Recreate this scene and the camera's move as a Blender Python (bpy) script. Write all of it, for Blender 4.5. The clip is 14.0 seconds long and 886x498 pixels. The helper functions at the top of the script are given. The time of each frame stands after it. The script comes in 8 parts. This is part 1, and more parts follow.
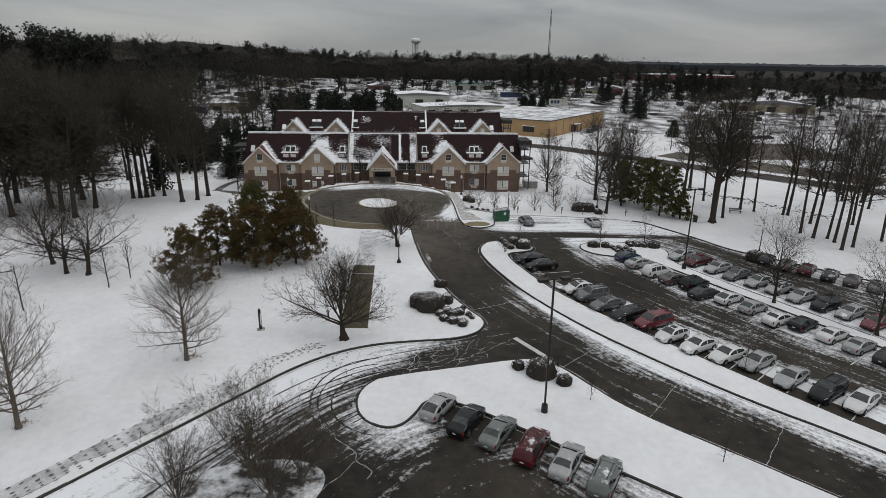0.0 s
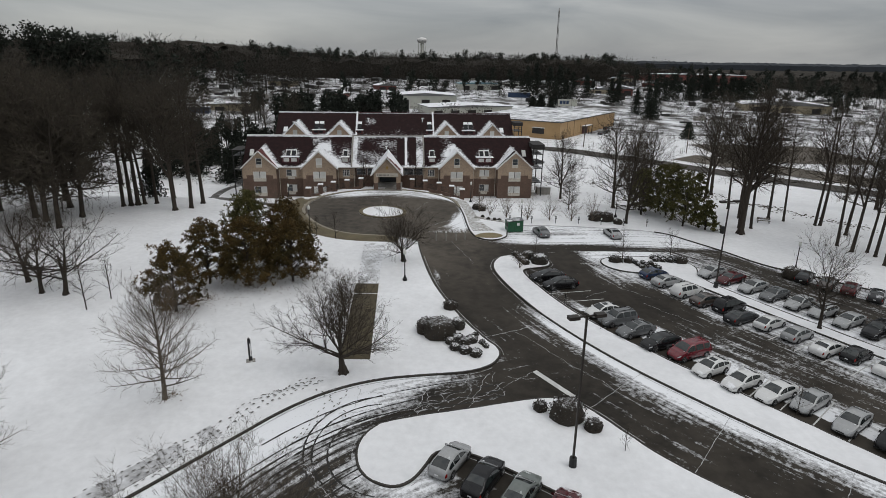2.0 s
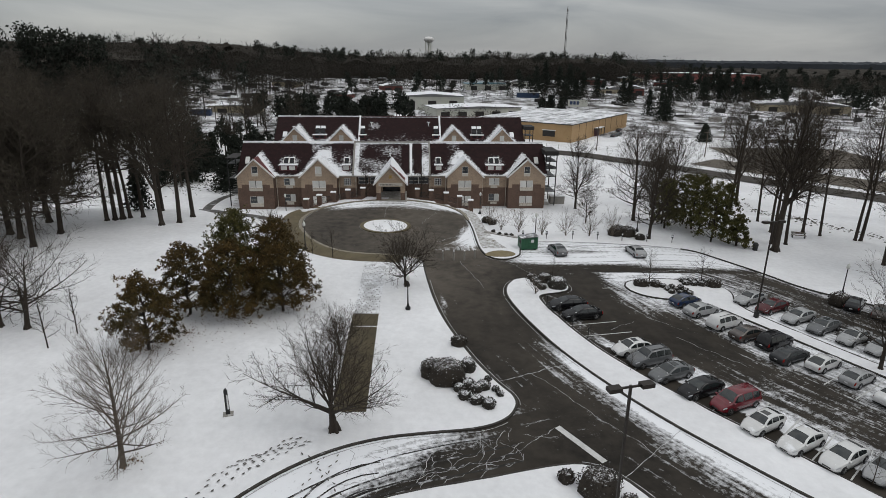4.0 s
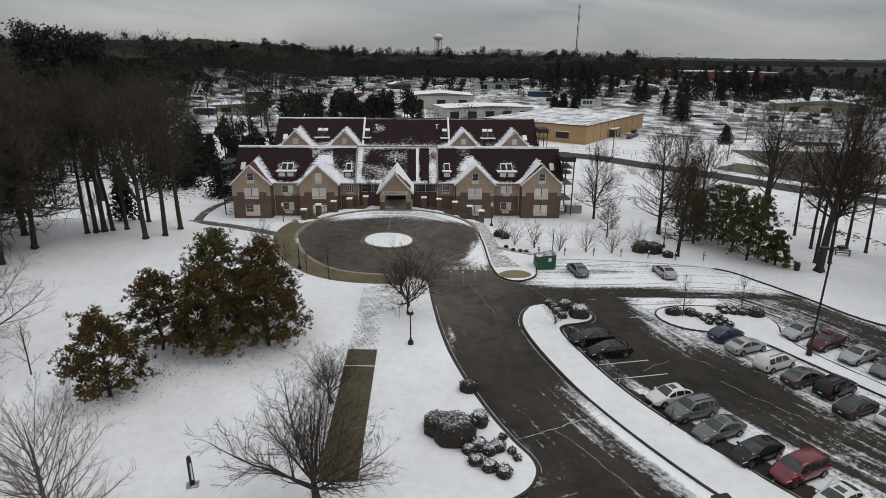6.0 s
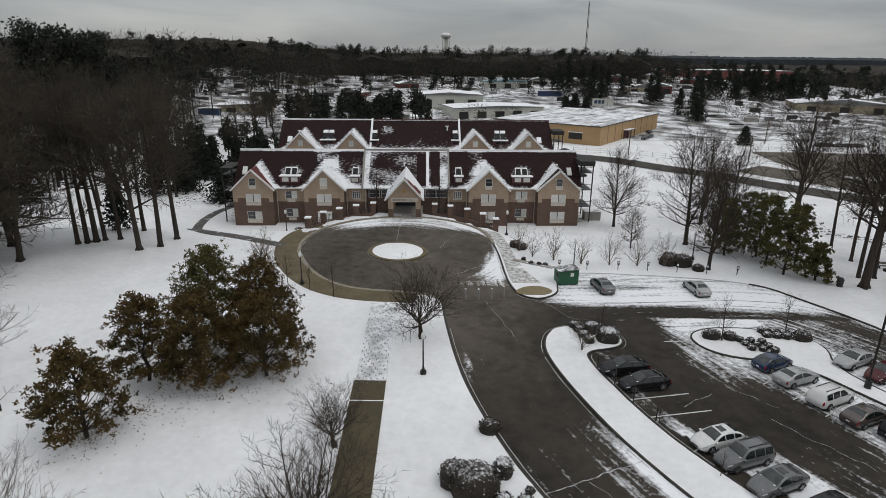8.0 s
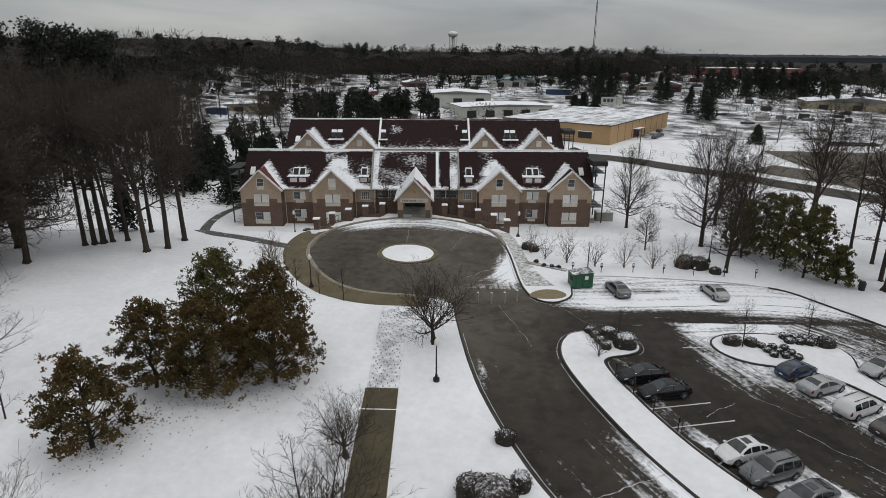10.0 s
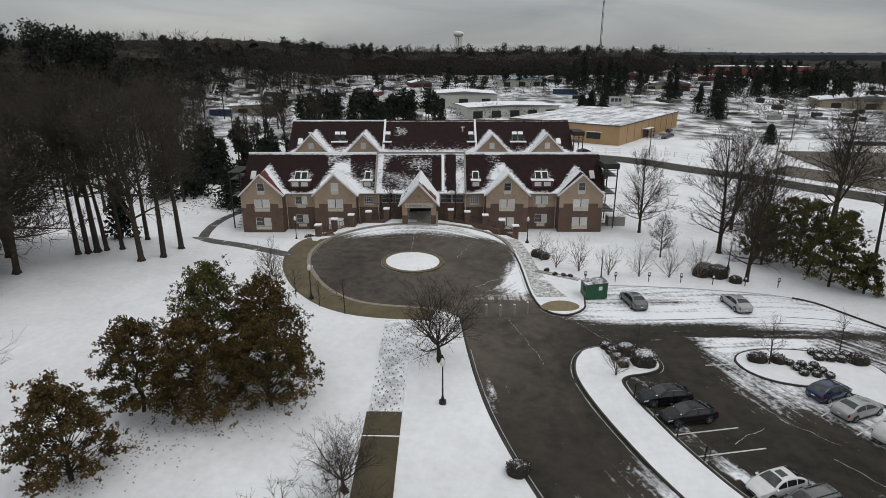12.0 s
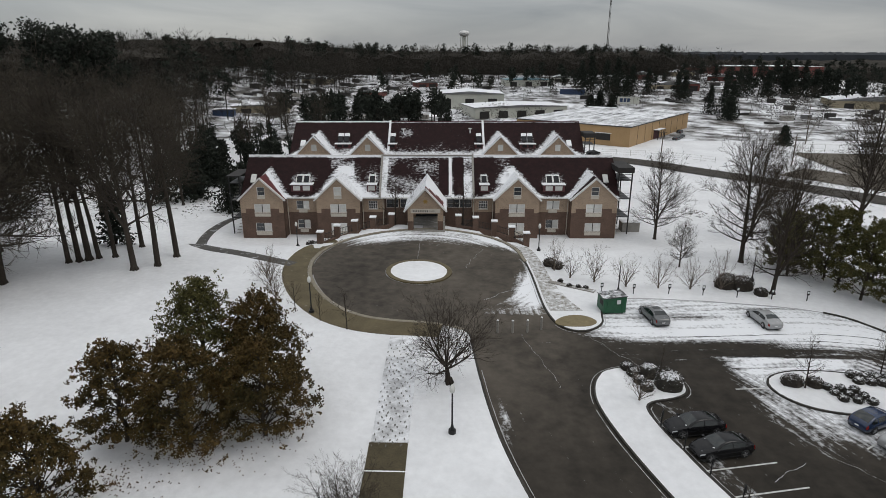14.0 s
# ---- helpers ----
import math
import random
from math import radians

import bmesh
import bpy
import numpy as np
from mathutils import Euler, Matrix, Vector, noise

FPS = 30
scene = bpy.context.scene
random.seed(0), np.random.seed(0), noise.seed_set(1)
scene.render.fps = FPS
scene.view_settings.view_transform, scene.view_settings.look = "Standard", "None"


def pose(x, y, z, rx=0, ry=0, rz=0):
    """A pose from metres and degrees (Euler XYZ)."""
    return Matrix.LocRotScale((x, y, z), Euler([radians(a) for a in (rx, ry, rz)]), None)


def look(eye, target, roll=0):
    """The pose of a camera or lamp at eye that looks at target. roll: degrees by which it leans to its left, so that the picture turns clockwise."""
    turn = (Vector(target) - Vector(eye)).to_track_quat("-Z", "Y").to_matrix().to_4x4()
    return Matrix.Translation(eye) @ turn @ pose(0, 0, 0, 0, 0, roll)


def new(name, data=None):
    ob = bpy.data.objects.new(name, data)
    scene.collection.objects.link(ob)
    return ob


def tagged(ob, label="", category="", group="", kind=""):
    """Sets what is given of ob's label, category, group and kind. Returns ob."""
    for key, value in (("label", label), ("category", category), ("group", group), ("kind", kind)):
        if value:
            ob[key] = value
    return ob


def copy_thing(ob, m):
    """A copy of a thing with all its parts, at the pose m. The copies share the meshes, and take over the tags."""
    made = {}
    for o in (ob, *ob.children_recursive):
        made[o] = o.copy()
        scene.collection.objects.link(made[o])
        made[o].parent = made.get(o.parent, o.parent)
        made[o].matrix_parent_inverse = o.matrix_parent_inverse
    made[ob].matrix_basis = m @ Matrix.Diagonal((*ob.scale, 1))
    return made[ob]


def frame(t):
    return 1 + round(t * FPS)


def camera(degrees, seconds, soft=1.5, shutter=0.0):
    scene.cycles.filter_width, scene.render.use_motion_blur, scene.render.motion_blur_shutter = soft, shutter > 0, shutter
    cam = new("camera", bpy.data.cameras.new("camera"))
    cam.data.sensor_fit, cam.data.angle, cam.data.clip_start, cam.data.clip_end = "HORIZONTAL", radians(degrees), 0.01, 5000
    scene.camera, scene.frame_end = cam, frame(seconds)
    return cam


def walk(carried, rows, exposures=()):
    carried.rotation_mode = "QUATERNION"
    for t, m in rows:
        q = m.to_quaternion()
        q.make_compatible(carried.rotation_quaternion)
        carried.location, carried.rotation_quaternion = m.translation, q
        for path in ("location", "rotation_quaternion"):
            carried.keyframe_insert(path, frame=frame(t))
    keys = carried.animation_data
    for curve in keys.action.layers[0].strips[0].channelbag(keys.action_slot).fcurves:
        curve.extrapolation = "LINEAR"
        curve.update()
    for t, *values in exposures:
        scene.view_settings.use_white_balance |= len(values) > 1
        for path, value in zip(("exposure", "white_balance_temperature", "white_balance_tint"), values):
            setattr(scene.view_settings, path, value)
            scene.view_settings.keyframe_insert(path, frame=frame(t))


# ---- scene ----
cam = camera(74.0, 14.0, 0.55)


PATH = [
    (0, (3.459, -131.575, 29.073), (3.605, -129.678, 28.458), 0.8),
    (0.5, (3.401, -130.012, 29.048), (3.537, -128.114, 28.433), 0.9),
    (1, (3.409, -128.206, 29.015), (3.537, -126.307, 28.4), 0.8),
    (1.5, (3.447, -126.618, 29.042), (3.568, -124.719, 28.426), 0.8),
    (2, (3.38, -124.684, 29.066), (3.508, -122.785, 28.449), 0.8),
    (2.5, (3.293, -122.813, 29.157), (3.416, -120.915, 28.538), 0.8),
    (3, (3.445, -120.8, 29.306), (3.56, -118.902, 28.687), 0.7),
    (5.5, (4.233, -110.162, 29.664), (4.319, -108.264, 29.039), 0.6),
    (6, (4.32, -108.135, 29.713), (4.395, -106.238, 29.086), 0.6),
    (6.5, (4.311, -106.203, 29.683), (4.378, -104.305, 29.056), 0.6),
    (7, (4.166, -104.367, 29.694), (4.228, -102.47, 29.065), 0.6),
    (7.5, (3.896, -102.867, 29.734), (3.954, -100.969, 29.104), 0.6),
    (8, (3.695, -102.177, 29.661), (3.747, -100.279, 29.03), 0.5),
    (10.5, (3.025, -100.085, 29.648), (3.052, -98.188, 29.012), 0.3),
    (11, (3.015, -99.241, 29.666), (3.038, -97.345, 29.03), 0.2),
    (11.5, (3.078, -98.249, 29.628), (3.093, -96.353, 28.993), 0.1),
    (12, (3.114, -97.198, 29.598), (3.124, -95.302, 28.963), 0.0),
    (12.5, (2.993, -96.069, 29.561), (3.0, -94.173, 28.924), 0.1),
    (13, (2.959, -95.038, 29.538), (2.96, -93.142, 28.901), -0.0),
    (13.5, (2.842, -94.062, 29.551), (2.839, -92.167, 28.914), -0.0),
    (14, (2.743, -93.133, 29.477), (2.737, -91.237, 28.841), -0.0),
]
walk(cam, [(t, look(eye, target, roll)) for t, eye, target, roll in PATH], [(0, -0.12), (1.5, -0.06), (3, -0.02), (6, 0.0), (14, 0.04)])
SKY_STRENGTH, SUN_STRENGTH = 0.117, 0.5

# ---- light ----
world = bpy.data.worlds.new("overcast")
scene.world = world
world.use_nodes = True
wt = world.node_tree
wt.nodes.clear()


def wn(kind, **kw):
    n = wt.nodes.new(kind)
    for k, v in kw.items():
        n.inputs[k.replace("_", " ")].default_value = v
    return n


w_out = wn("ShaderNodeOutputWorld")
w_bg = wn("ShaderNodeBackground", Strength=SKY_STRENGTH)
w_sky = wn("ShaderNodeTexSky")
w_sky.sky_type, w_sky.sun_disc, w_sky.sun_elevation, w_sky.sun_rotation = "NISHITA", False, radians(38), radians(150)
w_co = wn("ShaderNodeTexCoord")
w_sep = wn("ShaderNodeSeparateXYZ")
w_map = wn("ShaderNodeMapping", Scale=(1.0, 1.0, 5.0))
w_noise = wn("ShaderNodeTexNoise", Scale=2.6, Detail=6.0, Roughness=0.52, Distortion=0.6)
w_ramp = wn("ShaderNodeValToRGB")
w_ramp.color_ramp.elements[0].position, w_ramp.color_ramp.elements[0].color = 0.32, (0.65, 0.685, 0.735, 1)
w_ramp.color_ramp.elements[1].position, w_ramp.color_ramp.elements[1].color = 0.70, (1.185, 1.195, 1.19, 1)
w_up = wn("ShaderNodeMapRange")
w_up.inputs["From Min"].default_value, w_up.inputs["From Max"].default_value = 0.0, 0.9
w_up.inputs["To Min"].default_value, w_up.inputs["To Max"].default_value = 1.0, 2.9
w_mul = wn("ShaderNodeVectorMath")
w_mul.operation = "SCALE"
w_grey = wn("ShaderNodeVectorMath")
w_grey.operation = "SCALE"
w_grey.inputs["Scale"].default_value = 3.0
w_mix = wn("ShaderNodeMix")
w_mix.data_type = "RGBA"
w_mix.inputs["Factor"].default_value = 0.92
L = wt.links.new
L(w_co.outputs["Generated"], w_map.inputs["Vector"])
L(w_map.outputs["Vector"], w_noise.inputs["Vector"])
L(w_noise.outputs["Fac"], w_ramp.inputs["Fac"])
L(w_co.outputs["Generated"], w_sep.inputs["Vector"])
L(w_sep.outputs["Z"], w_up.inputs["Value"])
L(w_ramp.outputs["Color"], w_mul.inputs[0])
L(w_up.outputs["Result"], w_mul.inputs["Scale"])
L(w_mul.outputs["Vector"], w_grey.inputs[0])
L(w_sky.outputs["Color"], w_mix.inputs["A"])
L(w_grey.outputs["Vector"], w_mix.inputs["B"])
L(w_mix.outputs["Result"], w_bg.inputs["Color"])
L(w_bg.outputs["Background"], w_out.inputs["Surface"])

sun = new("sun", bpy.data.lights.new("sun", "SUN"))
sun.data.energy, sun.data.angle, sun.data.color = SUN_STRENGTH, radians(25), (1.0, 0.96, 0.90)
sun.matrix_world = look((60, -60, 90), (0, -40, 0))


# ---- materials ----
def ramp_mat(name, c0, c1, scale=3.0, rough=0.8, bump=0.2, bump_scale=None, metal=0.0, snow=0.0, snow_scale=1.5, attr="", spec=0.5,
             brick=None, fine=0.0, streak=None, per_island=0.0, per_object=0.0, grit=1.35, gain=4.5, drift=None, flow=""):
    """A surface between two colours by two sizes of noise. snow: how much snow lies on what faces up; attr: a vertex value of snow cover."""
    m = bpy.data.materials.new(name)
    m.use_nodes = True
    nt = m.node_tree
    b = nt.nodes["Principled BSDF"]
    b.inputs["Roughness"].default_value, b.inputs["Metallic"].default_value = rough, metal
    b.inputs["Specular IOR Level"].default_value = spec
    link = nt.links.new

    def node(kind, **kw):
        n = nt.nodes.new(kind)
        for k, v in kw.items():
            n.inputs[k.replace("_", " ")].default_value = v
        return n

    def maths(op, a, c=None, clamp=False):
        n = nt.nodes.new("ShaderNodeMath")
        n.operation, n.use_clamp = op, clamp
        for i, v in enumerate((a, c)):
            if v is None:
                continue
            if isinstance(v, (int, float)):
                n.inputs[i].default_value = v
            else:
                link(v, n.inputs[i])
        return n.outputs[0]

    def mixed(f, a, c, mode="MIX"):
        n = nt.nodes.new("ShaderNodeMix")
        n.data_type, n.blend_type = "RGBA", mode
        for i, v in (("Factor", f), ("A", a), ("B", c)):
            if isinstance(v, (int, float)):
                n.inputs[i].default_value = v
            elif isinstance(v, tuple):
                n.inputs[i].default_value = (*v[:3], 1)
            else:
                link(v, n.inputs[i])
        return n.outputs["Result"]

    co = node("ShaderNodeNewGeometry")
    tex = nt.nodes.new("ShaderNodeTexCoord")
    vec = tex.outputs["Object"]
    n1 = node("ShaderNodeTexNoise", Scale=scale, Detail=5.0, Roughness=0.6)
    n2 = node("ShaderNodeTexNoise", Scale=scale * 11, Detail=3.0, Roughness=0.6)
    link(vec, n1.inputs["Vector"]), link(vec, n2.inputs["Vector"])
    if streak:
        mp = node("ShaderNodeMapping", Scale=streak)
        link(vec, mp.inputs["Vector"]), link(mp.outputs["Vector"], n1.inputs["Vector"])
    f = maths("ADD", maths("MULTIPLY", n1.outputs["Fac"], 0.62), maths("MULTIPLY", n2.outputs["Fac"], 0.38))
    f = maths("MULTIPLY", maths("SUBTRACT", f, 0.30), 2.5, True)
    col = mixed(f, c0, c1)
    height = f
    if brick:
        bt = node("ShaderNodeTexBrick", Scale=1.0, Mortar_Size=0.012, Brick_Width=brick[0], Row_Height=brick[1], Bias=0.0)
        bt.inputs["Color1"].default_value, bt.inputs["Color2"].default_value = (1, 1, 1, 1), (0.72, 0.72, 0.72, 1)
        bt.inputs["Mortar"].default_value = (1.25, 1.2, 1.15, 1) if brick[2] else (0.5, 0.5, 0.5, 1)
        mp = node("ShaderNodeMapping", Rotation=brick[3])
        link(vec, mp.inputs["Vector"]), link(mp.outputs["Vector"], bt.inputs["Vector"])
        col = mixed(1.0, col, bt.outputs["Color"], "MULTIPLY")
    if per_island or per_object:
        rnd = co.outputs["Random Per Island"] if per_island else nt.nodes.new("ShaderNodeObjectInfo").outputs["Random"]
        k = maths("ADD", maths("MULTIPLY", rnd, 2 * (per_island or per_object)), 1 - (per_island or per_object))
        vm = nt.nodes.new("ShaderNodeVectorMath")
        vm.operation = "SCALE"
        link(col, vm.inputs[0]), link(k, vm.inputs["Scale"])
        col = vm.outputs["Vector"]
    rgh = rough
    if snow or attr:
        s1 = node("ShaderNodeTexNoise", Scale=snow_scale, Detail=7.0, Roughness=0.68)
        if drift:
            dm = node("ShaderNodeMapping", Scale=drift)
            link(vec, dm.inputs["Vector"]), link(dm.outputs["Vector"], s1.inputs["Vector"])
        else:
            link(vec, s1.inputs["Vector"])
        speck = s1.outputs["Fac"]
        if flow:
            fl = nt.nodes.new("ShaderNodeAttribute")
            fl.attribute_name = flow
            s2 = node("ShaderNodeTexNoise", Scale=1.0, Detail=5.0, Roughness=0.62)
            fm = node("ShaderNodeMapping", Scale=(0.075, 1.35, 0.0))
            paleness = nt.nodes.new("ShaderNodeSeparateXYZ")
            link(fl.outputs["Vector"], paleness.inputs[0])
            dk = nt.nodes.new("ShaderNodeVectorMath")
            dk.operation = "SCALE"
            link(col, dk.inputs[0]), link(maths("ADD", maths("MULTIPLY", paleness.outputs["Z"], 1.15), 1.0), dk.inputs["Scale"])
            col = dk.outputs["Vector"]
            link(fl.outputs["Vector"], fm.inputs["Vector"]), link(fm.outputs["Vector"], s2.inputs["Vector"])
            speck = maths("ADD", maths("MULTIPLY", s1.outputs["Fac"], 0.42), maths("MULTIPLY", s2.outputs["Fac"], 0.58))
        if attr:
            at = nt.nodes.new("ShaderNodeAttribute")
            at.attribute_name = attr
            base = at.outputs["Fac"]
        else:
            sp = nt.nodes.new("ShaderNodeSeparateXYZ")
            link(co.outputs["Normal"], sp.inputs[0])
            base = maths("MULTIPLY", maths("MULTIPLY", maths("SUBTRACT", sp.outputs["Z"], 0.35), 2.2, True), snow)
        k = maths("ADD", base, maths("MULTIPLY", maths("SUBTRACT", speck, 0.5), grit))
        k = maths("MULTIPLY", maths("SUBTRACT", k, 0.42), gain, True)
        col = mixed(k, col, (0.80, 0.81, 0.83))
        r = nt.nodes.new("ShaderNodeMix")
        r.inputs["A"].default_value, r.inputs["B"].default_value = rough, 0.9
        link(k, r.inputs["Factor"]), link(r.outputs["Result"], b.inputs["Roughness"])
        height = maths("ADD", f, maths("MULTIPLY", k, 1.5))
    link(col, b.inputs["Base Color"])
    if bump:
        bm_ = node("ShaderNodeBump", Strength=bump, Distance=0.05)
        link(height, bm_.inputs["Height"]), link(bm_.outputs["Normal"], b.inputs["Normal"])
    return m


def glass_mat(name, tint, rough=0.06):
    m = ramp_mat(name, tint, tuple(c * 1.5 for c in tint), 2.0, rough, 0.0)
    m.node_tree.nodes["Principled BSDF"].inputs["Specular IOR Level"].default_value = 0.8
    return m


SNOW = ramp_mat("snow", (0.645, 0.647, 0.655), (0.835, 0.84, 0.85), 0.13, 0.85, 0.8, spec=0.2)
SNOW_CAP = ramp_mat("snow_cap", (0.78, 0.79, 0.80), (0.86, 0.86, 0.87), 1.5, 0.85, 0.5, spec=0.2)
ASPHALT = ramp_mat("asphalt", (0.012, 0.0105, 0.0088), (0.062, 0.0535, 0.0435), 0.075, 0.75, 0.25, spec=0.12, attr="cover", snow_scale=2.6, grit=3.0, gain=1.9, flow="flow")
KERB = ramp_mat("kerb", (0.022, 0.020, 0.018), (0.07, 0.064, 0.056), 1.2, 0.7, 0.3, spec=0.2, snow=0.24, snow_scale=0.8)
WET_WALK = ramp_mat("wet_concrete", (0.070, 0.056, 0.029), (0.140, 0.112, 0.062), 0.5, 0.6, 0.2, spec=0.2, snow=0.2, snow_scale=1.0, per_object=0.08)
WET_BARE = ramp_mat("wet_brown_concrete", (0.046, 0.037, 0.020), (0.098, 0.080, 0.045), 0.7, 0.6, 0.2, spec=0.2, per_object=0.06)
TAN_BED = ramp_mat("tan_gravel", (0.13, 0.105, 0.055), (0.24, 0.19, 0.10), 1.5, 0.8, 0.3, snow=0.2, snow_scale=1.5)
KERB_PALE = ramp_mat("pale_kerb", (0.15, 0.13, 0.095), (0.29, 0.26, 0.20), 1.2, 0.75, 0.2, snow=0.25, snow_scale=0.9)
ROOF_GLASS = ramp_mat("roof_window_glass", (0.010, 0.010, 0.011), (0.03, 0.03, 0.032), 1.0, 0.25, 0.0, spec=0.2)
GOLD = ramp_mat("gilt_metal", (0.26, 0.16, 0.04), (0.42, 0.27, 0.08), 4.0, 0.45, 0.1, metal=0.3)
SNOW_WALK = ramp_mat("snowy_concrete", (0.11, 0.095, 0.065), (0.19, 0.165, 0.12), 0.9, 0.7, 0.2, snow=0.62, snow_scale=2.0, gain=2.3)
PAINT_LINE = ramp_mat("line_paint", (0.38, 0.38, 0.37), (0.62, 0.62, 0.60), 2.0, 0.7, 0.1)
CRACK_SNOW = ramp_mat("crack_snow", (0.12, 0.12, 0.12), (0.62, 0.62, 0.63), 1.5, 0.85, 0.2)
WALK_GREY = ramp_mat("wet_grey_concrete", (0.05, 0.047, 0.042), (0.10, 0.094, 0.085), 0.9, 0.6, 0.2, spec=0.2, snow=0.33, snow_scale=0.8)
SLUSH = ramp_mat("slushy_walk", (0.06, 0.056, 0.05), (0.13, 0.12, 0.11), 0.9, 0.7, 0.2, snow=0.88, snow_scale=0.8, gain=1.7)
TRODDEN = ramp_mat("trodden_snow", (0.07, 0.066, 0.06), (0.16, 0.15, 0.14), 0.9, 0.8, 0.3, snow=0.76, snow_scale=0.55, gain=1.5)
PRINT = ramp_mat("trodden_slush", (0.06, 0.057, 0.05), (0.16, 0.15, 0.14), 4.0, 0.7, 0.1)
FRONT_ROT = (radians(90), 0, 0)
BRICK_RED = ramp_mat("brown_brick", (0.074, 0.047, 0.035), (0.146, 0.092, 0.068), 0.7, 0.85, 0.25, brick=(0.24, 0.085, True, FRONT_ROT))
BRICK_TAN = ramp_mat("tan_brick", (0.262, 0.196, 0.142), (0.388, 0.298, 0.220), 0.7, 0.85, 0.25, brick=(0.24, 0.085, True, FRONT_ROT))
ROOF = ramp_mat("maroon_shingle", (0.012, 0.0048, 0.0050), (0.034, 0.0125, 0.0125), 1.2, 0.8, 0.35, spec=0.2, attr="cover", snow_scale=2.4, grit=1.9, gain=1.9, drift=(0.75, 1.4, 1.4),
                brick=(0.33, 0.16, False, (radians(0), 0, 0)))
ROOF_RED = ramp_mat("red_shingle", (0.06, 0.010, 0.010), (0.13, 0.020, 0.020), 1.2, 0.75, 0.35, attr="cover", snow_scale=1.1)
TRIM = ramp_mat("cream_trim", (0.42, 0.38, 0.32), (0.58, 0.54, 0.47), 2.0, 0.7, 0.1)
TRIM_WHITE = ramp_mat("white_trim", (0.62, 0.61, 0.59), (0.78, 0.77, 0.75), 2.0, 0.65, 0.1)
MAROON = ramp_mat("maroon_siding", (0.045, 0.010, 0.012), (0.085, 0.020, 0.022), 2.0, 0.6, 0.1)
GLASS = glass_mat("window_glass", (0.030, 0.034, 0.038))
BLIND = ramp_mat("blind_behind_glass", (0.48, 0.48, 0.46), (0.66, 0.66, 0.63), 1.2, 0.12, 0.0, per_object=0.25)
DARK_IN = ramp_mat("dark_recess", (0.012, 0.011, 0.010), (0.03, 0.027, 0.025), 1.0, 0.8, 0.1)
BLACK_METAL = ramp_mat("black_metal", (0.012, 0.012, 0.012), (0.03, 0.03, 0.03), 3.0, 0.45, 0.1, metal=0.4)
BRONZE = ramp_mat("bronze_pole", (0.018, 0.014, 0.011), (0.04, 0.032, 0.026), 2.0, 0.45, 0.1, metal=0.5)
CONCRETE = ramp_mat("concrete", (0.20, 0.19, 0.17), (0.34, 0.32, 0.29), 1.2, 0.85, 0.25, snow=0.35)
LAMP_GLASS = ramp_mat("lamp_globe", (0.55, 0.55, 0.52), (0.7, 0.7, 0.66), 4.0, 0.25, 0.0)
BARK = ramp_mat("bark", (0.022, 0.018, 0.014), (0.064, 0.052, 0.042), 3.0, 0.9, 0.5, spec=0.2, streak=(1, 1, 0.2), per_object=0.15)
BARK_PALE = ramp_mat("pale_bark", (0.07, 0.055, 0.042), (0.16, 0.13, 0.10), 3.0, 0.9, 0.5, streak=(1, 1, 0.2), per_object=0.15)
TWIG_PALE = ramp_mat("pale_twigs", (0.085, 0.065, 0.05), (0.15, 0.12, 0.095), 2.0, 0.9, 0.0, per_island=0.3)
TWIG_DARK = ramp_mat("dark_twigs", (0.034, 0.028, 0.021), (0.085, 0.068, 0.050), 0.3, 0.9, 0.0, spec=0.2, per_island=0.3)
TWIG_FOREST = ramp_mat("forest_twigs", (0.030, 0.026, 0.019), (0.074, 0.063, 0.046), 0.3, 0.9, 0.0, spec=0.2, per_island=0.3)
TWIG_FAR = ramp_mat("far_twigs", (0.022, 0.020, 0.017), (0.052, 0.046, 0.038), 0.05, 0.95, 0.0, spec=0.1, per_island=0.25)
NEEDLE = ramp_mat("pine_needles", (0.015, 0.018, 0.015), (0.033, 0.038, 0.029), 0.6, 0.9, 0.0, spec=0.15, per_island=0.25)
LEAF = ramp_mat("magnolia_leaves", (0.018, 0.023, 0.007), (0.118, 0.068, 0.022), 0.30, 0.7, 0.0, spec=0.18, per_island=0.5)
LEAF_GREEN = ramp_mat("evergreen_leaves", (0.030, 0.037, 0.012), (0.118, 0.102, 0.036), 0.4, 0.7, 0.0, spec=0.16, per_island=0.5)
SHRUB = ramp_mat("shrub_leaves", (0.012, 0.010, 0.007), (0.040, 0.030, 0.020), 1.2, 0.8, 0.3, per_island=0.4, snow=0.44, snow_scale=5.0)
SHRUB_SNOW = ramp_mat("snowy_shrub_leaves", (0.012, 0.011, 0.008), (0.04, 0.034, 0.025), 1.2, 0.8, 0.3, per_island=0.4, snow=0.60, snow_scale=4.0)
DUMP_GREEN = ramp_mat("green_steel", (0.006, 0.055, 0.022), (0.014, 0.10, 0.045), 1.5, 0.5, 0.15, snow=0.25)
STEEL_TAN = ramp_mat("tan_metal_siding", (0.30, 0.19, 0.085), (0.40, 0.26, 0.125), 0.3, 0.6, 0.1)
STEEL_WHITE = ramp_mat("white_metal_siding", (0.42, 0.42, 0.37), (0.55, 0.55, 0.49), 0.3, 0.6, 0.1)
FLAT_SNOW = ramp_mat("snowy_flat_roof", (0.10, 0.10, 0.10), (0.2, 0.2, 0.2), 0.2, 0.8, 0.2, snow=0.80, snow_scale=0.16)
RED_BRICK_FAR = ramp_mat("red_brick", (0.12, 0.035, 0.03), (0.18, 0.06, 0.05), 0.2, 0.85, 0.1)
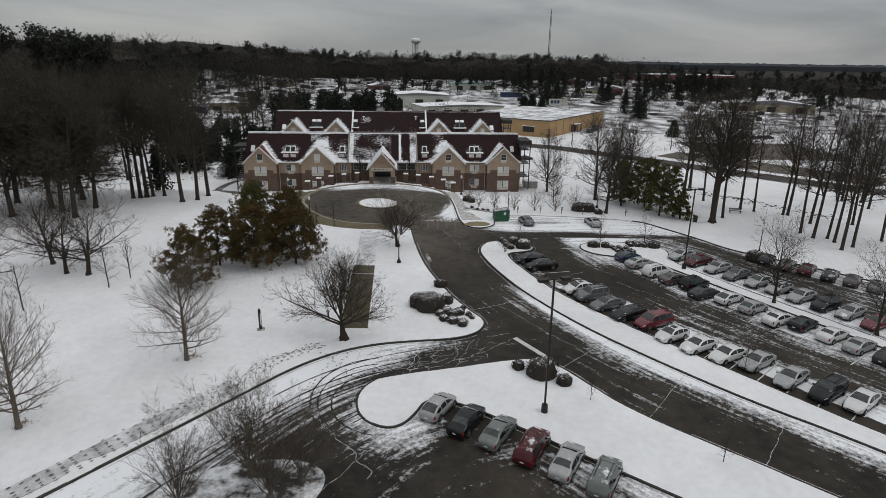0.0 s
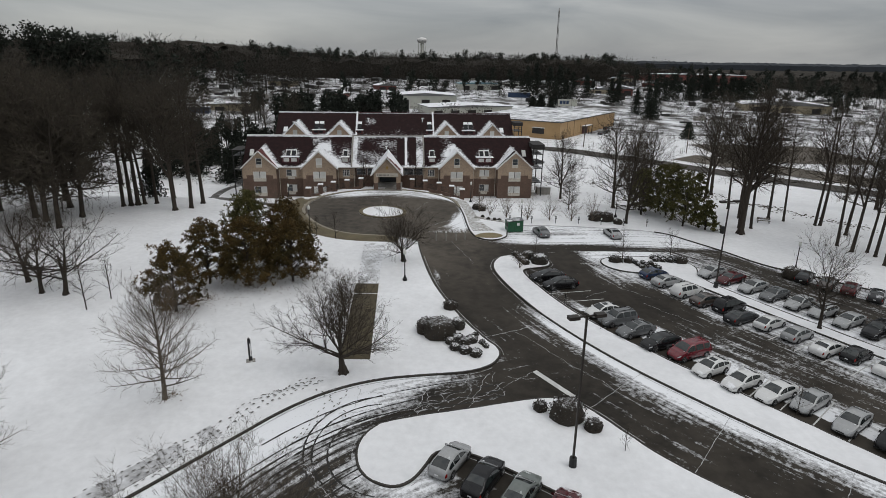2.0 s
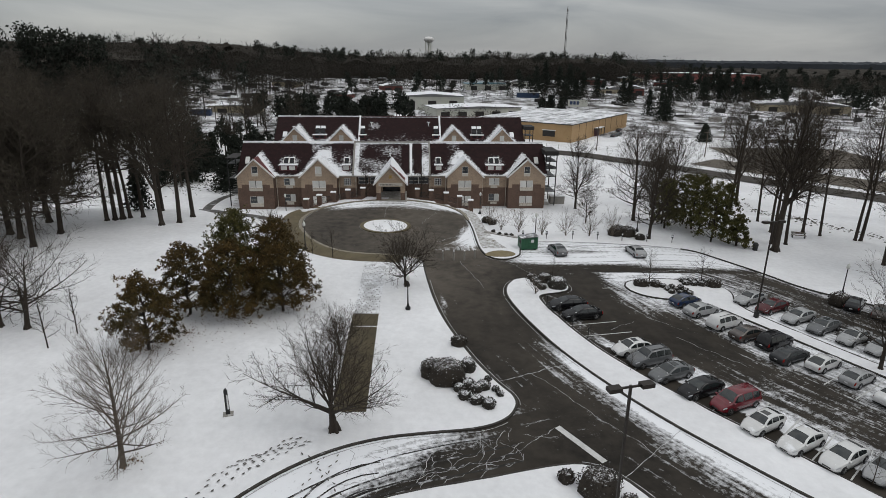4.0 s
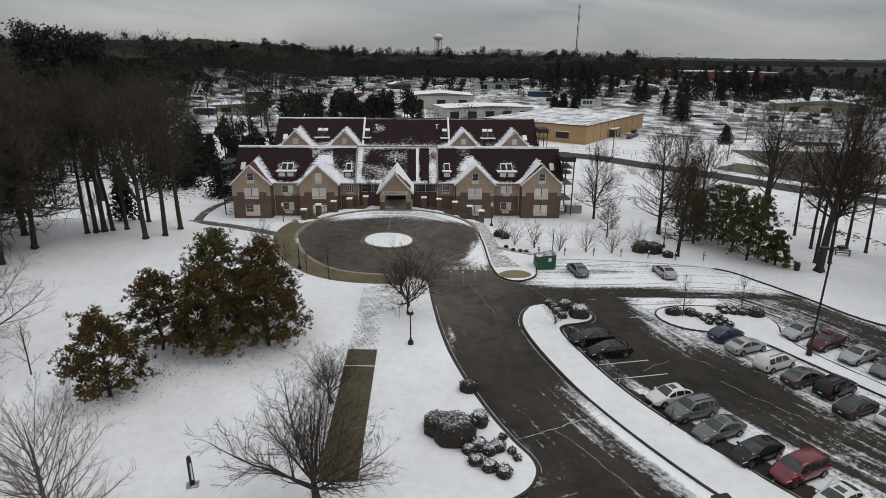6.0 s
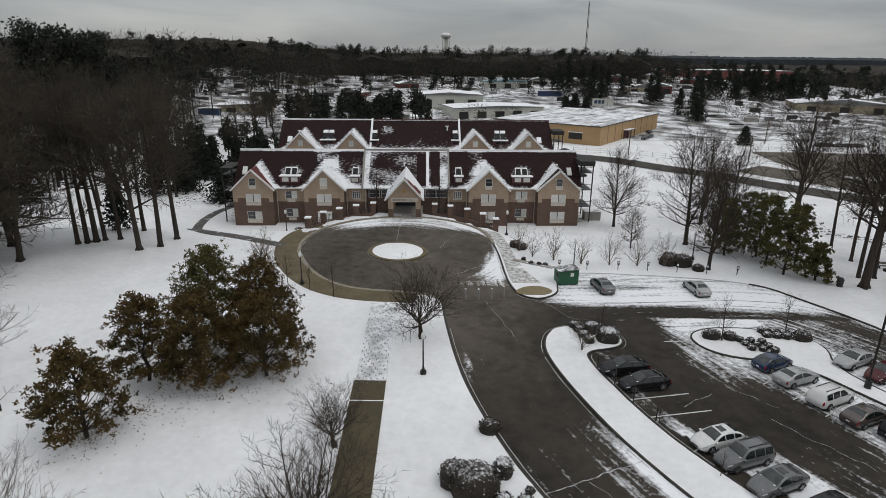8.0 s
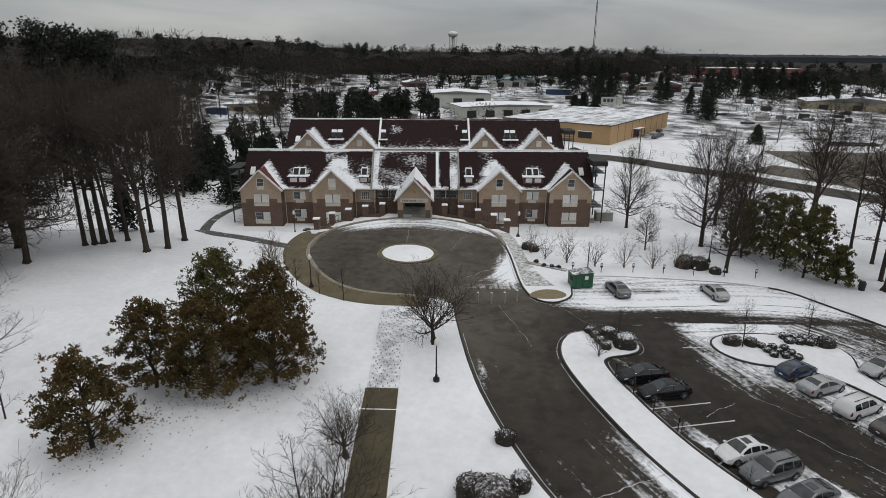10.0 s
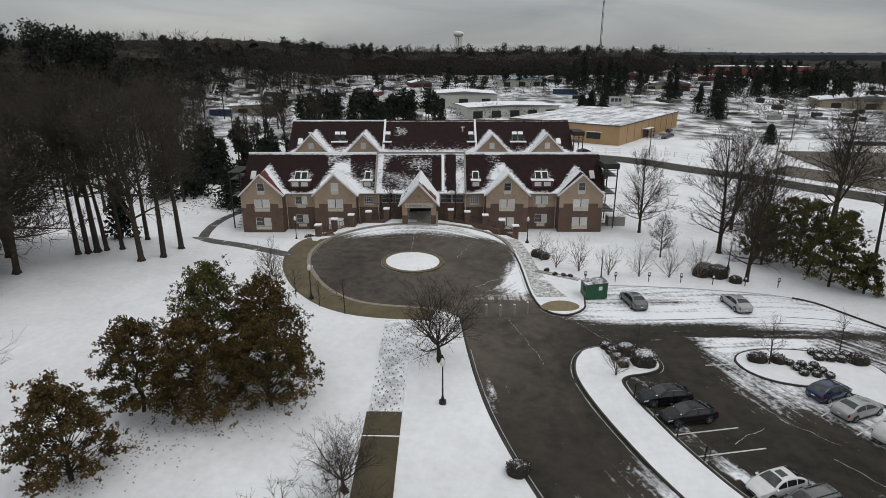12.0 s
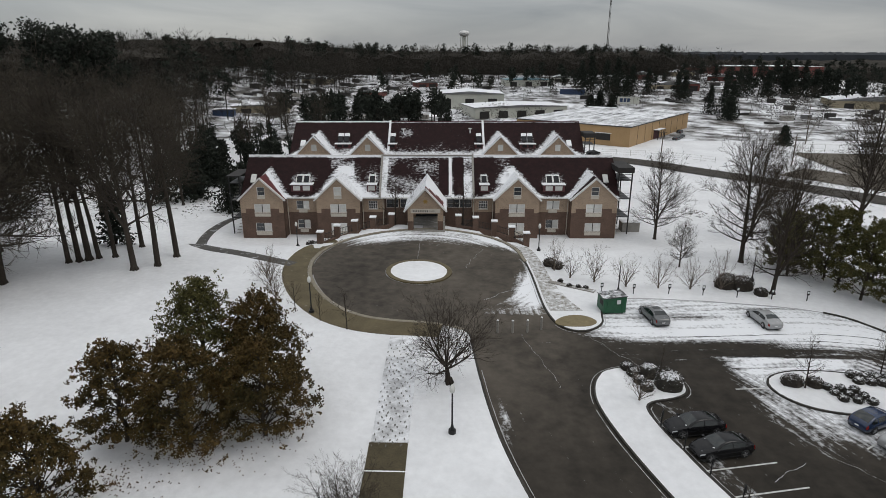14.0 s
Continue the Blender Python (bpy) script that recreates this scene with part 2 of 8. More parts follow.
BEIGE_WALL = ramp_mat("beige_block", (0.26, 0.22, 0.15), (0.36, 0.31, 0.22), 0.3, 0.85, 0.1)
BLUE_SIGN = ramp_mat("blue_panel", (0.014, 0.032, 0.080), (0.022, 0.05, 0.12), 1.0, 0.5, 0.0)
TEAL = ramp_mat("teal_metal_roof", (0.10, 0.20, 0.24), (0.18, 0.30, 0.34), 0.3, 0.5, 0.0, snow=0.4, snow_scale=0.4)
TYRE = ramp_mat("tyre_rubber", (0.010, 0.010, 0.010), (0.025, 0.025, 0.025), 4.0, 0.85, 0.1)
RIM = ramp_mat("alloy", (0.25, 0.25, 0.26), (0.4, 0.4, 0.41), 4.0, 0.35, 0.0, metal=0.8)
CAR_GLASS = ramp_mat("car_glass", (0.006, 0.009, 0.009), (0.014, 0.019, 0.019), 2.0, 0.06, 0.0, spec=0.75, snow=0.10, snow_scale=1.3)
HEAD_GLASS = ramp_mat("headlamp_glass", (0.35, 0.36, 0.38), (0.5, 0.5, 0.52), 4.0, 0.1, 0.0)
TAIL_RED = ramp_mat("tail_lamp_red", (0.16, 0.008, 0.008), (0.24, 0.015, 0.012), 4.0, 0.2, 0.0)
WHITE_MARK = ramp_mat("white_panel", (0.6, 0.6, 0.6), (0.7, 0.7, 0.7), 3.0, 0.6, 0.0)
LETTER = ramp_mat("grey_lettering", (0.10, 0.09, 0.08), (0.16, 0.15, 0.13), 3.0, 0.6, 0.0)


# ---- mesh building ----
class Shape:
    """Vertices, faces and a material slot for each face, gathered and then linked as one mesh object."""

    def __init__(self):
        self.v, self.f, self.m = [], [], []

    def poly(self, pts, slot=0):
        n = len(self.v)
        self.v += [tuple(p) for p in pts]
        self.f.append(tuple(range(n, n + len(pts))))
        self.m.append(slot)
        return self

    def box(self, x0, x1, y0, y1, z0, z1, slot=0):
        n = len(self.v)
        self.v += [(x, y, z) for z in (z0, z1) for y in (y0, y1) for x in (x0, x1)]
        for q in ((0, 2, 3, 1), (4, 5, 7, 6), (0, 1, 5, 4), (2, 6, 7, 3), (0, 4, 6, 2), (1, 3, 7, 5)):
            self.f.append(tuple(n + i for i in q))
            self.m.append(slot)
        return self

    def prism(self, pts, lo, hi, slot=0, axis="z"):
        """A prism over a polygon (counterclockwise); along z, y or x."""
        put = {"z": lambda p, h: (p[0], p[1], h), "y": lambda p, h: (p[0], h, p[1]), "x": lambda p, h: (h, p[0], p[1])}[axis]
        n, k = len(self.v), len(pts)
        self.v += [put(p, lo) for p in pts] + [put(p, hi) for p in pts]
        self.f += [tuple(n + i for i in reversed(range(k))), tuple(n + k + i for i in range(k))]
        self.f += [(n + i, n + (i + 1) % k, n + k + (i + 1) % k, n + k + i) for i in range(k)]
        self.m += [slot] * (k + 2)
        return self

    def tube(self, a, b, ra, rb, sides=6, slot=0, caps=True):
        a, b = Vector(a), Vector(b)
        d = (b - a).normalized()
        u = d.orthogonal().normalized()
        w = d.cross(u)
        n = len(self.v)
        for c, r in ((a, ra), (b, rb)):
            for i in range(sides):
                t = 2 * math.pi * i / sides
                self.v.append(tuple(c + (u * math.cos(t) + w * math.sin(t)) * r))
        for i in range(sides):
            j = (i + 1) % sides
            self.f.append((n + i, n + j, n + sides + j, n + sides + i))
            self.m.append(slot)
        if caps:
            self.f += [tuple(n + i for i in reversed(range(sides))), tuple(n + sides + i for i in range(sides))]
            self.m += [slot, slot]
        return self

    def rings(self, rows, slot=0, closed=True, caps=True):
        """Skins rows of points, each of the same length."""
        n, k = len(self.v), len(rows[0])
        for r in rows:
            self.v += [tuple(p) for p in r]
        for i in range(len(rows) - 1):
            for j in range(k if closed else k - 1):
                q = (j + 1) % k
                self.f.append((n + i * k + j, n + i * k + q, n + (i + 1) * k + q, n + (i + 1) * k + j))
                self.m.append(slot)
        if caps:
            self.f += [tuple(n + i for i in reversed(range(k))), tuple(n + (len(rows) - 1) * k + i for i in range(k))]
            self.m += [slot, slot]
        return self

    def mesh(self, name, mats, smooth=False):
        me = bpy.data.meshes.new(name)
        me.from_pydata(self.v, [], self.f)
        for m in mats:
            me.materials.append(m)
        me.polygons.foreach_set("material_index", self.m)
        if smooth:
            me.polygons.foreach_set("use_smooth", [True] * len(self.f))
        me.update()
        return me


def part(name, shape, material, parent, label="", smooth=False, at=None):
    mats = material if isinstance(material, (list, tuple)) else [material]
    ob = new(name, shape.mesh(name, mats, smooth) if isinstance(shape, Shape) else shape)
    ob.parent = parent
    if at is not None:
        ob.matrix_basis = at
    if label:
        ob["label"] = label
    return ob


def thing(name, label, category, m=None, group="", kind="", data=None):
    ob = new(name, data)
    if m is not None:
        ob.matrix_basis = m
    return tagged(ob, label, category, group, kind)


def single(name, shape, material, label, category, m=None, group="", kind="", smooth=False):
    mats = material if isinstance(material, (list, tuple)) else [material]
    return thing(name, label, category, m, group, kind, shape.mesh(name, mats, smooth))


# ---- ground ----
def ease(a, b, x):
    t = min(1.0, max(0.0, (x - a) / (b - a)))
    return t * t * (3 - 2 * t)


def site(x, y):
    """Level of the paved site: it falls gently to the south and east."""
    s = -0.18 * math.log1p(math.exp((-47 - y) / 4)) if y > -300 else -3.2
    return 3.2 - 1.75 * math.tanh(x / 70) + max(s, -3.2)


def land(x, y):
    """Level of the whole country: the site, the dip along the building, low ground and a wooded rise beyond."""
    rise = 13 * ease(120, 430, y) * (1 - ease(60, 330, x - 0.25 * y)) + 7 * ease(-70, -170, x) * ease(-60, 40, y)
    plaza = 1 - ease(0.0, 0.10, math.hypot((x + 0.5) / 16.6, (min(y, 0) + 22.5) / 20.2) - 0.99)
    return site(x, y) * (1 - ease(-17, -3, y) * (1 - plaza)) + rise


def smooth_line(pts, closed=False, times=2):
    for _ in range(times):
        out = [] if closed else [pts[0]]
        for i in range(len(pts) if closed else len(pts) - 1):
            a, b = pts[i], pts[(i + 1) % len(pts)]
            out += [(0.75 * a[0] + 0.25 * b[0], 0.75 * a[1] + 0.25 * b[1]), (0.25 * a[0] + 0.75 * b[0], 0.25 * a[1] + 0.75 * b[1])]
        pts = out if closed else out + [pts[-1]]
    return pts


LOOP_EDGE = [(13.5, -19.4), (13, -14.3), (11.3, -10.5), (8.2, -7.4), (3.9, -5.5), (-0.3, -5.1), (-4, -6), (-8.1, -8.1), (-11.8, -11.8), (-13.8, -16),
             (-14.6, -20.3), (-14.2, -24.5), (-13, -28.2), (-11, -32.3), (-8.6, -35.5), (-5.9, -37.5), (-2.9, -38.3), (0, -38.5), (2.9, -39), (4.6, -40)]
WEST_EDGE = [(5.3, -41), (5.4, -44), (5.7, -48), (6.1, -52), (6.8, -57), (8.2, -62.5), (9.9, -67.5), (11.4, -70.8), (12.5, -72.6), (12.6, -74), (11.6, -75.8),
             (9.2, -77.1), (4.6, -77.6), (1.0, -78.2), (-2.7, -79.7), (-6.3, -82.4), (-9.6, -86.2), (-13.8, -91), (-20, -98), (-27, -106)]
SOUTH_EDGE = [(-34, -116), (-34, -134), (112, -134)]
EAST_EDGE = [(112, -104), (95, -88), (80, -74), (65, -60), (57, -52.5), (53.5, -49.5), (51, -43.8), (48, -38.5), (46, -34.6), (41.6, -32.8), (33, -31.4), (24, -30.8),
             (21.4, -31.6), (20, -33.4), (19.5, -36), (19.1, -38), (17.2, -39.7), (15.4, -39.6), (14.2, -38), (13.7, -35), (13.6, -31.7), (13.7, -25)]
ROAD_EDGE = smooth_line(LOOP_EDGE + WEST_EDGE + SOUTH_EDGE + EAST_EDGE, True)
ROUND_ISLAND = [(-0.5 + 3.85 * math.cos(a * math.pi / 18), -23.8 + 3.95 * math.sin(a * math.pi / 18)) for a in range(36)]
DRIVE_STRIP = smooth_line([(15.0, -51), (15.9, -48.2), (17.5, -46.9), (19.5, -46.4), (21.6, -46.9), (23.2, -48.4), (23.2, -50.2), (22.0, -51.2), (19.0, -51.9), (18.8, -53.6),
                           (19.7, -57.1), (21.1, -61.5), (23, -66), (27, -72.3), (31.8, -78.8), (36.9, -85.5), (41, -91), (50, -101), (62, -113.6), (58.5, -114),
                           (46, -100.6), (39.4, -93.2), (34.5, -88.6), (28.4, -81.3), (23.3, -74.4), (18.7, -65.8), (16.4, -59), (15.2, -54)], True)
MEDIAN = smooth_line([(30.3, -49), (31.4, -47.4), (34, -46.5), (38, -46.6), (42.3, -48), (43.6, -50.6), (42.0, -54), (43.7, -58.3), (49.8, -68.3), (62, -88), (60.2, -89),
                      (48, -69.4), (41.7, -58.9), (39, -54.4), (36, -53.1), (33, -52.6), (31, -51.2)], True)
SOUTH_ISLAND = smooth_line([(-0.4, -87.4), (0.3, -85.4), (2, -84.2), (4.5, -83.5), (10, -82.3), (15.2, -81), (17.6, -81.5), (19.2, -83.2), (21.2, -86.8), (23.7, -90.2), (28.3, -94.4),
                            (36, -101.6), (46, -111), (42, -114.6), (30, -105.4), (17.5, -95.3), (11.2, -90.2), (8, -88), (5.6, -87.6), (4.6, -89.6), (3.6, -91), (2.4, -91.5), (1, -90.9), (-0.1, -89.6)], True)
ISLANDS = [ROUND_ISLAND, DRIVE_STRIP, MEDIAN, SOUTH_ISLAND]


def inside(px, py, poly):
    hit = np.zeros(px.shape, bool)
    for i in range(len(poly)):
        (x0, y0), (x1, y1) = poly[i], poly[(i + 1) % len(poly)]
        if y0 == y1:
            continue
        c = (y0 > py) != (y1 > py)
        hit ^= c & (px < (x1 - x0) * (py - y0) / (y1 - y0) + x0)
    return hit


def on_road(px, py):
    r = inside(px, py, ROAD_EDGE)
    for isl in ISLANDS:
        r &= ~inside(px, py, isl)
    return r


def away(px, py, line):
    """Distance of points from a polyline."""
    best = np.full(px.shape, 1e9)
    for (x0, y0), (x1, y1) in zip(line[:-1], line[1:]):
        dx, dy = x1 - x0, y1 - y0
        t = np.clip(((px - x0) * dx + (py - y0) * dy) / (dx * dx + dy * dy + 1e-9), 0, 1)
        best = np.minimum(best, np.hypot(px - x0 - t * dx, py - y0 - t * dy))
    return best


def streaks(px, py, ang, along, across, seed):
    c, s = math.cos(ang), math.sin(ang)
    u, w = (px * c + py * s) / along, (-px * s + py * c) / across
    return np.array([noise.noise((a, b, seed)) for a, b in zip(u, w)])


DRIVE_MID = smooth_line([(9.5, -40), (10, -50), (11.8, -60), (15, -68), (19.5, -76), (25, -84), (32, -92), (42, -102)])
SIDE_ROAD = smooth_line([(16, -77.5), (10, -79.6), (4, -81), (-2, -83.6), (-7, -88), (-13, -96), (-20, -106)])
NORTH_RUN = smooth_line([(10, -43), (20, -43.4), (30, -42.4), (40, -41.2), (47, -42.6), (53, -52), (62, -63), (78, -80)])
AISLE = smooth_line([(25, -47), (27.5, -52), (31, -61), (37, -71), (46, -83), (56, -96)])
EAST_AISLE = smooth_line([(44, -44), (48, -49), (52, -57), (58, -66), (70, -84)])


def along(px, py, line):
    """Distance from a polyline, way along it and signed way across it."""
    best, run, side = np.full(px.shape, 1e9), np.zeros(px.shape), np.zeros(px.shape)
    s0 = 0.0
    for (x0, y0), (x1, y1) in zip(line[:-1], line[1:]):
        dx, dy = x1 - x0, y1 - y0
        n = math.hypot(dx, dy) + 1e-9
        t = np.clip(((px - x0) * dx + (py - y0) * dy) / (n * n), 0, 1)
        d = np.hypot(px - x0 - t * dx, py - y0 - t * dy)
        w = ((px - x0) * -dy + (py - y0) * dx) / n
        near = d < best
        best, run, side = np.where(near, d, best), np.where(near, s0 + t * n, run), np.where(near, w, side)
        s0 += n
    return best, run, side


LOOP_RING = [(-0.3 + 9.6 * math.cos(a * math.pi / 16), -22.5 + 10.5 * math.sin(a * math.pi / 16)) for a in range(-16, 17)]


def flow(px, py):
    """Way along and across the nearest line of travel, for wheel-drawn streaks."""
    best, out = np.full(px.shape, 1e9), np.zeros((len(px), 3))
    for k, (line, bias) in enumerate(((DRIVE_MID, 0.0), (SIDE_ROAD, 0.0), (NORTH_RUN, 0.0), (AISLE, 0.5), (EAST_AISLE, 0.0), (LOOP_RING, 0.0))):
        d, s, w = along(px, py, line)
        near = d + bias < best
        best = np.where(near, d + bias, best)
        out[near] = np.stack([s[near] + 300 * k, w[near], np.zeros(near.sum())], 1)
    # the loop and the head of the drive are paler than the car park
    out[:, 2] = np.clip((py + 60) / 14, 0, 1) * np.clip((18 - px) / 5, 0, 1)
    return out


def cover(px, py):
    """How much snow lies on the asphalt, from 0 to 1."""
    c = np.full(px.shape, -0.12)
    # loop: bare, with snow along the building side and by the east kerb
    ring = np.hypot((px + 0.5) / 14.2, (py + 21.5) / 16.4)
    c += 0.95 * np.clip((py + 16.0) / 5.5, 0, 1) * np.clip((ring - 0.50) / 0.25, 0, 1) * (py > -40)
    c += 1.0 * np.clip(1 - np.hypot((px - 12.6) / 3.6, (py + 28.0) / 9.5), 0, 1)
    c += 0.55 * np.clip((ring - 0.90) / 0.10, 0, 1) * (px > 7) * (py > -36)
    c += 0.7 * np.clip(1 - np.hypot((px - 7.4) / 1.5, (py + 54.5) / 5.5), 0, 1)
    # drive: streaks along it, more to the east kerb
    d, s, w = along(px, py, DRIVE_MID)
    drive = np.clip((6.8 - d) / 0.5, 0, 1)
    down = np.clip((-58 - py) / 10, 0, 1)
    c += drive * down * (0.30 + 0.36 * np.clip((w + 0.4) / 2.2, 0, 1) + 0.55 * np.clip((w - 1.9) / 2.0, 0, 1))
    # side road: packed snow with pairs of wheel tracks, dark towards the drive
    d = away(px, py, SIDE_ROAD)
    w = along(px, py, SIDE_ROAD)[2]
    side = np.clip((8.0 - d) / 1.5, 0, 1) * np.clip((13 - px) / 7, 0, 1) * np.clip((5.2 - w) / 1.5, 0, 1) * (py > -112)
    c = c * (1 - side) + side * (0.70 + 0.46 * np.clip((1.4 - w) / 2.0, 0, 1) - 0.62 * np.clip((px + 3) / 9, 0, 1) * np.clip((w + 3.4) / 1.5, 0, 1))
    c += 0.30 * np.clip(1 - np.hypot((px - 9) / 6, (py + 78.2) / 1.6), 0, 1)
    # north stalls: snow, wheel marks along the run
    n = np.clip((py + 43.0 + 0.06 * (px - 30)) / 3.0, 0, 1) * np.clip((px - 14.5) / 4, 0, 1)
    c = np.maximum(c, 0.86 * n)
    d, s, w = along(px, py, NORTH_RUN)
    c += np.where((px > 15) & (d < 6.5), 0.30 * np.clip((6.5 - d) / 3, 0, 1) * np.clip((px - 15) / 6, 0, 1), 0)
    c -= 0.26 * np.clip(1 - d / 2.6, 0, 1) * (px > 20)
    # lot: patchy aisles, snow between the cars
    lot = ((px - 18) * 0.80 + (py + 57) * 0.60 > 0) & (px > 19) & (py < -44)
    d, s, w = along(px, py, AISLE)
    bare = np.clip(1 - np.hypot((px - 30) / 9, (py + 62) / 8), 0, 1) - 0.5 * np.clip(1 - np.hypot((px - 28) / 5, (py + 50) / 6), 0, 1)
    base = 0.70 - 0.34 * np.clip((4.6 - d) / 1.6, 0, 1) - 0.42 * bare - 0.40 * np.clip((29 - px) / 2, 0, 1) * np.clip((py + 65) / 2, 0, 1)
    c = np.where(lot, np.maximum(c * 0.4, base), c)
    d = away(px, py, EAST_AISLE)
    c = np.where(lot & (d < 4.5), 0.36, c)
    c += np.where(lot, 0.24 * np.clip(1 - np.abs(away(px, py, MEDIAN + MEDIAN[:1]) - 2.0) / 4.2, 0, 1) * np.clip((px - 28) / 4, 0, 1), 0)
    c += np.where(lot, 0.60 * np.clip(1 - away(px, py, DRIVE_STRIP + DRIVE_STRIP[:1]) / 7.0, 0, 1) * np.clip((-61.5 - py) / 3, 0, 1), 0)
    # south lot: dark, with snow between the cars and along the kerb
    south = (py < -88 - 0.55 * (px - 3)) & (px < 40) & (py < -88)
    c = np.where(south & (side < 0.6), 0.16 + 0.62 * np.clip(1 - away(px, py, SOUTH_ISLAND + SOUTH_ISLAND[:1]) / 6.0, 0, 1), c)
    # thin frost everywhere
    c += 0.12 * streaks(px, py, 0.4, 3.2, 1.6, 6.6) + 0.12 * streaks(px, py, 1.9, 9.0, 5.0, 7.6)
    return np.clip(c, -0.4, 1.2)


def densify(poly, step=0.8):
    out = []
    for i in range(len(poly)):
        a, b = poly[i], poly[(i + 1) % len(poly)]
        k = max(1, int(math.hypot(b[0] - a[0], b[1] - a[1]) / step))
        out += [(a[0] + (b[0] - a[0]) * j / k, a[1] + (b[1] - a[1]) * j / k) for j in range(k)]
    return out


def build_ground():
    from mathutils.geometry import delaunay_2d_cdt
    rings = [densify(p) for p in [ROAD_EDGE] + ISLANDS]
    pts, edges = [], []
    for r in rings:
        n = len(pts)
        pts += r
        edges += [(n + i, n + (i + 1) % len(r)) for i in range(len(r))]
    # fine points on the road, coarse ones outside
    def spread(lo, hi, step):
        return np.arange(lo, hi, step)
    gx, gy = np.meshgrid(spread(-33, 70, 0.34), spread(-112, -4, 0.34))
    gx = gx + 0.08 * np.sin(gy * 7)
    fx, fy = gx.ravel(), gy.ravel()
    keep = on_road(fx, fy)
    fx, fy = fx[keep], fy[keep]
    pts += list(zip(fx.tolist(), fy.tolist()))
    def grade(lim, first, grow):
        out, v, s = [0.0], 0.0, first
        while v < lim:
            v += s
            s *= grow if v > 90 else 1.0
            out.append(v)
        return sorted({-a for a in out} | set(out))
    cx, cy = np.meshgrid(np.array(grade(4200, 2.6, 1.22)), np.array(grade(4200, 2.6, 1.22)) - 40)
    cx, cy = cx.ravel() + 0.31, cy.ravel() + 0.17
    keep = ~on_road(cx, cy) | (np.abs(cx) > 75) | (cy < -112)
    pts += list(zip(cx[keep].tolist(), cy[keep].tolist()))
    vs, _, fs, *_ = delaunay_2d_cdt([Vector(p) for p in pts], edges, [], 0, 1e-4)
    vx, vy = np.array([v.x for v in vs]), np.array([v.y for v in vs])
    tri = np.array([f[:3] for f in fs])
    mx, my = vx[tri].mean(1), vy[tri].mean(1)
    road = on_road(mx, my)
    for name, pick, lift, mat in (("road", road, 0.0, ASPHALT), ("ground", ~road, 0.13, SNOW)):
        used, inv = np.unique(tri[pick], return_inverse=True)
        x, y = vx[used], vy[used]
        z = np.array([land(a, b) for a, b in zip(x, y)]) + lift
        if name == "ground":
            z += np.array([0.05 * noise.noise((a * 0.35, b * 0.35, 2.0)) + 0.03 * noise.noise((a * 1.1, b * 1.1, 7.0)) for a, b in zip(x, y)]) * (np.hypot(x, y) < 300)
        me = bpy.data.meshes.new(name)
        me.from_pydata(list(zip(x.tolist(), y.tolist(), z.tolist())), [], inv.reshape(-1, 3).tolist())
        me.materials.append(mat)
        me.polygons.foreach_set("use_smooth", [True] * len(me.polygons))
        if name == "road":
            at = me.attributes.new("cover", "FLOAT", "POINT")
            at.data.foreach_set("value", cover(x, y))
            at = me.attributes.new("flow", "FLOAT_VECTOR", "POINT")
            at.data.foreach_set("vector", flow(x, y).ravel())
            ob = thing(name, "dark wet asphalt drive and car park streaked with snow", "road", kind="structure", data=me)
        else:
            ob = thing(name, "snow-covered lawn and open ground", "ground", kind="structure", data=me)
        me.update()


build_ground()


def kerb_run(name, line, closed, mat, label, width=0.17, height=0.16):
    pts = densify(line, 0.9) if closed else line
    k = len(pts)
    rows = []
    for i in range(k if closed else k):
        a = pts[(i - 1) % k] if closed or i else pts[0]
        b = pts[(i + 1) % k] if closed or i < k - 1 else pts[-1]
        d = Vector((b[0] - a[0], b[1] - a[1])).normalized()
        nx, ny = -d.y * width / 2, d.x * width / 2
        x, y = pts[i]
        z = land(x, y)
        rows.append([(x - nx, y - ny, z - 0.1), (x + nx, y + ny, z - 0.1), (x + nx, y + ny, z + height - 0.02), (x + nx * 0.6, y + ny * 0.6, z + height),
                     (x - nx * 0.6, y - ny * 0.6, z + height), (x - nx, y - ny, z + height - 0.02)])
    if closed:
        rows.append(rows[0])
    s = Shape().rings(rows, caps=not closed)
    return single(name, s, mat, label, "kerb", kind="structure")


runs, run = [], []
for q in densify(ROAD_EDGE, 0.9) * 2:
    if 21 < q[0] < 44 and q[1] > -36:
        if len(run) > 2:
            runs.append(run)
        run = []
    else:
        run.append(q)
kerb_run("kerb_loop_and_drive", max(runs, key=len), False, KERB, "dark wet concrete kerb along the drive", 0.20)
kerb_run("kerb_loop_rim", smooth_line(LOOP_EDGE), False, KERB_PALE, "pale concrete kerb round the loop", 0.46, 0.175)
kerb_run("kerb_round_island", ROUND_ISLAND, True, WET_WALK, "brown concrete kerb round a snowy island", 0.6)
for isl, nm in ((DRIVE_STRIP, "kerb_planting_strip"), (MEDIAN, "kerb_median"), (SOUTH_ISLAND, "kerb_south_island")):
    kerb_run(nm, isl, True, KERB, "dark wet concrete kerb round a snowy island")


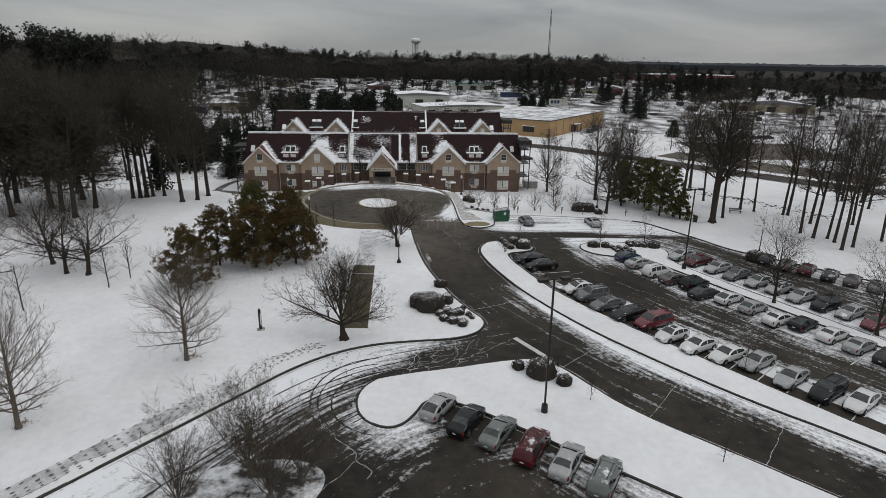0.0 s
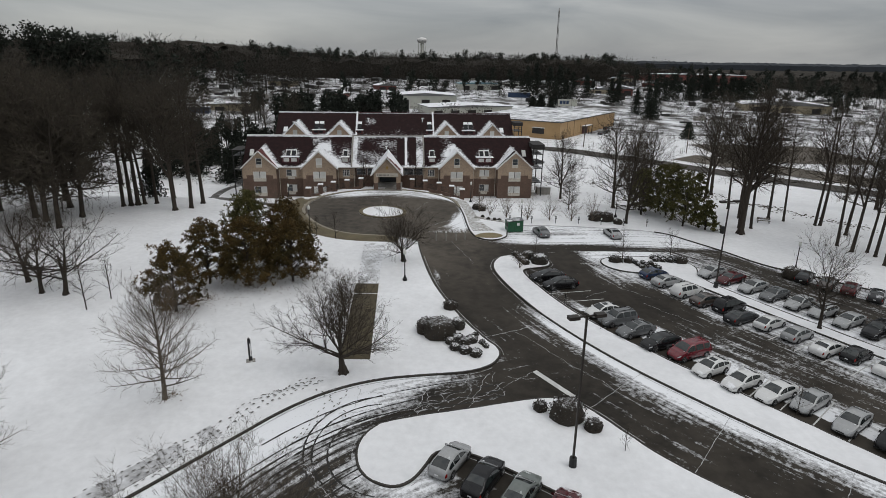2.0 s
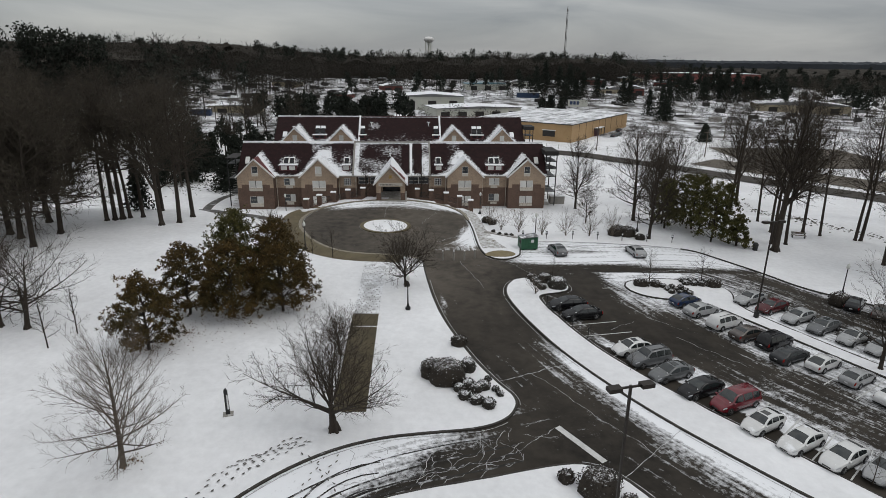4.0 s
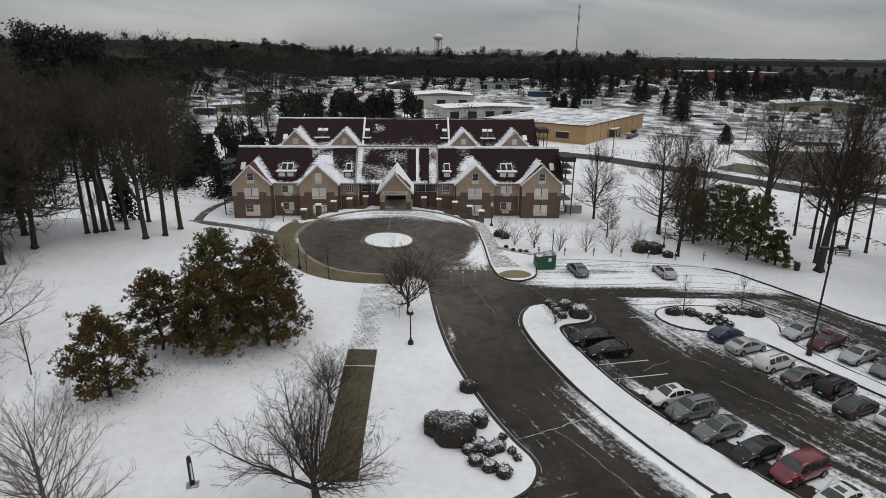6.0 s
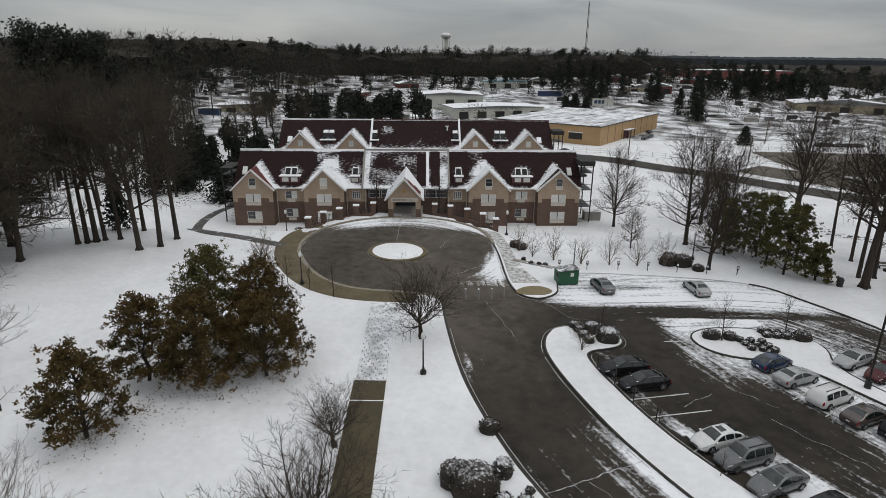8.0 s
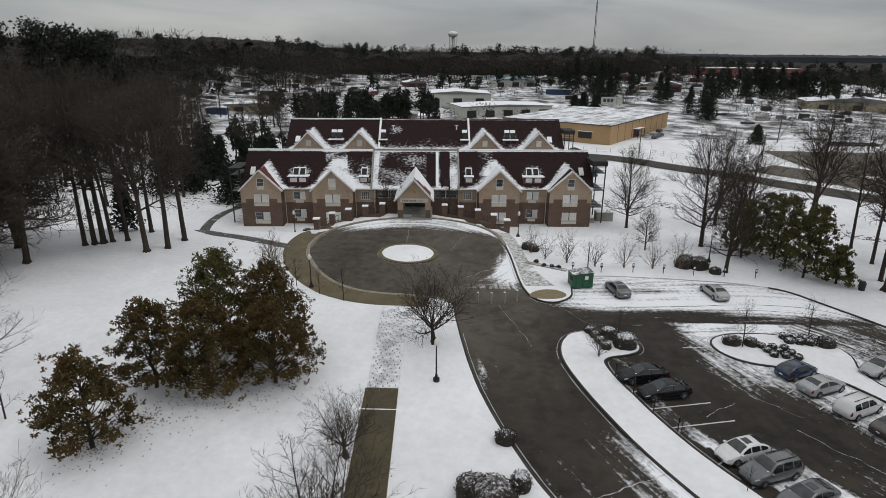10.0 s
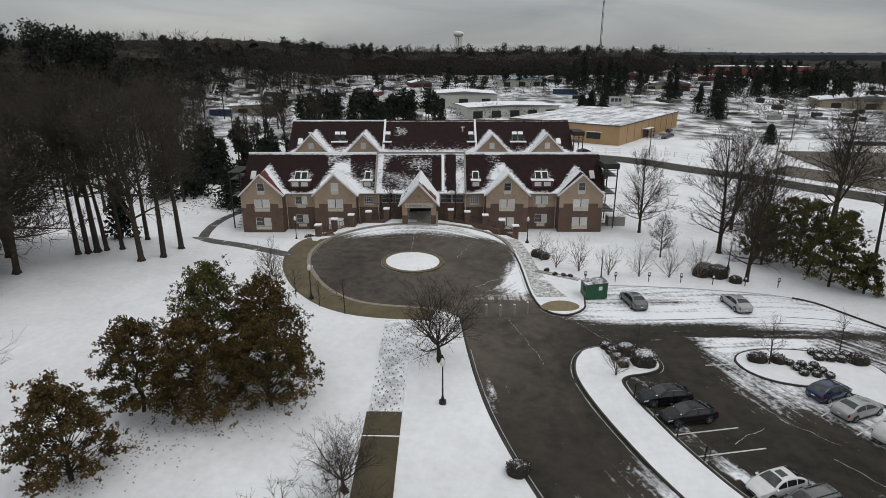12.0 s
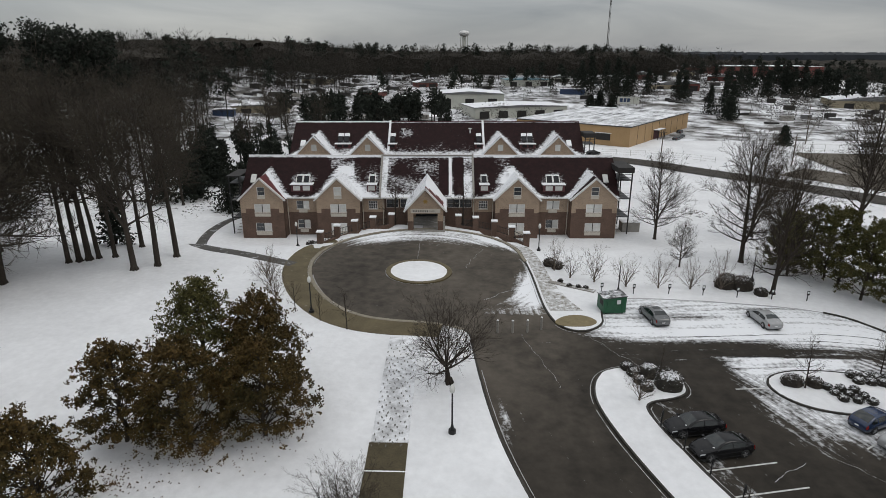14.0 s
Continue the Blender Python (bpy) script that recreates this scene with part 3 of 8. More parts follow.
def gutter_line(name, line, inward, closed):
    """A thin broken line of ice on the asphalt just off the kerb."""
    pts = densify(line, 0.7) if closed else line
    s, k = Shape(), len(pts)
    for i in range(k if closed else k - 1):
        a, b = pts[i], pts[(i + 1) % k]
        d = Vector((b[0] - a[0], b[1] - a[1]))
        if d.length < 1e-4:
            continue
        d.normalize()
        n = Vector((-d.y, d.x)) * inward
        w = 0.05 + 0.07 * abs(noise.noise((a[0] * 0.4, a[1] * 0.4, 3.0)))
        if noise.noise((a[0] * 0.15, a[1] * 0.15, 9.0)) < -0.12:
            continue
        q = [(a[0] + n.x * 0.30, a[1] + n.y * 0.30), (b[0] + n.x * 0.30, b[1] + n.y * 0.30), (b[0] + n.x * (0.30 + w), b[1] + n.y * (0.30 + w)), (a[0] + n.x * (0.30 + w), a[1] + n.y * (0.30 + w))]
        s.poly([(x, y, land(x, y) + 0.012) for x, y in (q if inward > 0 else q[::-1])])
    return single(name, s, CRACK_SNOW, "thin line of ice along the kerb", "ice", kind="structure")


def turn_of(poly):
    return 1 if sum(a[0] * b[1] - b[0] * a[1] for a, b in zip(poly, poly[1:] + poly[:1])) > 0 else -1


gutter_line("gutter_ice_drive", max(runs, key=len), turn_of(ROAD_EDGE), False)
for isl, nm in ((ROUND_ISLAND, "gutter_ice_round_island"), (DRIVE_STRIP, "gutter_ice_planting_strip"), (MEDIAN, "gutter_ice_median"), (SOUTH_ISLAND, "gutter_ice_south_island")):
    gutter_line(nm, isl, -turn_of(isl), True)


# ---- residence hall ----
def pane_window(parent, x, z, w, h, y, blind, cols=1, rows=1, sill=True):
    """A window facing south in a wall whose face is at y: frame, panes, sill."""
    t, yo = 0.07, y + 0.06
    def loop(m, yy):
        return [(x - w / 2 + m, yy, z + m), (x + w / 2 - m, yy, z + m), (x + w / 2 - m, yy, z + h - m), (x - w / 2 + m, yy, z + h - m)]
    win = part("window", Shape().rings([loop(0, yo + 0.06), loop(0, yo), loop(t, yo), loop(t, yo + 0.06)], caps=False), TRIM_WHITE, parent)
    for i in range(1, cols):
        xx = x - w / 2 + w * i / cols
        part("glazing_bar", Shape().box(xx - 0.04, xx + 0.04, yo - 0.01, yo + 0.05, z + t, z + h - t), TRIM_WHITE, win)
    for i in range(1, rows):
        zz = z + h * i / rows
        part("glazing_bar", Shape().box(x - w / 2 + t, x + w / 2 - t, yo - 0.005, yo + 0.045, zz - 0.025, zz + 0.025), TRIM_WHITE, win)
    if cols == 2:
        part("mullion", Shape().box(x - 0.06, x + 0.06, yo - 0.02, yo + 0.02, z + 0.02, z + h - 0.02), BRONZE, win)
    for i in range(cols):
        xa = x - w / 2 + w * i / cols + 0.05
        xb = x - w / 2 + w * (i + 1) / cols - 0.05
        bl = blind[i % len(blind)]
        part("pane", Shape().box(xa, xb, yo + 0.025, yo + 0.04, z + 0.05, z + h - 0.05), BLIND if bl else GLASS, win)
        if rows == 1 and w / cols > 0.8:
            part("meeting_rail", Shape().box(xa + 0.06, xb - 0.06, yo + 0.005, yo + 0.024, z + h * 0.5 - 0.02, z + h * 0.5 + 0.02), TRIM, win)
    if sill:
        part("sill", Shape().box(x - w / 2 - 0.08, x + w / 2 + 0.08, y - 0.06, y + 0.1, z - 0.12, z - 0.003), TRIM, win)
    return win


def wall_sheet(xs, zs, y, holes, pick, thick=0.3):
    """A wall facing south, cut at xs and zs, with openings (x0, x1, z0, z1); pick(x, z) gives the material slot."""
    s = Shape()
    xs = sorted(set(xs) | {a for h in holes for a in h[:2]})
    zs = sorted(set(zs) | {a for h in holes for a in h[2:]})
    for x0, x1 in zip(xs[:-1], xs[1:]):
        for z0, z1 in zip(zs[:-1], zs[1:]):
            mx, mz = (x0 + x1) / 2, (z0 + z1) / 2
            if any(h[0] < mx < h[1] and h[2] < mz < h[3] for h in holes):
                continue
            k = pick(mx, mz)
            s.poly([(x0, y, z0), (x1, y, z0), (x1, y, z1), (x0, y, z1)], k)
            s.poly([(x1, y + thick, z0), (x0, y + thick, z0), (x0, y + thick, z1), (x1, y + thick, z1)], k)
    for x0, x1, z0, z1 in holes:
        k = pick((x0 + x1) / 2, (z0 + z1) / 2)
        for a, b in (((x0, z0), (x1, z0)), ((x1, z0), (x1, z1)), ((x1, z1), (x0, z1)), ((x0, z1), (x0, z0))):
            s.poly([(a[0], y, a[1]), (b[0], y, b[1]), (b[0], y + thick, b[1]), (a[0], y + thick, a[1])], k)
    for a, b in (((xs[0], zs[0]), (xs[0], zs[-1])), ((xs[-1], zs[-1]), (xs[-1], zs[0])), ((xs[0], zs[-1]), (xs[-1], zs[-1]))):
        s.poly([(a[0], y, a[1]), (b[0], y, b[1]), (b[0], y + thick, b[1]), (a[0], y + thick, a[1])], pick((a[0] + b[0]) / 2, (a[1] + b[1]) / 2))
    return s


def roof_slope(x0, x1, y0, z0, y1, z1, amount, nx, ny, holes=None, clip=None):
    """A gridded slope from (y0, z0) up to (y1, z1); amount(x, v) gives the snow cover, v from 0 at the eave to 1 at the ridge."""
    me = bpy.data.meshes.new("roof")
    vs, fs, cv = [], [], []
    for j in range(ny + 1):
        v = j / ny
        for i in range(nx + 1):
            x = x0 + (x1 - x0) * i / nx
            vs.append((x, y0 + (y1 - y0) * v, z0 + (z1 - z0) * v))
            cv.append(amount(x, v))
    for j in range(ny):
        for i in range(nx):
            a = j * (nx + 1) + i
            fs.append((a, a + 1, a + nx + 2, a + nx + 1))
    n = len(vs)
    for j in (0, ny):
        v = j / ny
        for x in (x0, x1):
            vs.append((x, y0 + (y1 - y0) * v, z0 + (z1 - z0) * v - 0.22))
            cv.append(0.0)
    fs += [(n, n + 1, nx, 0), (n, n + 2, n + 3, n + 1)]
    me.from_pydata(vs, [], fs)
    at = me.attributes.new("cover", "FLOAT", "POINT")
    at.data.foreach_set("value", cv)
    me.materials.append(ROOF)
    me.update()
    return me


def gable_slope(xe, ze, xr, zr, yf, yb_e, yb_r, amount, mat, steps=10):
    """One side of a cross gable: from its eave (xe, ze) to its ridge (xr, zr), front edge at yf, running back into the main roof."""
    me = bpy.data.meshes.new("gable_roof")
    vs, fs, cv = [], [], []
    for j in range(steps + 1):
        v = j / steps
        yb = yb_e + (yb_r - yb_e) * v
        for i in range(steps + 1):
            u = i / steps
            vs.append((xe + (xr - xe) * v, yf + (yb - yf) * u, ze + (zr - ze) * v))
            cv.append(amount(u, v))
    for j in range(steps):
        for i in range(steps):
            a = j * (steps + 1) + i
            fs.append((a, a + 1, a + steps + 2, a + steps + 1) if xe > xr else (a, a + steps + 1, a + steps + 2, a + 1))
    me.from_pydata(vs, [], fs)
    at = me.attributes.new("cover", "FLOAT", "POINT")
    at.data.foreach_set("value", cv)
    me.materials.append(mat)
    me.update()
    return me


def rake(x0, z0, x1, z1, y, depth=0.35, h=0.24):
    """A barge board along a gable's edge."""
    d = Vector((x1 - x0, z1 - z0)).normalized()
    n = Vector((-d.y, d.x)) * (h / 2)
    if n.y < 0:
        n = -n
    q = [(x0 - n.x, z0 - n.y), (x1 - n.x, z1 - n.y), (x1 + n.x, z1 + n.y), (x0 + n.x, z0 + n.y)]
    return Shape().prism(q, y - depth, y, axis="y")


EAVE, RIDGE, RIDGE_Y, GABLE_TOP = 6.75, 12.5, 8.0, 9.95


def hall_front():
    hall = thing("residence_hall", "brown and tan brick residence hall with snowy maroon roof", "building")
    bays = [(-30.6, -23.6, "A"), (-18.2, -11.1, "B"), (10.95, 18.1, "D"), (23.4, 30.8, "E")]
    for x0, x1, key in bays:
        mid = (x0 + x1) / 2
        holes = [(mid - 1.3 + dx, mid + 1.3 + dx, z, z + 1.42) for z in (1.32, 4.5) for dx in (0.0,)]
        s = wall_sheet([x0, x0 + 0.75, x1 - 0.75, x1], [-1.2, 4.45, 5.15, EAVE], 0.0, holes,
                       lambda x, z, a=x0, b=x1: 0 if z < 4.45 or (z < 5.15 and a + 0.75 < x < b - 0.75) else 1)
        for side in (x0, x1):
            s.poly([(side, 0, -1.2), (side, 2.4, -1.2), (side, 2.4, EAVE), (side, 0, EAVE)], 0)
        w = 0.62
        gz0, gz1 = 7.35, 8.75
        slope = (GABLE_TOP - EAVE) / ((x1 - x0) / 2)
        for sg in (-1, 1):
            e = mid + sg * (x1 - x0) / 2
            hx = mid + sg * w
            pts = [(e, 0, EAVE), (hx, 0, EAVE), (hx, 0, EAVE + slope * ((x1 - x0) / 2 - w))]
            s.poly(pts if sg < 0 else pts[::-1], 1)
        s.poly([(mid - w, 0, EAVE), (mid + w, 0, EAVE), (mid + w, 0, gz0), (mid - w, 0, gz0)], 1)
        top = EAVE + slope * ((x1 - x0) / 2 - w)
        s.poly([(mid - w, 0, gz1), (mid + w, 0, gz1), (mid + w, 0, top), (mid, 0, GABLE_TOP), (mid - w, 0, top)], 1)
        part("bay_wall", s, [BRICK_RED, BRICK_TAN], hall)
        for z in (1.32, 4.5):
            blind = {"A": (False, True) if z < 2 else (True, True), "B": (True, True), "D": (True, True), "E": (True, True)}[key]
            pane_window(hall, mid, z, 2.6, 1.42, 0.0, blind, cols=2)
            part("grille", Shape().box(mid - 1.3, mid + 1.3, -0.05, 0.02, z - 0.66, z - 0.16), TRIM, hall, "pale louvred unit under a window")
        pane_window(hall, mid, gz0, 2 * w, gz1 - gz0, 0.0, (key == "B",))
        part("grille", Shape().box(mid - 0.62, mid + 0.62, -0.05, 0.02, gz0 - 0.55, gz0 - 0.14), TRIM, hall)
        # cross gable roof
        run = RIDGE_Y - 1.5
        def back(z):
            return 1.5 + (z - EAVE) / (RIDGE - EAVE) * run
        zt = GABLE_TOP + 0.35
        left_amt = {"A": (lambda u, v: 0.35 + 0.4 * (v < 0.15)), "B": (lambda u, v: 0.95), "D": (lambda u, v: 1.05), "E": (lambda u, v: 1.0 * ease(0.22, 0.5, u))}[key]
        right_amt = {"A": (lambda u, v: 1.0 * ease(0.5, 0.8, u + 0.25 * (1 - v))), "B": (lambda u, v: 0.98), "D": (lambda u, v: 1.0), "E": (lambda u, v: 0.10)}[key]
        for xe, amt in ((x0 - 0.35, left_amt), (x1 + 0.35, right_amt)):
            mat = ROOF_RED if (key == "A" and xe > mid) else ROOF
            part("gable_roof", gable_slope(xe, EAVE - 0.15, mid, zt, -0.4, back(EAVE) + 0.1, back(zt) + 0.2, amt, mat), mat, hall)
        for xa in (x0 - 0.35, x1 + 0.35):
            part("barge_board", rake(xa, EAVE - 0.22, mid, zt - 0.08, -0.02), TRIM_WHITE, hall, "snow-edged white barge board")
    # recessed walls
    for x0, x1, key in ((-23.6, -18.2, "l"), (-11.1, -7.3, "m"), (7.3, 10.95, "m"), (18.1, 23.4, "r")):
        mid = (x0 + x1) / 2
        w = 2.1 if key in "lr" else 1.45
        holes = [(mid - w / 2, mid + w / 2, 4.62, 6.0)] + ([(mid - w / 2, mid + w / 2, 1.3, 2.75)] if key in "lr" else [])
        part("recess_wall", wall_sheet([x0, x1], [-1.2, 4.1, EAVE], 2.0, holes, lambda x, z: 0 if z < 4.1 else 1), [BRICK_RED, BRICK_TAN], hall)
        pane_window(hall, mid, 4.62, w, 1.38, 2.0, (False, True) if key == "l" else (True,) * 2 if key == "r" else (False, False), cols=2 if key in "lr" else 4, rows=1 if key in "lr" else 3)
        if key in "lr":
            pane_window(hall, mid, 1.3, w, 1.45, 2.0, (False, True), cols=2)
            for z in (0.6, 4.0):
                part("grille", Shape().box(mid - 0.7, mid + 0.7, 1.95, 2.02, z, z + 0.5), TRIM, hall)
        part("eave", Shape().box(x0 - 0.1, x1 + 0.1, 1.35, 2.0, EAVE - 0.22, EAVE - 0.02), TRIM_WHITE, hall)
        for xx in (x0 + 0.22, x1 - 0.22):
            part("downpipe", Shape().tube((xx, 1.9, -1), (xx, 1.9, EAVE - 0.2), 0.06, 0.06, 6), TRIM, hall)
    # glazed middle
    holes = [(x - 1.0, x + 1.0, 4.75, 6.2) for x in (-6.0, -3.7, 4.2, 6.2)]
    part("middle_wall", wall_sheet([-7.3, 7.3], [-1.2, 4.4, EAVE], 2.4, holes, lambda x, z: 0 if z < 4.4 else 1), [BRICK_RED, BRICK_RED], hall)
    for x in (-6.0, -3.7, 4.2, 6.2):
        pane_window(hall, x, 4.75, 2.0, 1.45, 2.4, (False,), cols=2, sill=False)
    part("eave", Shape().box(-7.3, 7.3, 1.35, 2.4, EAVE - 0.22, EAVE - 0.02), TRIM_WHITE, hall)
    # main roof
    def amount(x, v):
        rough = noise.noise((x * 0.22, v * 3.5, 1.0))
        a = -0.02 + 0.16 * rough
        a += 0.75 * max(0, 1 - v / 0.10) * (x > -25)
        for x0, x1, key in bays:
            mid, half_w = (x0 + x1) / 2, (x1 - x0) / 2
            top_v = 0.62
            if v < top_v + 0.12:
                edge = abs(x - mid) - half_w * (1 - v / top_v) - 0.3
                wide = {"A": (0.2, 1.1), "B": (1.3, 2.4), "D": (2.0, 0.9), "E": (0.8, 0.2)}[key][0 if x < mid else 1]
                a += 0.85 * max(0, 1 - max(0, edge - 0.1) / wide) if edge > -1 else 0.9
        if -17.6 < x < -8:
            a += 0.30 + 0.22 * rough - 0.10 * v
        if -16.6 < x < -12.6 and v > 0.5:
            a += 0.28
        if 11.0 < x < 14.6 and v > 0.35:
            a += 0.52 - 0.14 * abs(x - 13.0)
        if -8.0 < x < 7.5:
            a += 0.44 + 0.22 * rough + 0.35 * max(0, 1 - v / 0.45)
            a += 0.35 * (x < -6.8) + 0.35 * (x > 6.0)
            a -= 0.62 * max(0, 1 - math.hypot((x + 5.0) / 1.9, (v - 0.66) / 0.26)) + 0.55 * (1.7 < x < 3.4 and v < 0.9) + 0.5 * (4.2 < x < 5.9)
        for cx in (-21, 20.8):
            a += 0.8 * max(0, 1 - math.hypot((x - cx) / 3.0, (v - 0.38) / 0.36) ** 1.4)
        for cx in (-9.4, 9.3):
            a += 0.6 * max(0, 1 - math.hypot((x - cx) / 1.7, (v - 0.38) / 0.36))
        if v > 0.96:
            a += 0.9
        return a
    part("roof", roof_slope(-31.0, 31.6, 1.4, EAVE - 0.05, RIDGE_Y, RIDGE, amount, 230, 34), ROOF, hall)
    part("roof", roof_slope(31.6, -31.0, 14.6, EAVE - 0.05, RIDGE_Y, RIDGE, lambda x, v: 0.6, 20, 6), ROOF, hall)
    part("ridge_snow", Shape().tube((-31, RIDGE_Y, RIDGE + 0.05), (-8.0, RIDGE_Y, RIDGE + 0.02), 0.15, 0.15, 6), SNOW_CAP, hall)
    part("ridge_snow", Shape().tube((7.5, RIDGE_Y, RIDGE + 0.05), (31.5, RIDGE_Y, RIDGE + 0.02), 0.15, 0.15, 6), SNOW_CAP, hall)
    part("ridge_board", Shape().box(-8.0, 7.5, RIDGE_Y - 0.2, RIDGE_Y + 0.2, RIDGE - 0.05, RIDGE + 0.18), CONCRETE, hall)
    for x in (-8.0, 7.5):
        part("parapet", Shape().prism([(1.35, EAVE - 0.1), (RIDGE_Y, RIDGE - 0.05), (RIDGE_Y, RIDGE + 0.3), (1.35, EAVE + 0.28)], x - 0.16, x + 0.16, axis="x"), CONCRETE, hall)
    part("parapet", Shape().prism([(1.6, EAVE + 0.1), (RIDGE_Y - 0.6, RIDGE - 0.5), (RIDGE_Y - 0.6, RIDGE - 0.3), (1.6, EAVE + 0.32)], 3.4, 3.9, axis="x"), SNOW_CAP, hall)
    # end walls
    for x, sg in ((-30.6, -1), (30.8, 1)):
        pts = [(0.3, -1.2), (14.2, -1.2), (14.2, EAVE), (RIDGE_Y, RIDGE - 0.2), (1.6, EAVE), (0.3, EAVE)]
        part("end_wall", Shape().prism(pts, x - 0.15, x + 0.15, axis="x"), BRICK_TAN, hall)
    part("back_wall", Shape().box(-30.4, 30.6, 14.0, 14.25, -1.2, EAVE), BRICK_TAN, hall)
    # dormers and roof windows
    for cx, w in ((-21.0, 3.5), (-9.4, 1.5), (9.3, 1.5), (20.8, 3.6)):
        y0, z0, z1 = 2.3, 7.5, 8.6
        dm = part("dormer", Shape().box(cx - w / 2, cx + w / 2, y0, y0 + 1.9, z0 - 0.5, z1), MAROON, hall, "maroon clad dormer with snow on its roof")
        part("dormer_roof", Shape().box(cx - w / 2 - 0.12, cx + w / 2 + 0.12, y0 - 0.15, y0 + 1.7, z1, z1 + 0.13), SNOW_CAP, dm)
        k = 2 if w > 2 else 1
        for i in range(k):
            px = cx + (i - (k - 1) / 2) * 1.6
            part("pane", Shape().box(px - 0.58, px + 0.58, y0 - 0.04, y0 + 0.02, z0 + 0.18, z1 - 0.18), BLIND, dm)
        for i in range(k):
            px = cx + (i - (k - 1) / 2) * 1.15
            part("roof_window", Shape().prism([(3.55, 8.77), (4.55, 9.64), (4.45, 9.78), (3.45, 8.92)], px - 0.45, px + 0.45, axis="x"), ROOF_GLASS, hall)
            part("roof_window_frame", Shape().prism([(4.5, 9.6), (4.68, 9.76), (4.56, 9.92), (4.4, 9.76)], px - 0.55, px + 0.55, axis="x"), SNOW_CAP, hall)
            for ex in (px - 0.56, px + 0.44):
                part("roof_window_post", Shape().prism([(3.5, 8.74), (4.62, 9.72), (4.52, 9.88), (3.4, 8.9)], ex, ex + 0.12, axis="x"), TRIM_WHITE, hall)
    for px in (-29.3, 29.6):
        part("roof_window", Shape().prism([(3.4, 8.7), (4.6, 9.8), (4.5, 9.98), (3.3, 8.88)], px - 0.42, px + 0.42, axis="x"), BLIND, hall)
    for px, py in ((-25.8, 4.4), (-13.8, 4.6), (13.4, 4.7), (27.4, 5.0), (-0.6, 5.2)):
        z = EAVE + (py - 1.4) / 6.6 * (RIDGE - EAVE)
        part("roof_vent", Shape().tube((px, py, z - 0.1), (px, py, z + 0.5), 0.12, 0.12, 6).box(px - 0.25, px + 0.25, py - 0.2, py + 0.2, z + 0.45, z + 0.56), SNOW_CAP, hall)
    return hall


def porch():
    p = thing("entrance_porch", "tan brick gabled entrance porch with wide opening and snowy roof", "porch")
    yf, g, x0, x1, mid = -6.0, 3.2, -2.95, 2.5, -0.22
    ev, top = 6.75, 9.45
    for a, b in ((x0, x0 + 0.85), (x1 - 0.85, x1)):
        s = Shape().box(a, b, yf, yf + 0.9, g - 3.6, g + 1.55, 0).box(a, b, yf, yf + 0.9, g + 1.55, ev, 1)
        part("pier", s, [BRICK_RED, BRICK_TAN], p)
        part("rear_pier", Shape().box(a, b, 1.4, 2.3, g - 3.6, ev), BRICK_TAN, p)
    s = Shape().box(x0 + 0.85, x1 - 0.85, yf, yf + 0.4, 5.95, ev)
    s.poly([(x0, yf, ev), (x1, yf, ev), (mid, yf, top)]).poly([(x1, yf + 0.4, ev), (x0, yf + 0.4, ev), (mid, yf + 0.4, top)])
    part("gable_wall", s, BRICK_TAN, p)
    sign = part("name_board", Shape().box(x0 + 0.45, x1 - 0.45, yf - 0.06, yf - 0.003, 6.05, 6.72), TRIM, p, "cream name board over the opening")
    for i in range(9):
        xx = x0 + 0.78 + i * 0.27
        part("lettering", Shape().box(xx, xx + 0.17, yf - 0.08, yf - 0.062, 6.22, 6.52), LETTER, sign)
    word = bpy.data.curves.new("lettering", "FONT")
    word.body, word.size, word.extrude = "HALL", 0.42, 0.01
    word.materials.append(LETTER)
    part("lettering", word, LETTER, sign, at=pose(x0 + 3.32, yf - 0.075, 6.22, 90, 0, 0))
    em = Shape()
    em.tube((mid, yf - 0.08, 7.85), (mid, yf - 0.003, 7.85), 0.22, 0.26, 10)
    for k in range(6):
        a = k * math.pi / 3
        em.box(mid + 0.3 * math.cos(a) - 0.07, mid + 0.3 * math.cos(a) + 0.07, yf - 0.06, yf - 0.003, 7.85 + 0.3 * math.sin(a) - 0.07, 7.85 + 0.3 * math.sin(a) + 0.07)
    part("emblem", em, GOLD, p, "gilt round emblem")
    part("side_wall", Shape().box(x0, x0 + 0.3, yf + 0.9, 1.4, 5.9, ev), BRICK_TAN, p)
    part("side_wall", Shape().box(x1 - 0.3, x1, yf + 0.9, 1.4, 5.9, ev), BRICK_TAN, p)
    part("soffit", Shape().box(x0 + 0.3, x1 - 0.3, yf + 0.4, 2.3, 6.3, 6.4), DARK_IN, p)
    part("entrance_doors", Shape().box(x0 + 0.85, x1 - 0.85, 2.1, 2.25, g, 6.3), GLASS, p, "dark glazed entrance doors")
    rt = top + 0.55
    for xe, mat, amt in ((x0 - 0.55, ROOF, lambda u, v: 0.95), (x1 + 0.55, ROOF_RED, lambda u, v: 0.98 if u > 0.5 - 0.35 * v or v < 0.15 else 0.25)):
        part("porch_roof", gable_slope(xe, ev - 0.35, mid, rt, yf - 0.45, 3.0, 6.2, amt, mat), mat, p)
        part("barge_board", rake(xe, ev - 0.42, mid, rt - 0.1, yf - 0.02, 0.42), TRIM_WHITE, p)
    part("floor_slab", Shape().box(x0 - 0.3, x1 + 0.3, yf - 0.4, 2.1, g - 0.3, g + 0.14), CONCRETE, p)
    return p


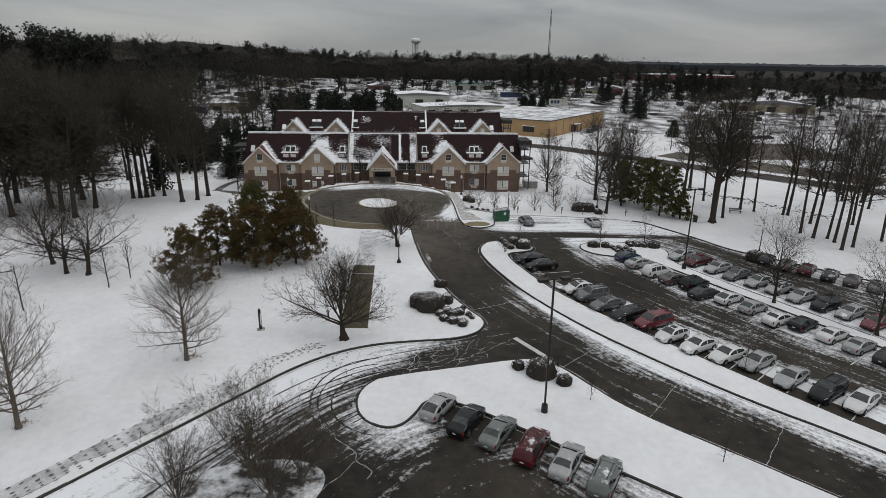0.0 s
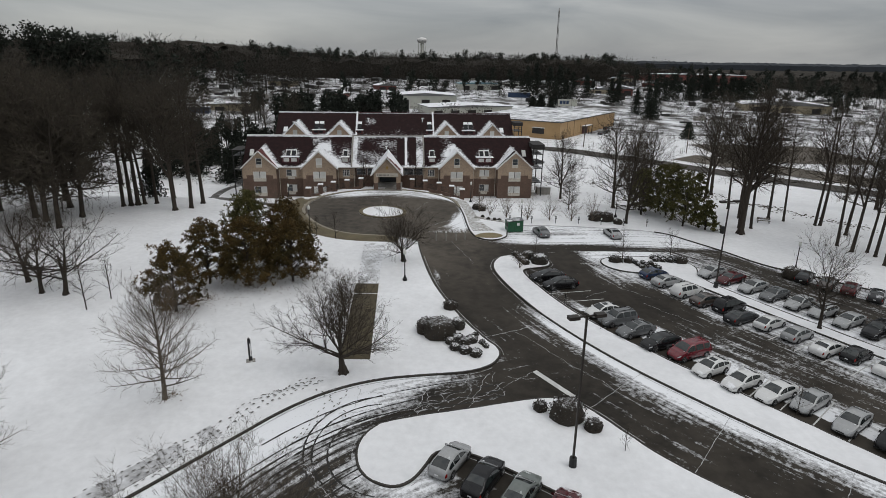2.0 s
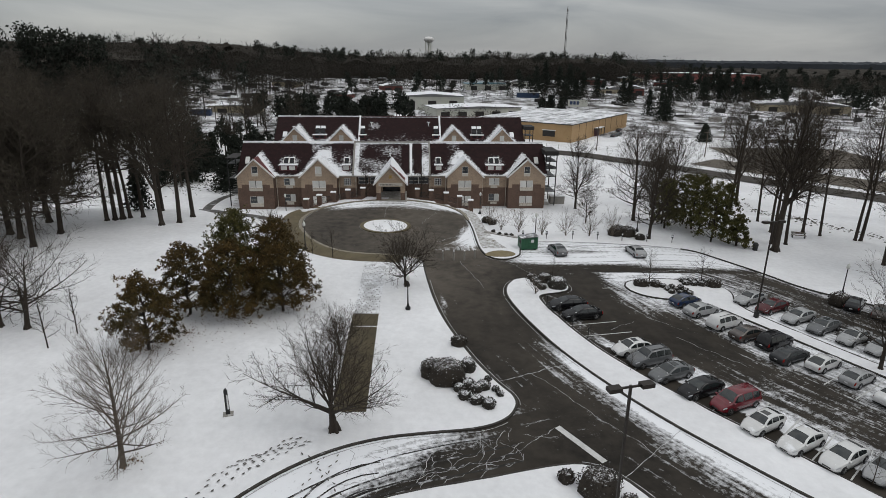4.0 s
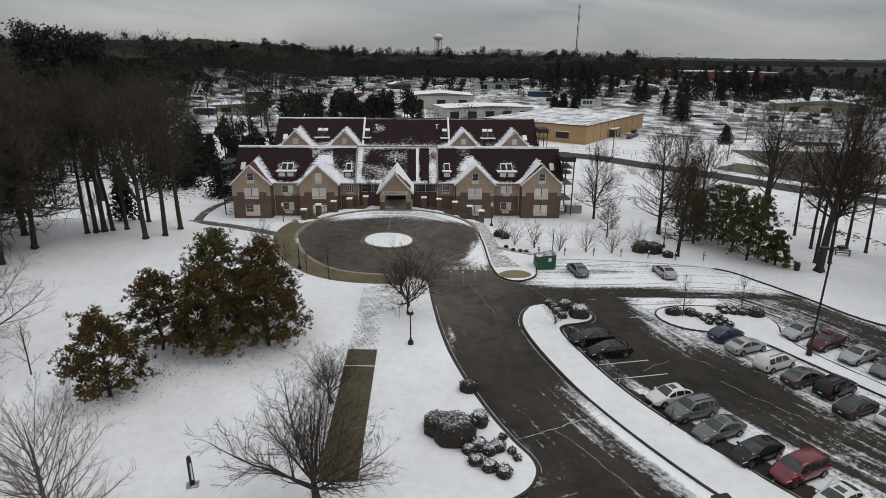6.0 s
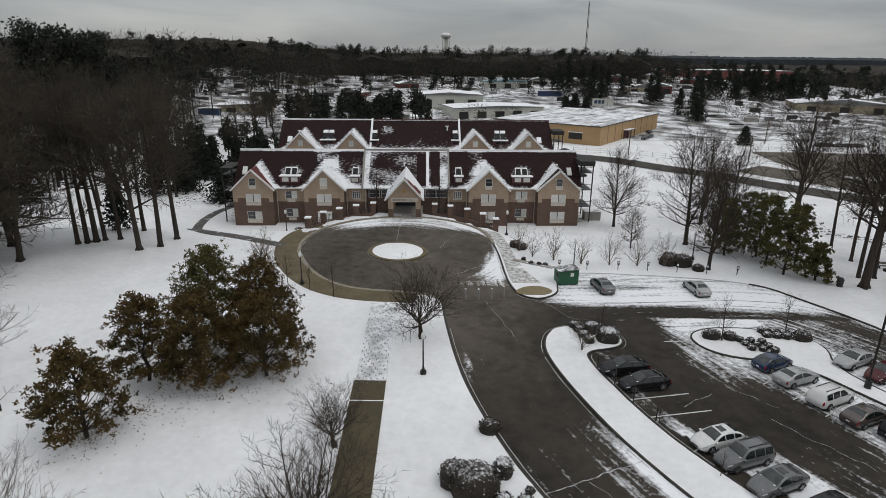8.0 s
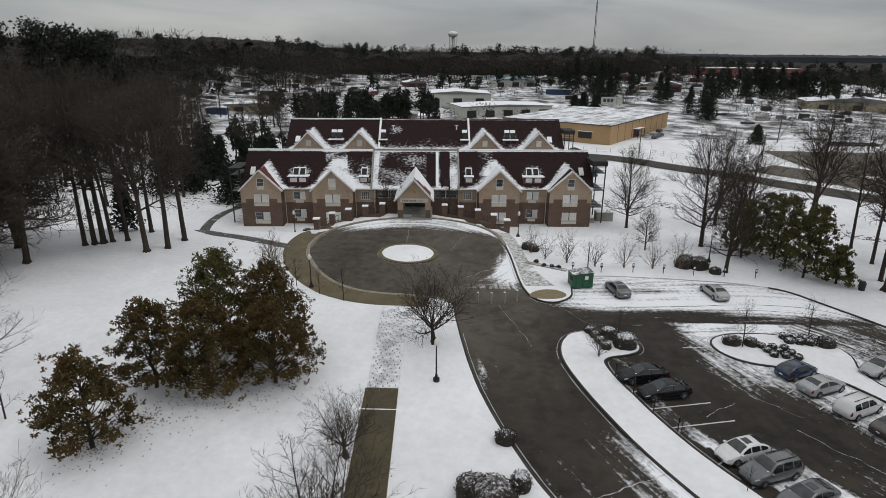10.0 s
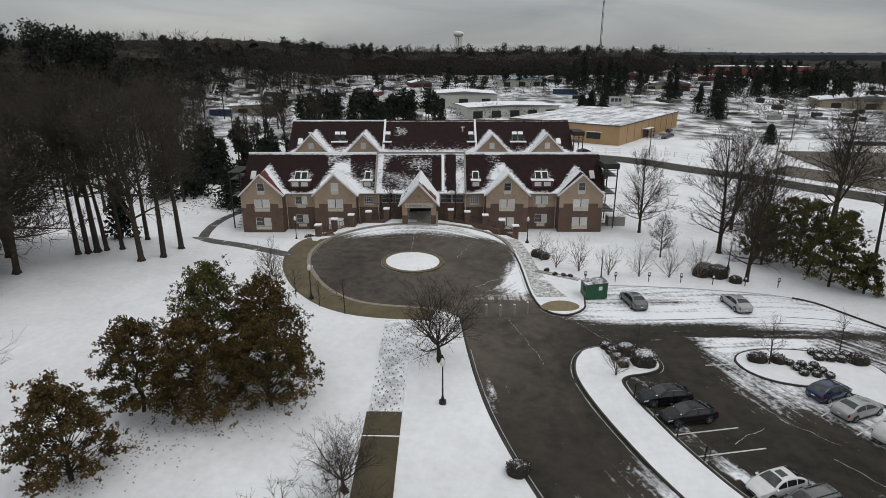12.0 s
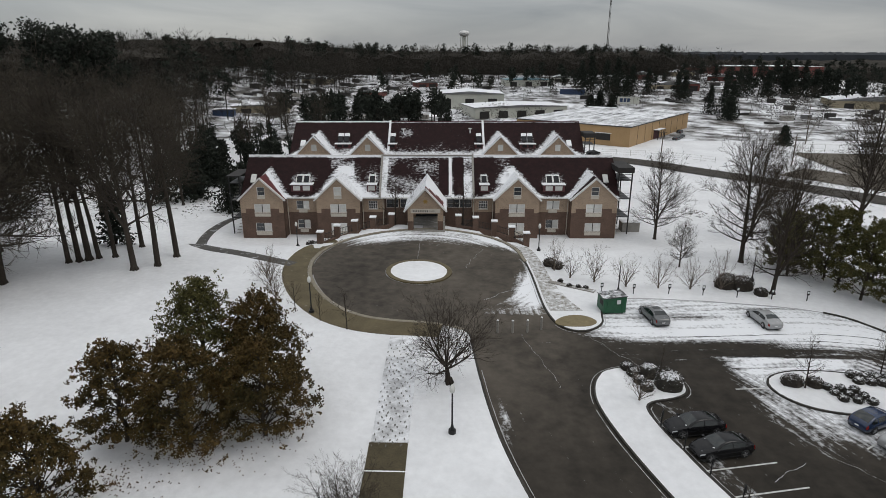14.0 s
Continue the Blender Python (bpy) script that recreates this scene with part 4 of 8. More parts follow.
def rear_wing():
    w = thing("rear_wing", "rear residence wing with snowy gables and maroon roof", "building")
    yr, zr, ye, ze = 38.3, 14.85, 30.8, 9.2
    def amount(x, v):
        a = 0.02 + 0.2 * noise.noise((x * 0.3, v * 3, 4.0))
        for gx in (-24.5, -13.3, 14.3, 26.2):
            edge = abs(x - gx) - 4.2 * (1 - v / 0.66)
            if v < 0.74 and edge > -1:
                a += 1.0 * max(0, 1 - max(0, edge) / 1.4)
        for gx in (-18.9, 20.3):
            a += 0.8 * max(0, 1 - math.hypot((x - gx) / 2.8, (v - 0.32) / 0.34))
        a += 0.7 * max(0, 1 - v / 0.16)
        if -9 < x < 11:
            a += 0.34 * max(0, 1 - v / 0.45) + 0.10 + 0.6 * max(0, 1 - math.hypot((x + 5.5) / 2.2, (v - 0.66) / 0.22))
        return a + 0.9 * (v > 0.96)
    part("roof", roof_slope(-30, 32.2, ye - 0.5, ze - 0.4, yr, zr, amount, 180, 22), ROOF, w)
    part("roof", roof_slope(32.2, -30, 46, ze - 0.4, yr, zr, lambda x, v: 0.6, 10, 4), ROOF, w)
    part("front_wall", Shape().box(-29.8, 32.0, ye, ye + 0.3, -1, ze), BRICK_TAN, w)
    part("back_wall", Shape().box(-29.8, 32.0, 45.3, 45.6, -1, ze), BRICK_TAN, w)
    for x in (-29.7, 31.9):
        part("end_wall", Shape().prism([(ye + 0.3, -1), (45.3, -1), (45.3, ze), (yr, zr - 0.2), (ye + 0.3, ze)], x - 0.15, x + 0.15, axis="x"), BRICK_TAN, w)
    for gx, hw in ((-24.5, 3.9), (-13.3, 3.9), (14.3, 3.9), (26.2, 3.9)):
        yf, ev, tp = 29.4, 9.0, 12.7
        s = Shape().box(gx - hw, gx + hw, yf, ye, -1, ev)
        s.poly([(gx - hw, yf, ev), (gx + hw, yf, ev), (gx, yf, tp)])
        part("gable_wall", s, BRICK_TAN, w)
        part("window", Shape().box(gx - 0.55, gx + 0.55, yf - 0.05, yf + 0.02, 9.9, 11.2), BLIND, w)
        for xe in (gx - hw - 0.3, gx + hw + 0.3):
            right = xe > gx
            part("gable_roof", gable_slope(xe, ev - 0.25, gx, tp + 0.25, yf - 0.4, ye + 0.3, 35.6, (lambda u, v: 1.0 * ease(0.06, 0.30, u)), ROOF), ROOF, w)
            part("barge_board", rake(xe, ev - 0.3, gx, tp + 0.2, yf - 0.02), SNOW_CAP, w)
    for x in (-9.2, 11.0):
        part("parapet", Shape().prism([(ye - 0.5, ze - 0.3), (yr, zr), (yr, zr + 0.35), (ye - 0.5, ze + 0.1)], x - 0.22, x + 0.22, axis="x"), SNOW_CAP, w)
    part("ridge_snow", Shape().tube((-30, yr, zr + 0.03), (-9.2, yr, zr + 0.03), 0.16, 0.16, 6), SNOW_CAP, w)
    part("ridge_board", Shape().box(-9.0, 32.2, yr - 0.12, yr + 0.12, zr, zr + 0.14), MAROON, w)
    for cx, k in ((-18.9, 2), (20.3, 2), (-8.4, 1), (10.0, 1)):
        y0, z0 = 31.9, 10.3
        ww = 0.75 * k + 0.15
        dm = part("dormer", Shape().box(cx - ww, cx + ww, y0, y0 + 1.6, z0 - 0.6, z0 + 0.6), MAROON, w)
        part("dormer_roof", Shape().box(cx - ww - 0.1, cx + ww + 0.1, y0 - 0.1, y0 + 1.5, z0 + 0.6, z0 + 0.75), SNOW_CAP, dm)
        for i in range(k):
            px = cx + (i - (k - 1) / 2) * 1.3
            part("pane", Shape().box(px - 0.5, px + 0.5, y0 - 0.04, y0 + 0.02, z0 - 0.05, z0 + 0.45), ROOF_GLASS, dm)
            part("roof_window", Shape().prism([(33.0, 11.2), (34.4, 12.3), (34.3, 12.5), (32.9, 11.4)], px - 0.5, px + 0.5, axis="x"), ROOF_GLASS, w)
            part("roof_window_frame", Shape().prism([(34.2, 12.15), (34.9, 12.7), (34.8, 12.9), (34.1, 12.35)], px - 0.55, px + 0.55, axis="x"), SNOW_CAP, w)
    for x, y in ((-27.5, 32.2), (29.2, 32.4)):
        part("roof_window", Shape().prism([(y, 10.4), (y + 1.3, 11.4), (y + 1.2, 11.6), (y - 0.1, 10.6)], x - 0.5, x + 0.5, axis="x"), SNOW_CAP, w)
    for x, y, z in ((-25.4, 33.8, 12.3), (8.2, 35.5, 13.3), (-6.2, 35.4, 13.2)):
        part("roof_vent", Shape().tube((x, y, z - 0.5), (x, y, z + 0.5), 0.14, 0.14, 6).box(x - 0.4, x + 0.4, y - 0.2, y + 0.2, z + 0.4, z + 0.55), SNOW_CAP, w)
    return w


def fire_stair(x0, x1, y0, y1, base, top, roof=0.9):
    st = thing("fire_stair", "black steel outside stair tower at the building's end", "stair", group="outside stairs")
    for x in (x0, x1):
        for y in (y0, y1):
            part("post", Shape().box(x - 0.09, x + 0.09, y - 0.09, y + 0.09, base - 0.3, top), BLACK_METAL, st)
    part("roof", Shape().box(x0 - 0.25, x1 + 0.25, y0 - 0.25, y1 + 0.25, top, top + roof), DARK_IN, st)
    for k in range(1, 4):
        z = base + k * (top - base) / 3.4
        part("landing", Shape().box(x0, x1, y0, y1, z - 0.06, z + 0.06), BLACK_METAL, st)
        part("rail", Shape().box(x0, x1, y0 - 0.03, y0 + 0.03, z + 0.95, z + 1.02).box(x0, x1, y0 - 0.02, y0 + 0.02, z + 0.5, z + 0.55), BLACK_METAL, st)
        for i in range(8):
            f = (i + 0.5) / 8
            part("tread", Shape().box(x0 + 0.2, (x0 + x1) / 2, y0 + (y1 - y0) * f - 0.13, y0 + (y1 - y0) * f + 0.13, z - (top - base) / 3.4 * (1 - f) - 0.04, z - (top - base) / 3.4 * (1 - f)), CONCRETE, st)
    return st


hall_front()
porch()
rear_wing()
fire_stair(31.4, 33.6, 2.5, 8.5, 0.0, 10.6)
fire_stair(-33.0, -31.3, 2.5, 8.0, 0.0, 10.0, 0.12)
fire_stair(32.6, 34.6, 33.0, 37.0, 0.0, 12.2)


# ---- paths, fence and paving by the loop ----
def ground_strip(name, left, right, mat, label, category="path", lift=0.145, kind="structure", per=1):
    """A paved strip between two lines of equal length, laid on the land; its slabs are pieces of their own."""
    top = thing(name, label, category, kind=kind)
    for i in range(0, len(left) - 1, per):
        s = Shape()
        for k in range(i, min(i + per, len(left) - 1)):
            q = [left[k], right[k], right[k + 1], left[k + 1]]
            a = [(x, y, land(x, y) + lift) for x, y in q]
            b = [(x, y, land(x, y) + lift - 0.12) for x, y in q]
            s.poly(a[::-1])
            for m in range(4):
                n = (m + 1) % 4
                s.poly([b[m], b[n], a[n], a[m]][::-1])
        part("slab", s, mat, top)
    return top


def offset(line, d):
    out = []
    for i, (x, y) in enumerate(line):
        a, b = line[max(0, i - 1)], line[min(len(line) - 1, i + 1)]
        v = Vector((b[0] - a[0], b[1] - a[1])).normalized()
        k = d(i / (len(line) - 1)) if callable(d) else d
        out.append((x - v.y * k, y + v.x * k))
    return out


def refine(line, step):
    out = []
    for a, b in zip(line[:-1], line[1:]):
        k = max(1, round(math.hypot(b[0] - a[0], b[1] - a[1]) / step))
        out += [(a[0] + (b[0] - a[0]) * j / k, a[1] + (b[1] - a[1]) * j / k) for j in range(k)]
    return out + [line[-1]]


west_arc = refine(smooth_line([(-11.8, -11.8), (-13.8, -16), (-14.6, -20.3), (-14.2, -24.5), (-13, -28.2), (-11, -32.3), (-8.6, -35.5), (-5.9, -37.5), (-2.9, -38.3), (0, -38.5), (2.6, -38.9)]), 1.5)
ground_strip("loop_walk", offset(west_arc, -0.25), offset(west_arc, lambda t: -2.9 - 0.5 * math.sin(t * 3.1)), WET_WALK, "wet brown concrete walk round the loop", lift=0.16)
east_arc = refine(smooth_line([(11.6, -10.9), (13.1, -14.6), (13.6, -19.4), (13.8, -25), (13.75, -31.7), (13.9, -35)]), 1.5)
ground_strip("east_walk", offset(east_arc, lambda t: 2.0 + 1.8 * ease(0.55, 1, t)), offset(east_arc, 0.25), SNOW_WALK, "brown concrete walk dusted with snow", lift=0.16)
ground_strip("main_walk_snowy", [(-2.55, -42 - 1.55 * i) for i in range(11)], [(0.35 - 0.02 * i, -42 - 1.55 * i) for i in range(11)], SLUSH, "snow-covered walk with footprints", lift=0.15, per=10)
ground_strip("main_walk_bare", [(-2.65 - 0.02 * i, -57.6 - 2.9 * i) for i in range(7)], [(0.12 - 0.02 * i, -57.6 - 2.9 * i) for i in range(7)], WET_BARE, "bare wet brown concrete walk", lift=0.175)
wl = smooth_line([(-16.6, -22.6), (-20, -21), (-24.5, -18.8), (-29.4, -17.2), (-32.6, -14.6), (-35.2, -8), (-37.6, 1), (-37.4, 9), (-35, 15)])
ground_strip("west_walk", offset(refine(wl, 1.6), 0.85), offset(refine(wl, 1.6), -0.85), WALK_GREY, "wet grey concrete walk curving round the hall", lift=0.16)
sw = refine([(-4.4, -78.6), (-8.0, -82.0), (-11.0, -85.4), (-15.4, -90.4), (-21.5, -97.4), (-28, -105)], 1.5)
ground_strip("side_walk", offset(sw, 0.7)[6:], offset(sw, -0.95)[6:], TRODDEN, "trodden snowy side walk along the side road", lift=0.15)

joint = Shape()
for a, b in ((-2.72, -2.0), (-2.0, -1.3), (-1.3, -0.6), (-0.6, 0.12)):
    y = -60.5
    joint.poly([(a, y - 0.06, land(a, y) + 0.186), (b, y - 0.06, land(b, y) + 0.186), (b, y + 0.06, land(b, y) + 0.192), (a, y + 0.06, land(a, y) + 0.192)])
single("walk_joint", joint, SNOW_CAP, "snow lying in the walk's joints", "joint", kind="structure")


def patch(name, cx, cy, rx, ry, mat, label, lift, rot=0.0):
    s = Shape()
    ring = []
    for i in range(28):
        a = 2 * math.pi * i / 28
        k = 1 + 0.06 * math.sin(3 * a + cx)
        x, y = rx * k * math.cos(a), ry * k * math.sin(a)
        ring.append((cx + x * math.cos(rot) - y * math.sin(rot), cy + x * math.sin(rot) + y * math.cos(rot)))
    s.poly([(x, y, land(x, y) + lift) for x, y in ring])
    lo = [(x, y, land(x, y) + lift - 0.1) for x, y in ring]
    hi = [(x, y, land(x, y) + lift) for x, y in ring]
    for i in range(28):
        j = (i + 1) % 28
        s.poly([lo[i], lo[j], hi[j], hi[i]])
    return single(name, s, mat, label, "ground patch", kind="structure")


patch("planting_bed", -7.2, -98.0, 5.6, 3.0, ramp_mat("mulch", (0.020, 0.017, 0.013), (0.055, 0.046, 0.036), 1.0, 0.9, 0.4, snow=0.52, snow_scale=0.45), "snow-patched mulched bed under bare trees", 0.10, 0.1)
patch("bare_grass_patch", 16.4, -37.5, 2.2, 1.35, TAN_BED, "wet bare tan ground at the kerb's tip", 0.17, 0.2)


def footprints(name, spots, label):
    s = Shape()
    rng = random.Random(5)
    for x, y, a in spots:
        l, w = rng.uniform(0.11, 0.18), rng.uniform(0.045, 0.065)
        pts = []
        for i in range(7):
            t = 2 * math.pi * i / 7
            u, v = l * math.cos(t), w * math.sin(t)
            px, py = x + u * math.cos(a) - v * math.sin(a), y + u * math.sin(a) + v * math.cos(a)
            pts.append((px, py, land(px, py) + 0.2))
        s.poly(pts)
    return single(name, s, PRINT, label, "footprints", kind="stuff")


rng = random.Random(11)
spots = []
for track in range(6):
    x0 = -2.25 + 0.42 * track
    y = -42.6 - rng.random()
    side = 1
    while y > -57.4:
        y -= rng.uniform(0.55, 0.75)
        side = -side
        spots.append((x0 + 0.1 * side + 0.12 * math.sin(y + track), y, math.pi / 2 + rng.uniform(-0.3, 0.3)))
footprints("footprints_on_walk", spots, "trodden footprints in the snow of the walk")
spots = []
fine = refine(sw, 0.62)
for track in range(6):
    o0, drift_ = (track - 2.5) * 0.34, rng.uniform(0, 6)
    for n, ((ax, ay), (bx, by)) in enumerate(zip(fine[:-1], fine[1:])):
        if track > 3 and n < 14 or rng.random() < 0.10:
            continue
        d = math.atan2(by - ay, bx - ax)
        o = o0 + 0.16 * math.sin(n * 0.21 + drift_) + (0.09 if n % 2 else -0.09)
        spots.append((ax - math.sin(d) * o, ay + math.cos(d) * o, d + rng.uniform(-0.25, 0.25)))
for a, b, k in (((-2.6, -79.9), (-6.6, -90.6), 20), ((-1.6, -80.3), (-5.4, -88.0), 15), ((-4.2, -80.0), (0.6, -86.4), 14), ((-9.0, -81.2), (-3.6, -78.4), 12), ((-10.2, -82.6), (-4.6, -78.0), 14)):
    for n in range(k):
        f = n / k
        d = math.atan2(b[1] - a[1], b[0] - a[0])
        o = 0.10 * (1 if n % 2 else -1) + 0.2 * math.sin(f * 5)
        spots.append((a[0] + (b[0] - a[0]) * f - math.sin(d) * o, a[1] + (b[1] - a[1]) * f + math.cos(d) * o, d + rng.uniform(-0.3, 0.3)))
footprints("footprints_on_side_walk", spots, "trodden footprints along the side road")


def fence():
    """Brick piers with snow caps and black rails round the head of the loop, on a retaining wall."""
    top = thing("loop_fence", "brown brick piers with black rails round the loop", "fence")
    xs = [(-14.9, -13.6), (-13.1, -10.2), (-10.9, -7.5), (-8.4, -5.2), (-5.7, -3.2), (4.9, -2.9), (7.6, -3.9), (10.4, -5.8), (12.8, -8.6), (14.6, -11.6)]
    for i, (x, y) in enumerate(xs):
        z = site(x, y)
        p = part("pier", Shape().box(x - 0.42, x + 0.42, y - 0.42, y + 0.42, z - 2.4, z + 1.75), BRICK_RED, top)
        part("cap", Shape().box(x - 0.5, x + 0.5, y - 0.5, y + 0.5, z + 1.75, z + 1.92), SNOW_CAP, p, "snow-covered pier cap")
        if i in (4, 9):
            continue
        x2, y2 = xs[i + 1]
        d = Vector((x2 - x, y2 - y)).normalized()
        a, b = (x + d.x * 0.42, y + d.y * 0.42), (x2 - d.x * 0.42, y2 - d.y * 0.42)
        z2 = site(x2, y2)
        s = Shape()
        for h in (0.35, 1.2):
            s.tube((*a, z + h), (*b, z2 + h), 0.04, 0.04, 4)
        part("rail", s, BLACK_METAL, top)
        n = 9
        for k in range(1, n):
            f = k / n
            px, py, pz = a[0] + (b[0] - a[0]) * f, a[1] + (b[1] - a[1]) * f, z + (z2 - z) * f
            part("picket", Shape().box(px - 0.02, px + 0.02, py - 0.02, py + 0.02, pz + 0.12, pz + 1.2), BLACK_METAL, top)
        q = [(*a, 0), (*b, 0)]
        nx, ny = -d.y * 0.16, d.x * 0.16
        w = Shape().prism([(a[0] - nx, a[1] - ny), (b[0] - nx, b[1] - ny), (b[0] + nx, b[1] + ny), (a[0] + nx, a[1] + ny)], -0.8, z + 0.12)
        part("retaining_wall", w, BRICK_RED, top)


fence()


# ---- marks on the asphalt ----
def flat_line(s, a, b, w, lift):
    d = Vector((b[0] - a[0], b[1] - a[1])).normalized()
    nx, ny = -d.y * w / 2, d.x * w / 2
    k = max(1, int(math.hypot(b[0] - a[0], b[1] - a[1]) / 1.5))
    for i in range(k):
        p = (a[0] + (b[0] - a[0]) * i / k, a[1] + (b[1] - a[1]) * i / k)
        q = (a[0] + (b[0] - a[0]) * (i + 1) / k, a[1] + (b[1] - a[1]) * (i + 1) / k)
        s.poly([(x, y, site(x, y) + lift) for x, y in ((p[0] - nx, p[1] - ny), (q[0] - nx, q[1] - ny), (q[0] + nx, q[1] + ny), (p[0] + nx, p[1] + ny))][::-1][::-1])


lines = thing("stall_lines", "faded white stall lines painted on the asphalt", "road marking", kind="structure")
for k in range(0, 4):
    s = Shape()
    flat_line(s, (18.9 + 0.93 * k, -54.9 - 2.35 * k), (24.3 + 0.93 * k, -53.9 - 2.35 * k), 0.13, 0.02)
    part("line", s, PAINT_LINE, lines)
for k in range(13):
    x, y = 24.6 + 1.56 * k, -65.2 - 2.06 * k
    s = Shape()
    flat_line(s, (x - 1.9, y - 1.4), (x + 2.3, y + 1.8), 0.12, 0.02)
    part("line", s, PAINT_LINE, lines)
for k in range(12):
    x, y = 36.0 + 1.33 * k, -55.6 - 2.31 * k
    s = Shape()
    flat_line(s, (x - 2.4, y - 1.4), (x + 2.2, y + 1.25), 0.12, 0.02)
    part("line", s, PAINT_LINE, lines)
for a, b, w in (((15.3, -76.8), (17.9, -80.9), 0.55), ((27.4, -49.6), (30.2, -49.4), 0.14)):
    s = Shape()
    flat_line(s, a, b, w, 0.022)
    part("stop_line", s, PAINT_LINE, lines)


def crack(a, b, w, seed, sway=0.8):
    r = random.Random(seed)
    k = max(6, int(math.hypot(b[0] - a[0], b[1] - a[1]) / 0.28))
    d = Vector((b[0] - a[0], b[1] - a[1])).normalized()
    pts, o = [], 0.0
    for i in range(k + 1):
        o = (o + r.uniform(-sway, sway) * 0.16) * (0 if i in (0, k) else 0.94) + 0.05 * sway * math.sin(i * 0.7 + seed)
        pts.append((a[0] + (b[0] - a[0]) * i / k - d.y * o, a[1] + (b[1] - a[1]) * i / k + d.x * o))
    s = Shape()
    for i in range(k):
        flat_line(s, pts[i], pts[i + 1], w * r.uniform(0.14, 0.5), 0.018)
    return s


cr = thing("asphalt_cracks", "snow-filled cracks across the asphalt", "cracks", kind="structure")
CRACKS = [((-4.0, -89), (1.0, -97), 0.14, 1.0), ((11.3, -70.6), (19.3, -66.9), 0.20, 0.5), ((18.8, -82.6), (25.3, -77.2), 0.13, 0.2), ((24.0, -90.6), (30.4, -83.9), 0.12, 0.2), ((30.6, -96.5), (36.5, -90.4), 0.14, 0.2),
          ((14.8, -69.2), (24.0, -83.0), 0.10, 0.5), ((3.5, -84.0), (6.0, -78.4), 0.14, 0.9), ((0.2, -85.8), (9.6, -78.3), 0.10, 1.2), ((6.0, -82.9), (15.0, -77.0), 0.12, 1.0),
          ((-2.0, -83.0), (12.0, -80.0), 0.10, 1.1), ((8.5, -82.4), (11.0, -77.2), 0.12, 0.9), ((-9, -92), (-2, -88), 0.10, 1.0), ((-2.0, -98), (2.0, -92.4), 0.12, 0.9),
          ((1.5, -13.2), (7.5, -8.0), 0.10, 0.5), ((5.6, -22.0), (8.0, -14.0), 0.10, 1.2), ((7.2, -32.2), (13.0, -27.0), 0.16, 0.7), ((-7.5, -13.5), (1.0, -12.4), 0.10, 0.8),
          ((25.0, -60.5), (28.2, -58.6), 0.10, 0.5), ((31.5, -62.0), (36.0, -68.0), 0.12, 0.8), ((28.0, -53.8), (33.0, -60.5), 0.08, 0.8), ((-1.0, -9.0), (-0.8, -19.6), 0.10, 0.3),
          ((16.6, -40.2), (20.5, -46.2), 0.09, 0.9), ((10.4, -40.5), (12.4, -50.0), 0.07, 0.5)]
web = random.Random(17)
for k in range(26):
    x, y = web.uniform(-3, 13), web.uniform(-1.4, 2.6)
    y += -82.6 + 0.28 * x
    a = web.choice((0.35, 1.9)) + web.uniform(-0.5, 0.5)
    l = web.uniform(1.0, 2.8)
    CRACKS.append(((x, y), (x + l * math.cos(a), y + l * math.sin(a)), 0.10, 1.1))
for n, (a, b, w, sway) in enumerate(CRACKS):
    part("crack", crack(a, b, w, n, sway), CRACK_SNOW, cr)


def wheel_track(line, off, w, seed, lo, hi, parent):
    r = random.Random(seed)
    pts = []
    base = refine(line, 0.9)
    for i, (x, y) in enumerate(offset(base, off)):
        if lo <= i / len(base) <= hi:
            d = 0.35 * math.sin(0.11 * i + seed) + 0.12 * noise.noise((i * 0.3, seed, 0))
            pts.append((x + d * 0.5, y + d))
    s = Shape()
    for a, b in zip(pts[:-1], pts[1:]):
        flat_line(s, a, b, w * r.uniform(0.45, 0.85), 0.016 + 0.0007 * (seed % 9))
    if s.f:
        part("track", s, TRACK, parent)


TRACK = ramp_mat("wheel_slush", (0.014, 0.013, 0.012), (0.05, 0.048, 0.044), 0.8, 0.75, 0.2, spec=0.15, snow=0.36, snow_scale=0.9, gain=3.0)
tracks = thing("wheel_tracks", "dark curving wheel tracks through packed snow", "wheel tracks", kind="structure")
for n, (off, w, lo, hi) in enumerate(((-1.2, 0.18, 0.12, 0.55), (0.2, 0.22, 0.10, 0.7), (0.9, 0.26, 0.10, 0.9), (1.5, 0.30, 0.1, 1), (2.2, 0.24, 0.15, 1), (2.7, 0.22, 0.2, 1),
                                      (3.3, 0.20, 0.3, 1), (3.9, 0.20, 0.3, 1), (4.5, 0.20, 0.3, 1), (5.2, 0.20, 0.35, 0.9), (5.8, 0.2, 0.3, 0.8), (6.5, 0.20, 0.35, 0.85))):
    wheel_track(SIDE_ROAD, off, w, n, lo, hi, tracks)
for n, (off, w) in enumerate(((-2.1, 0.13), (-0.6, 0.13), (1.1, 0.12), (2.6, 0.12))):
    wheel_track(NORTH_RUN, off, w, 30 + n, 0.16, 0.98, tracks)
for n, (off, w) in enumerate(((-2.6, 0.18), (-1.1, 0.18), (0.6, 0.2), (2.1, 0.2))):
    wheel_track(EAST_AISLE, off, w, 50 + n, 0.1, 0.98, tracks)
for n, rad in enumerate((1.3, 2.6, 3.4)):
    arc = [(2.2 + (3.2 + rad) * math.cos(a / 10), -87.6 + (3.4 + rad) * math.sin(a / 10)) for a in range(17, 46, 2)]
    wheel_track(arc, 0.0, 0.2, 80 + n, 0, 1, tracks)


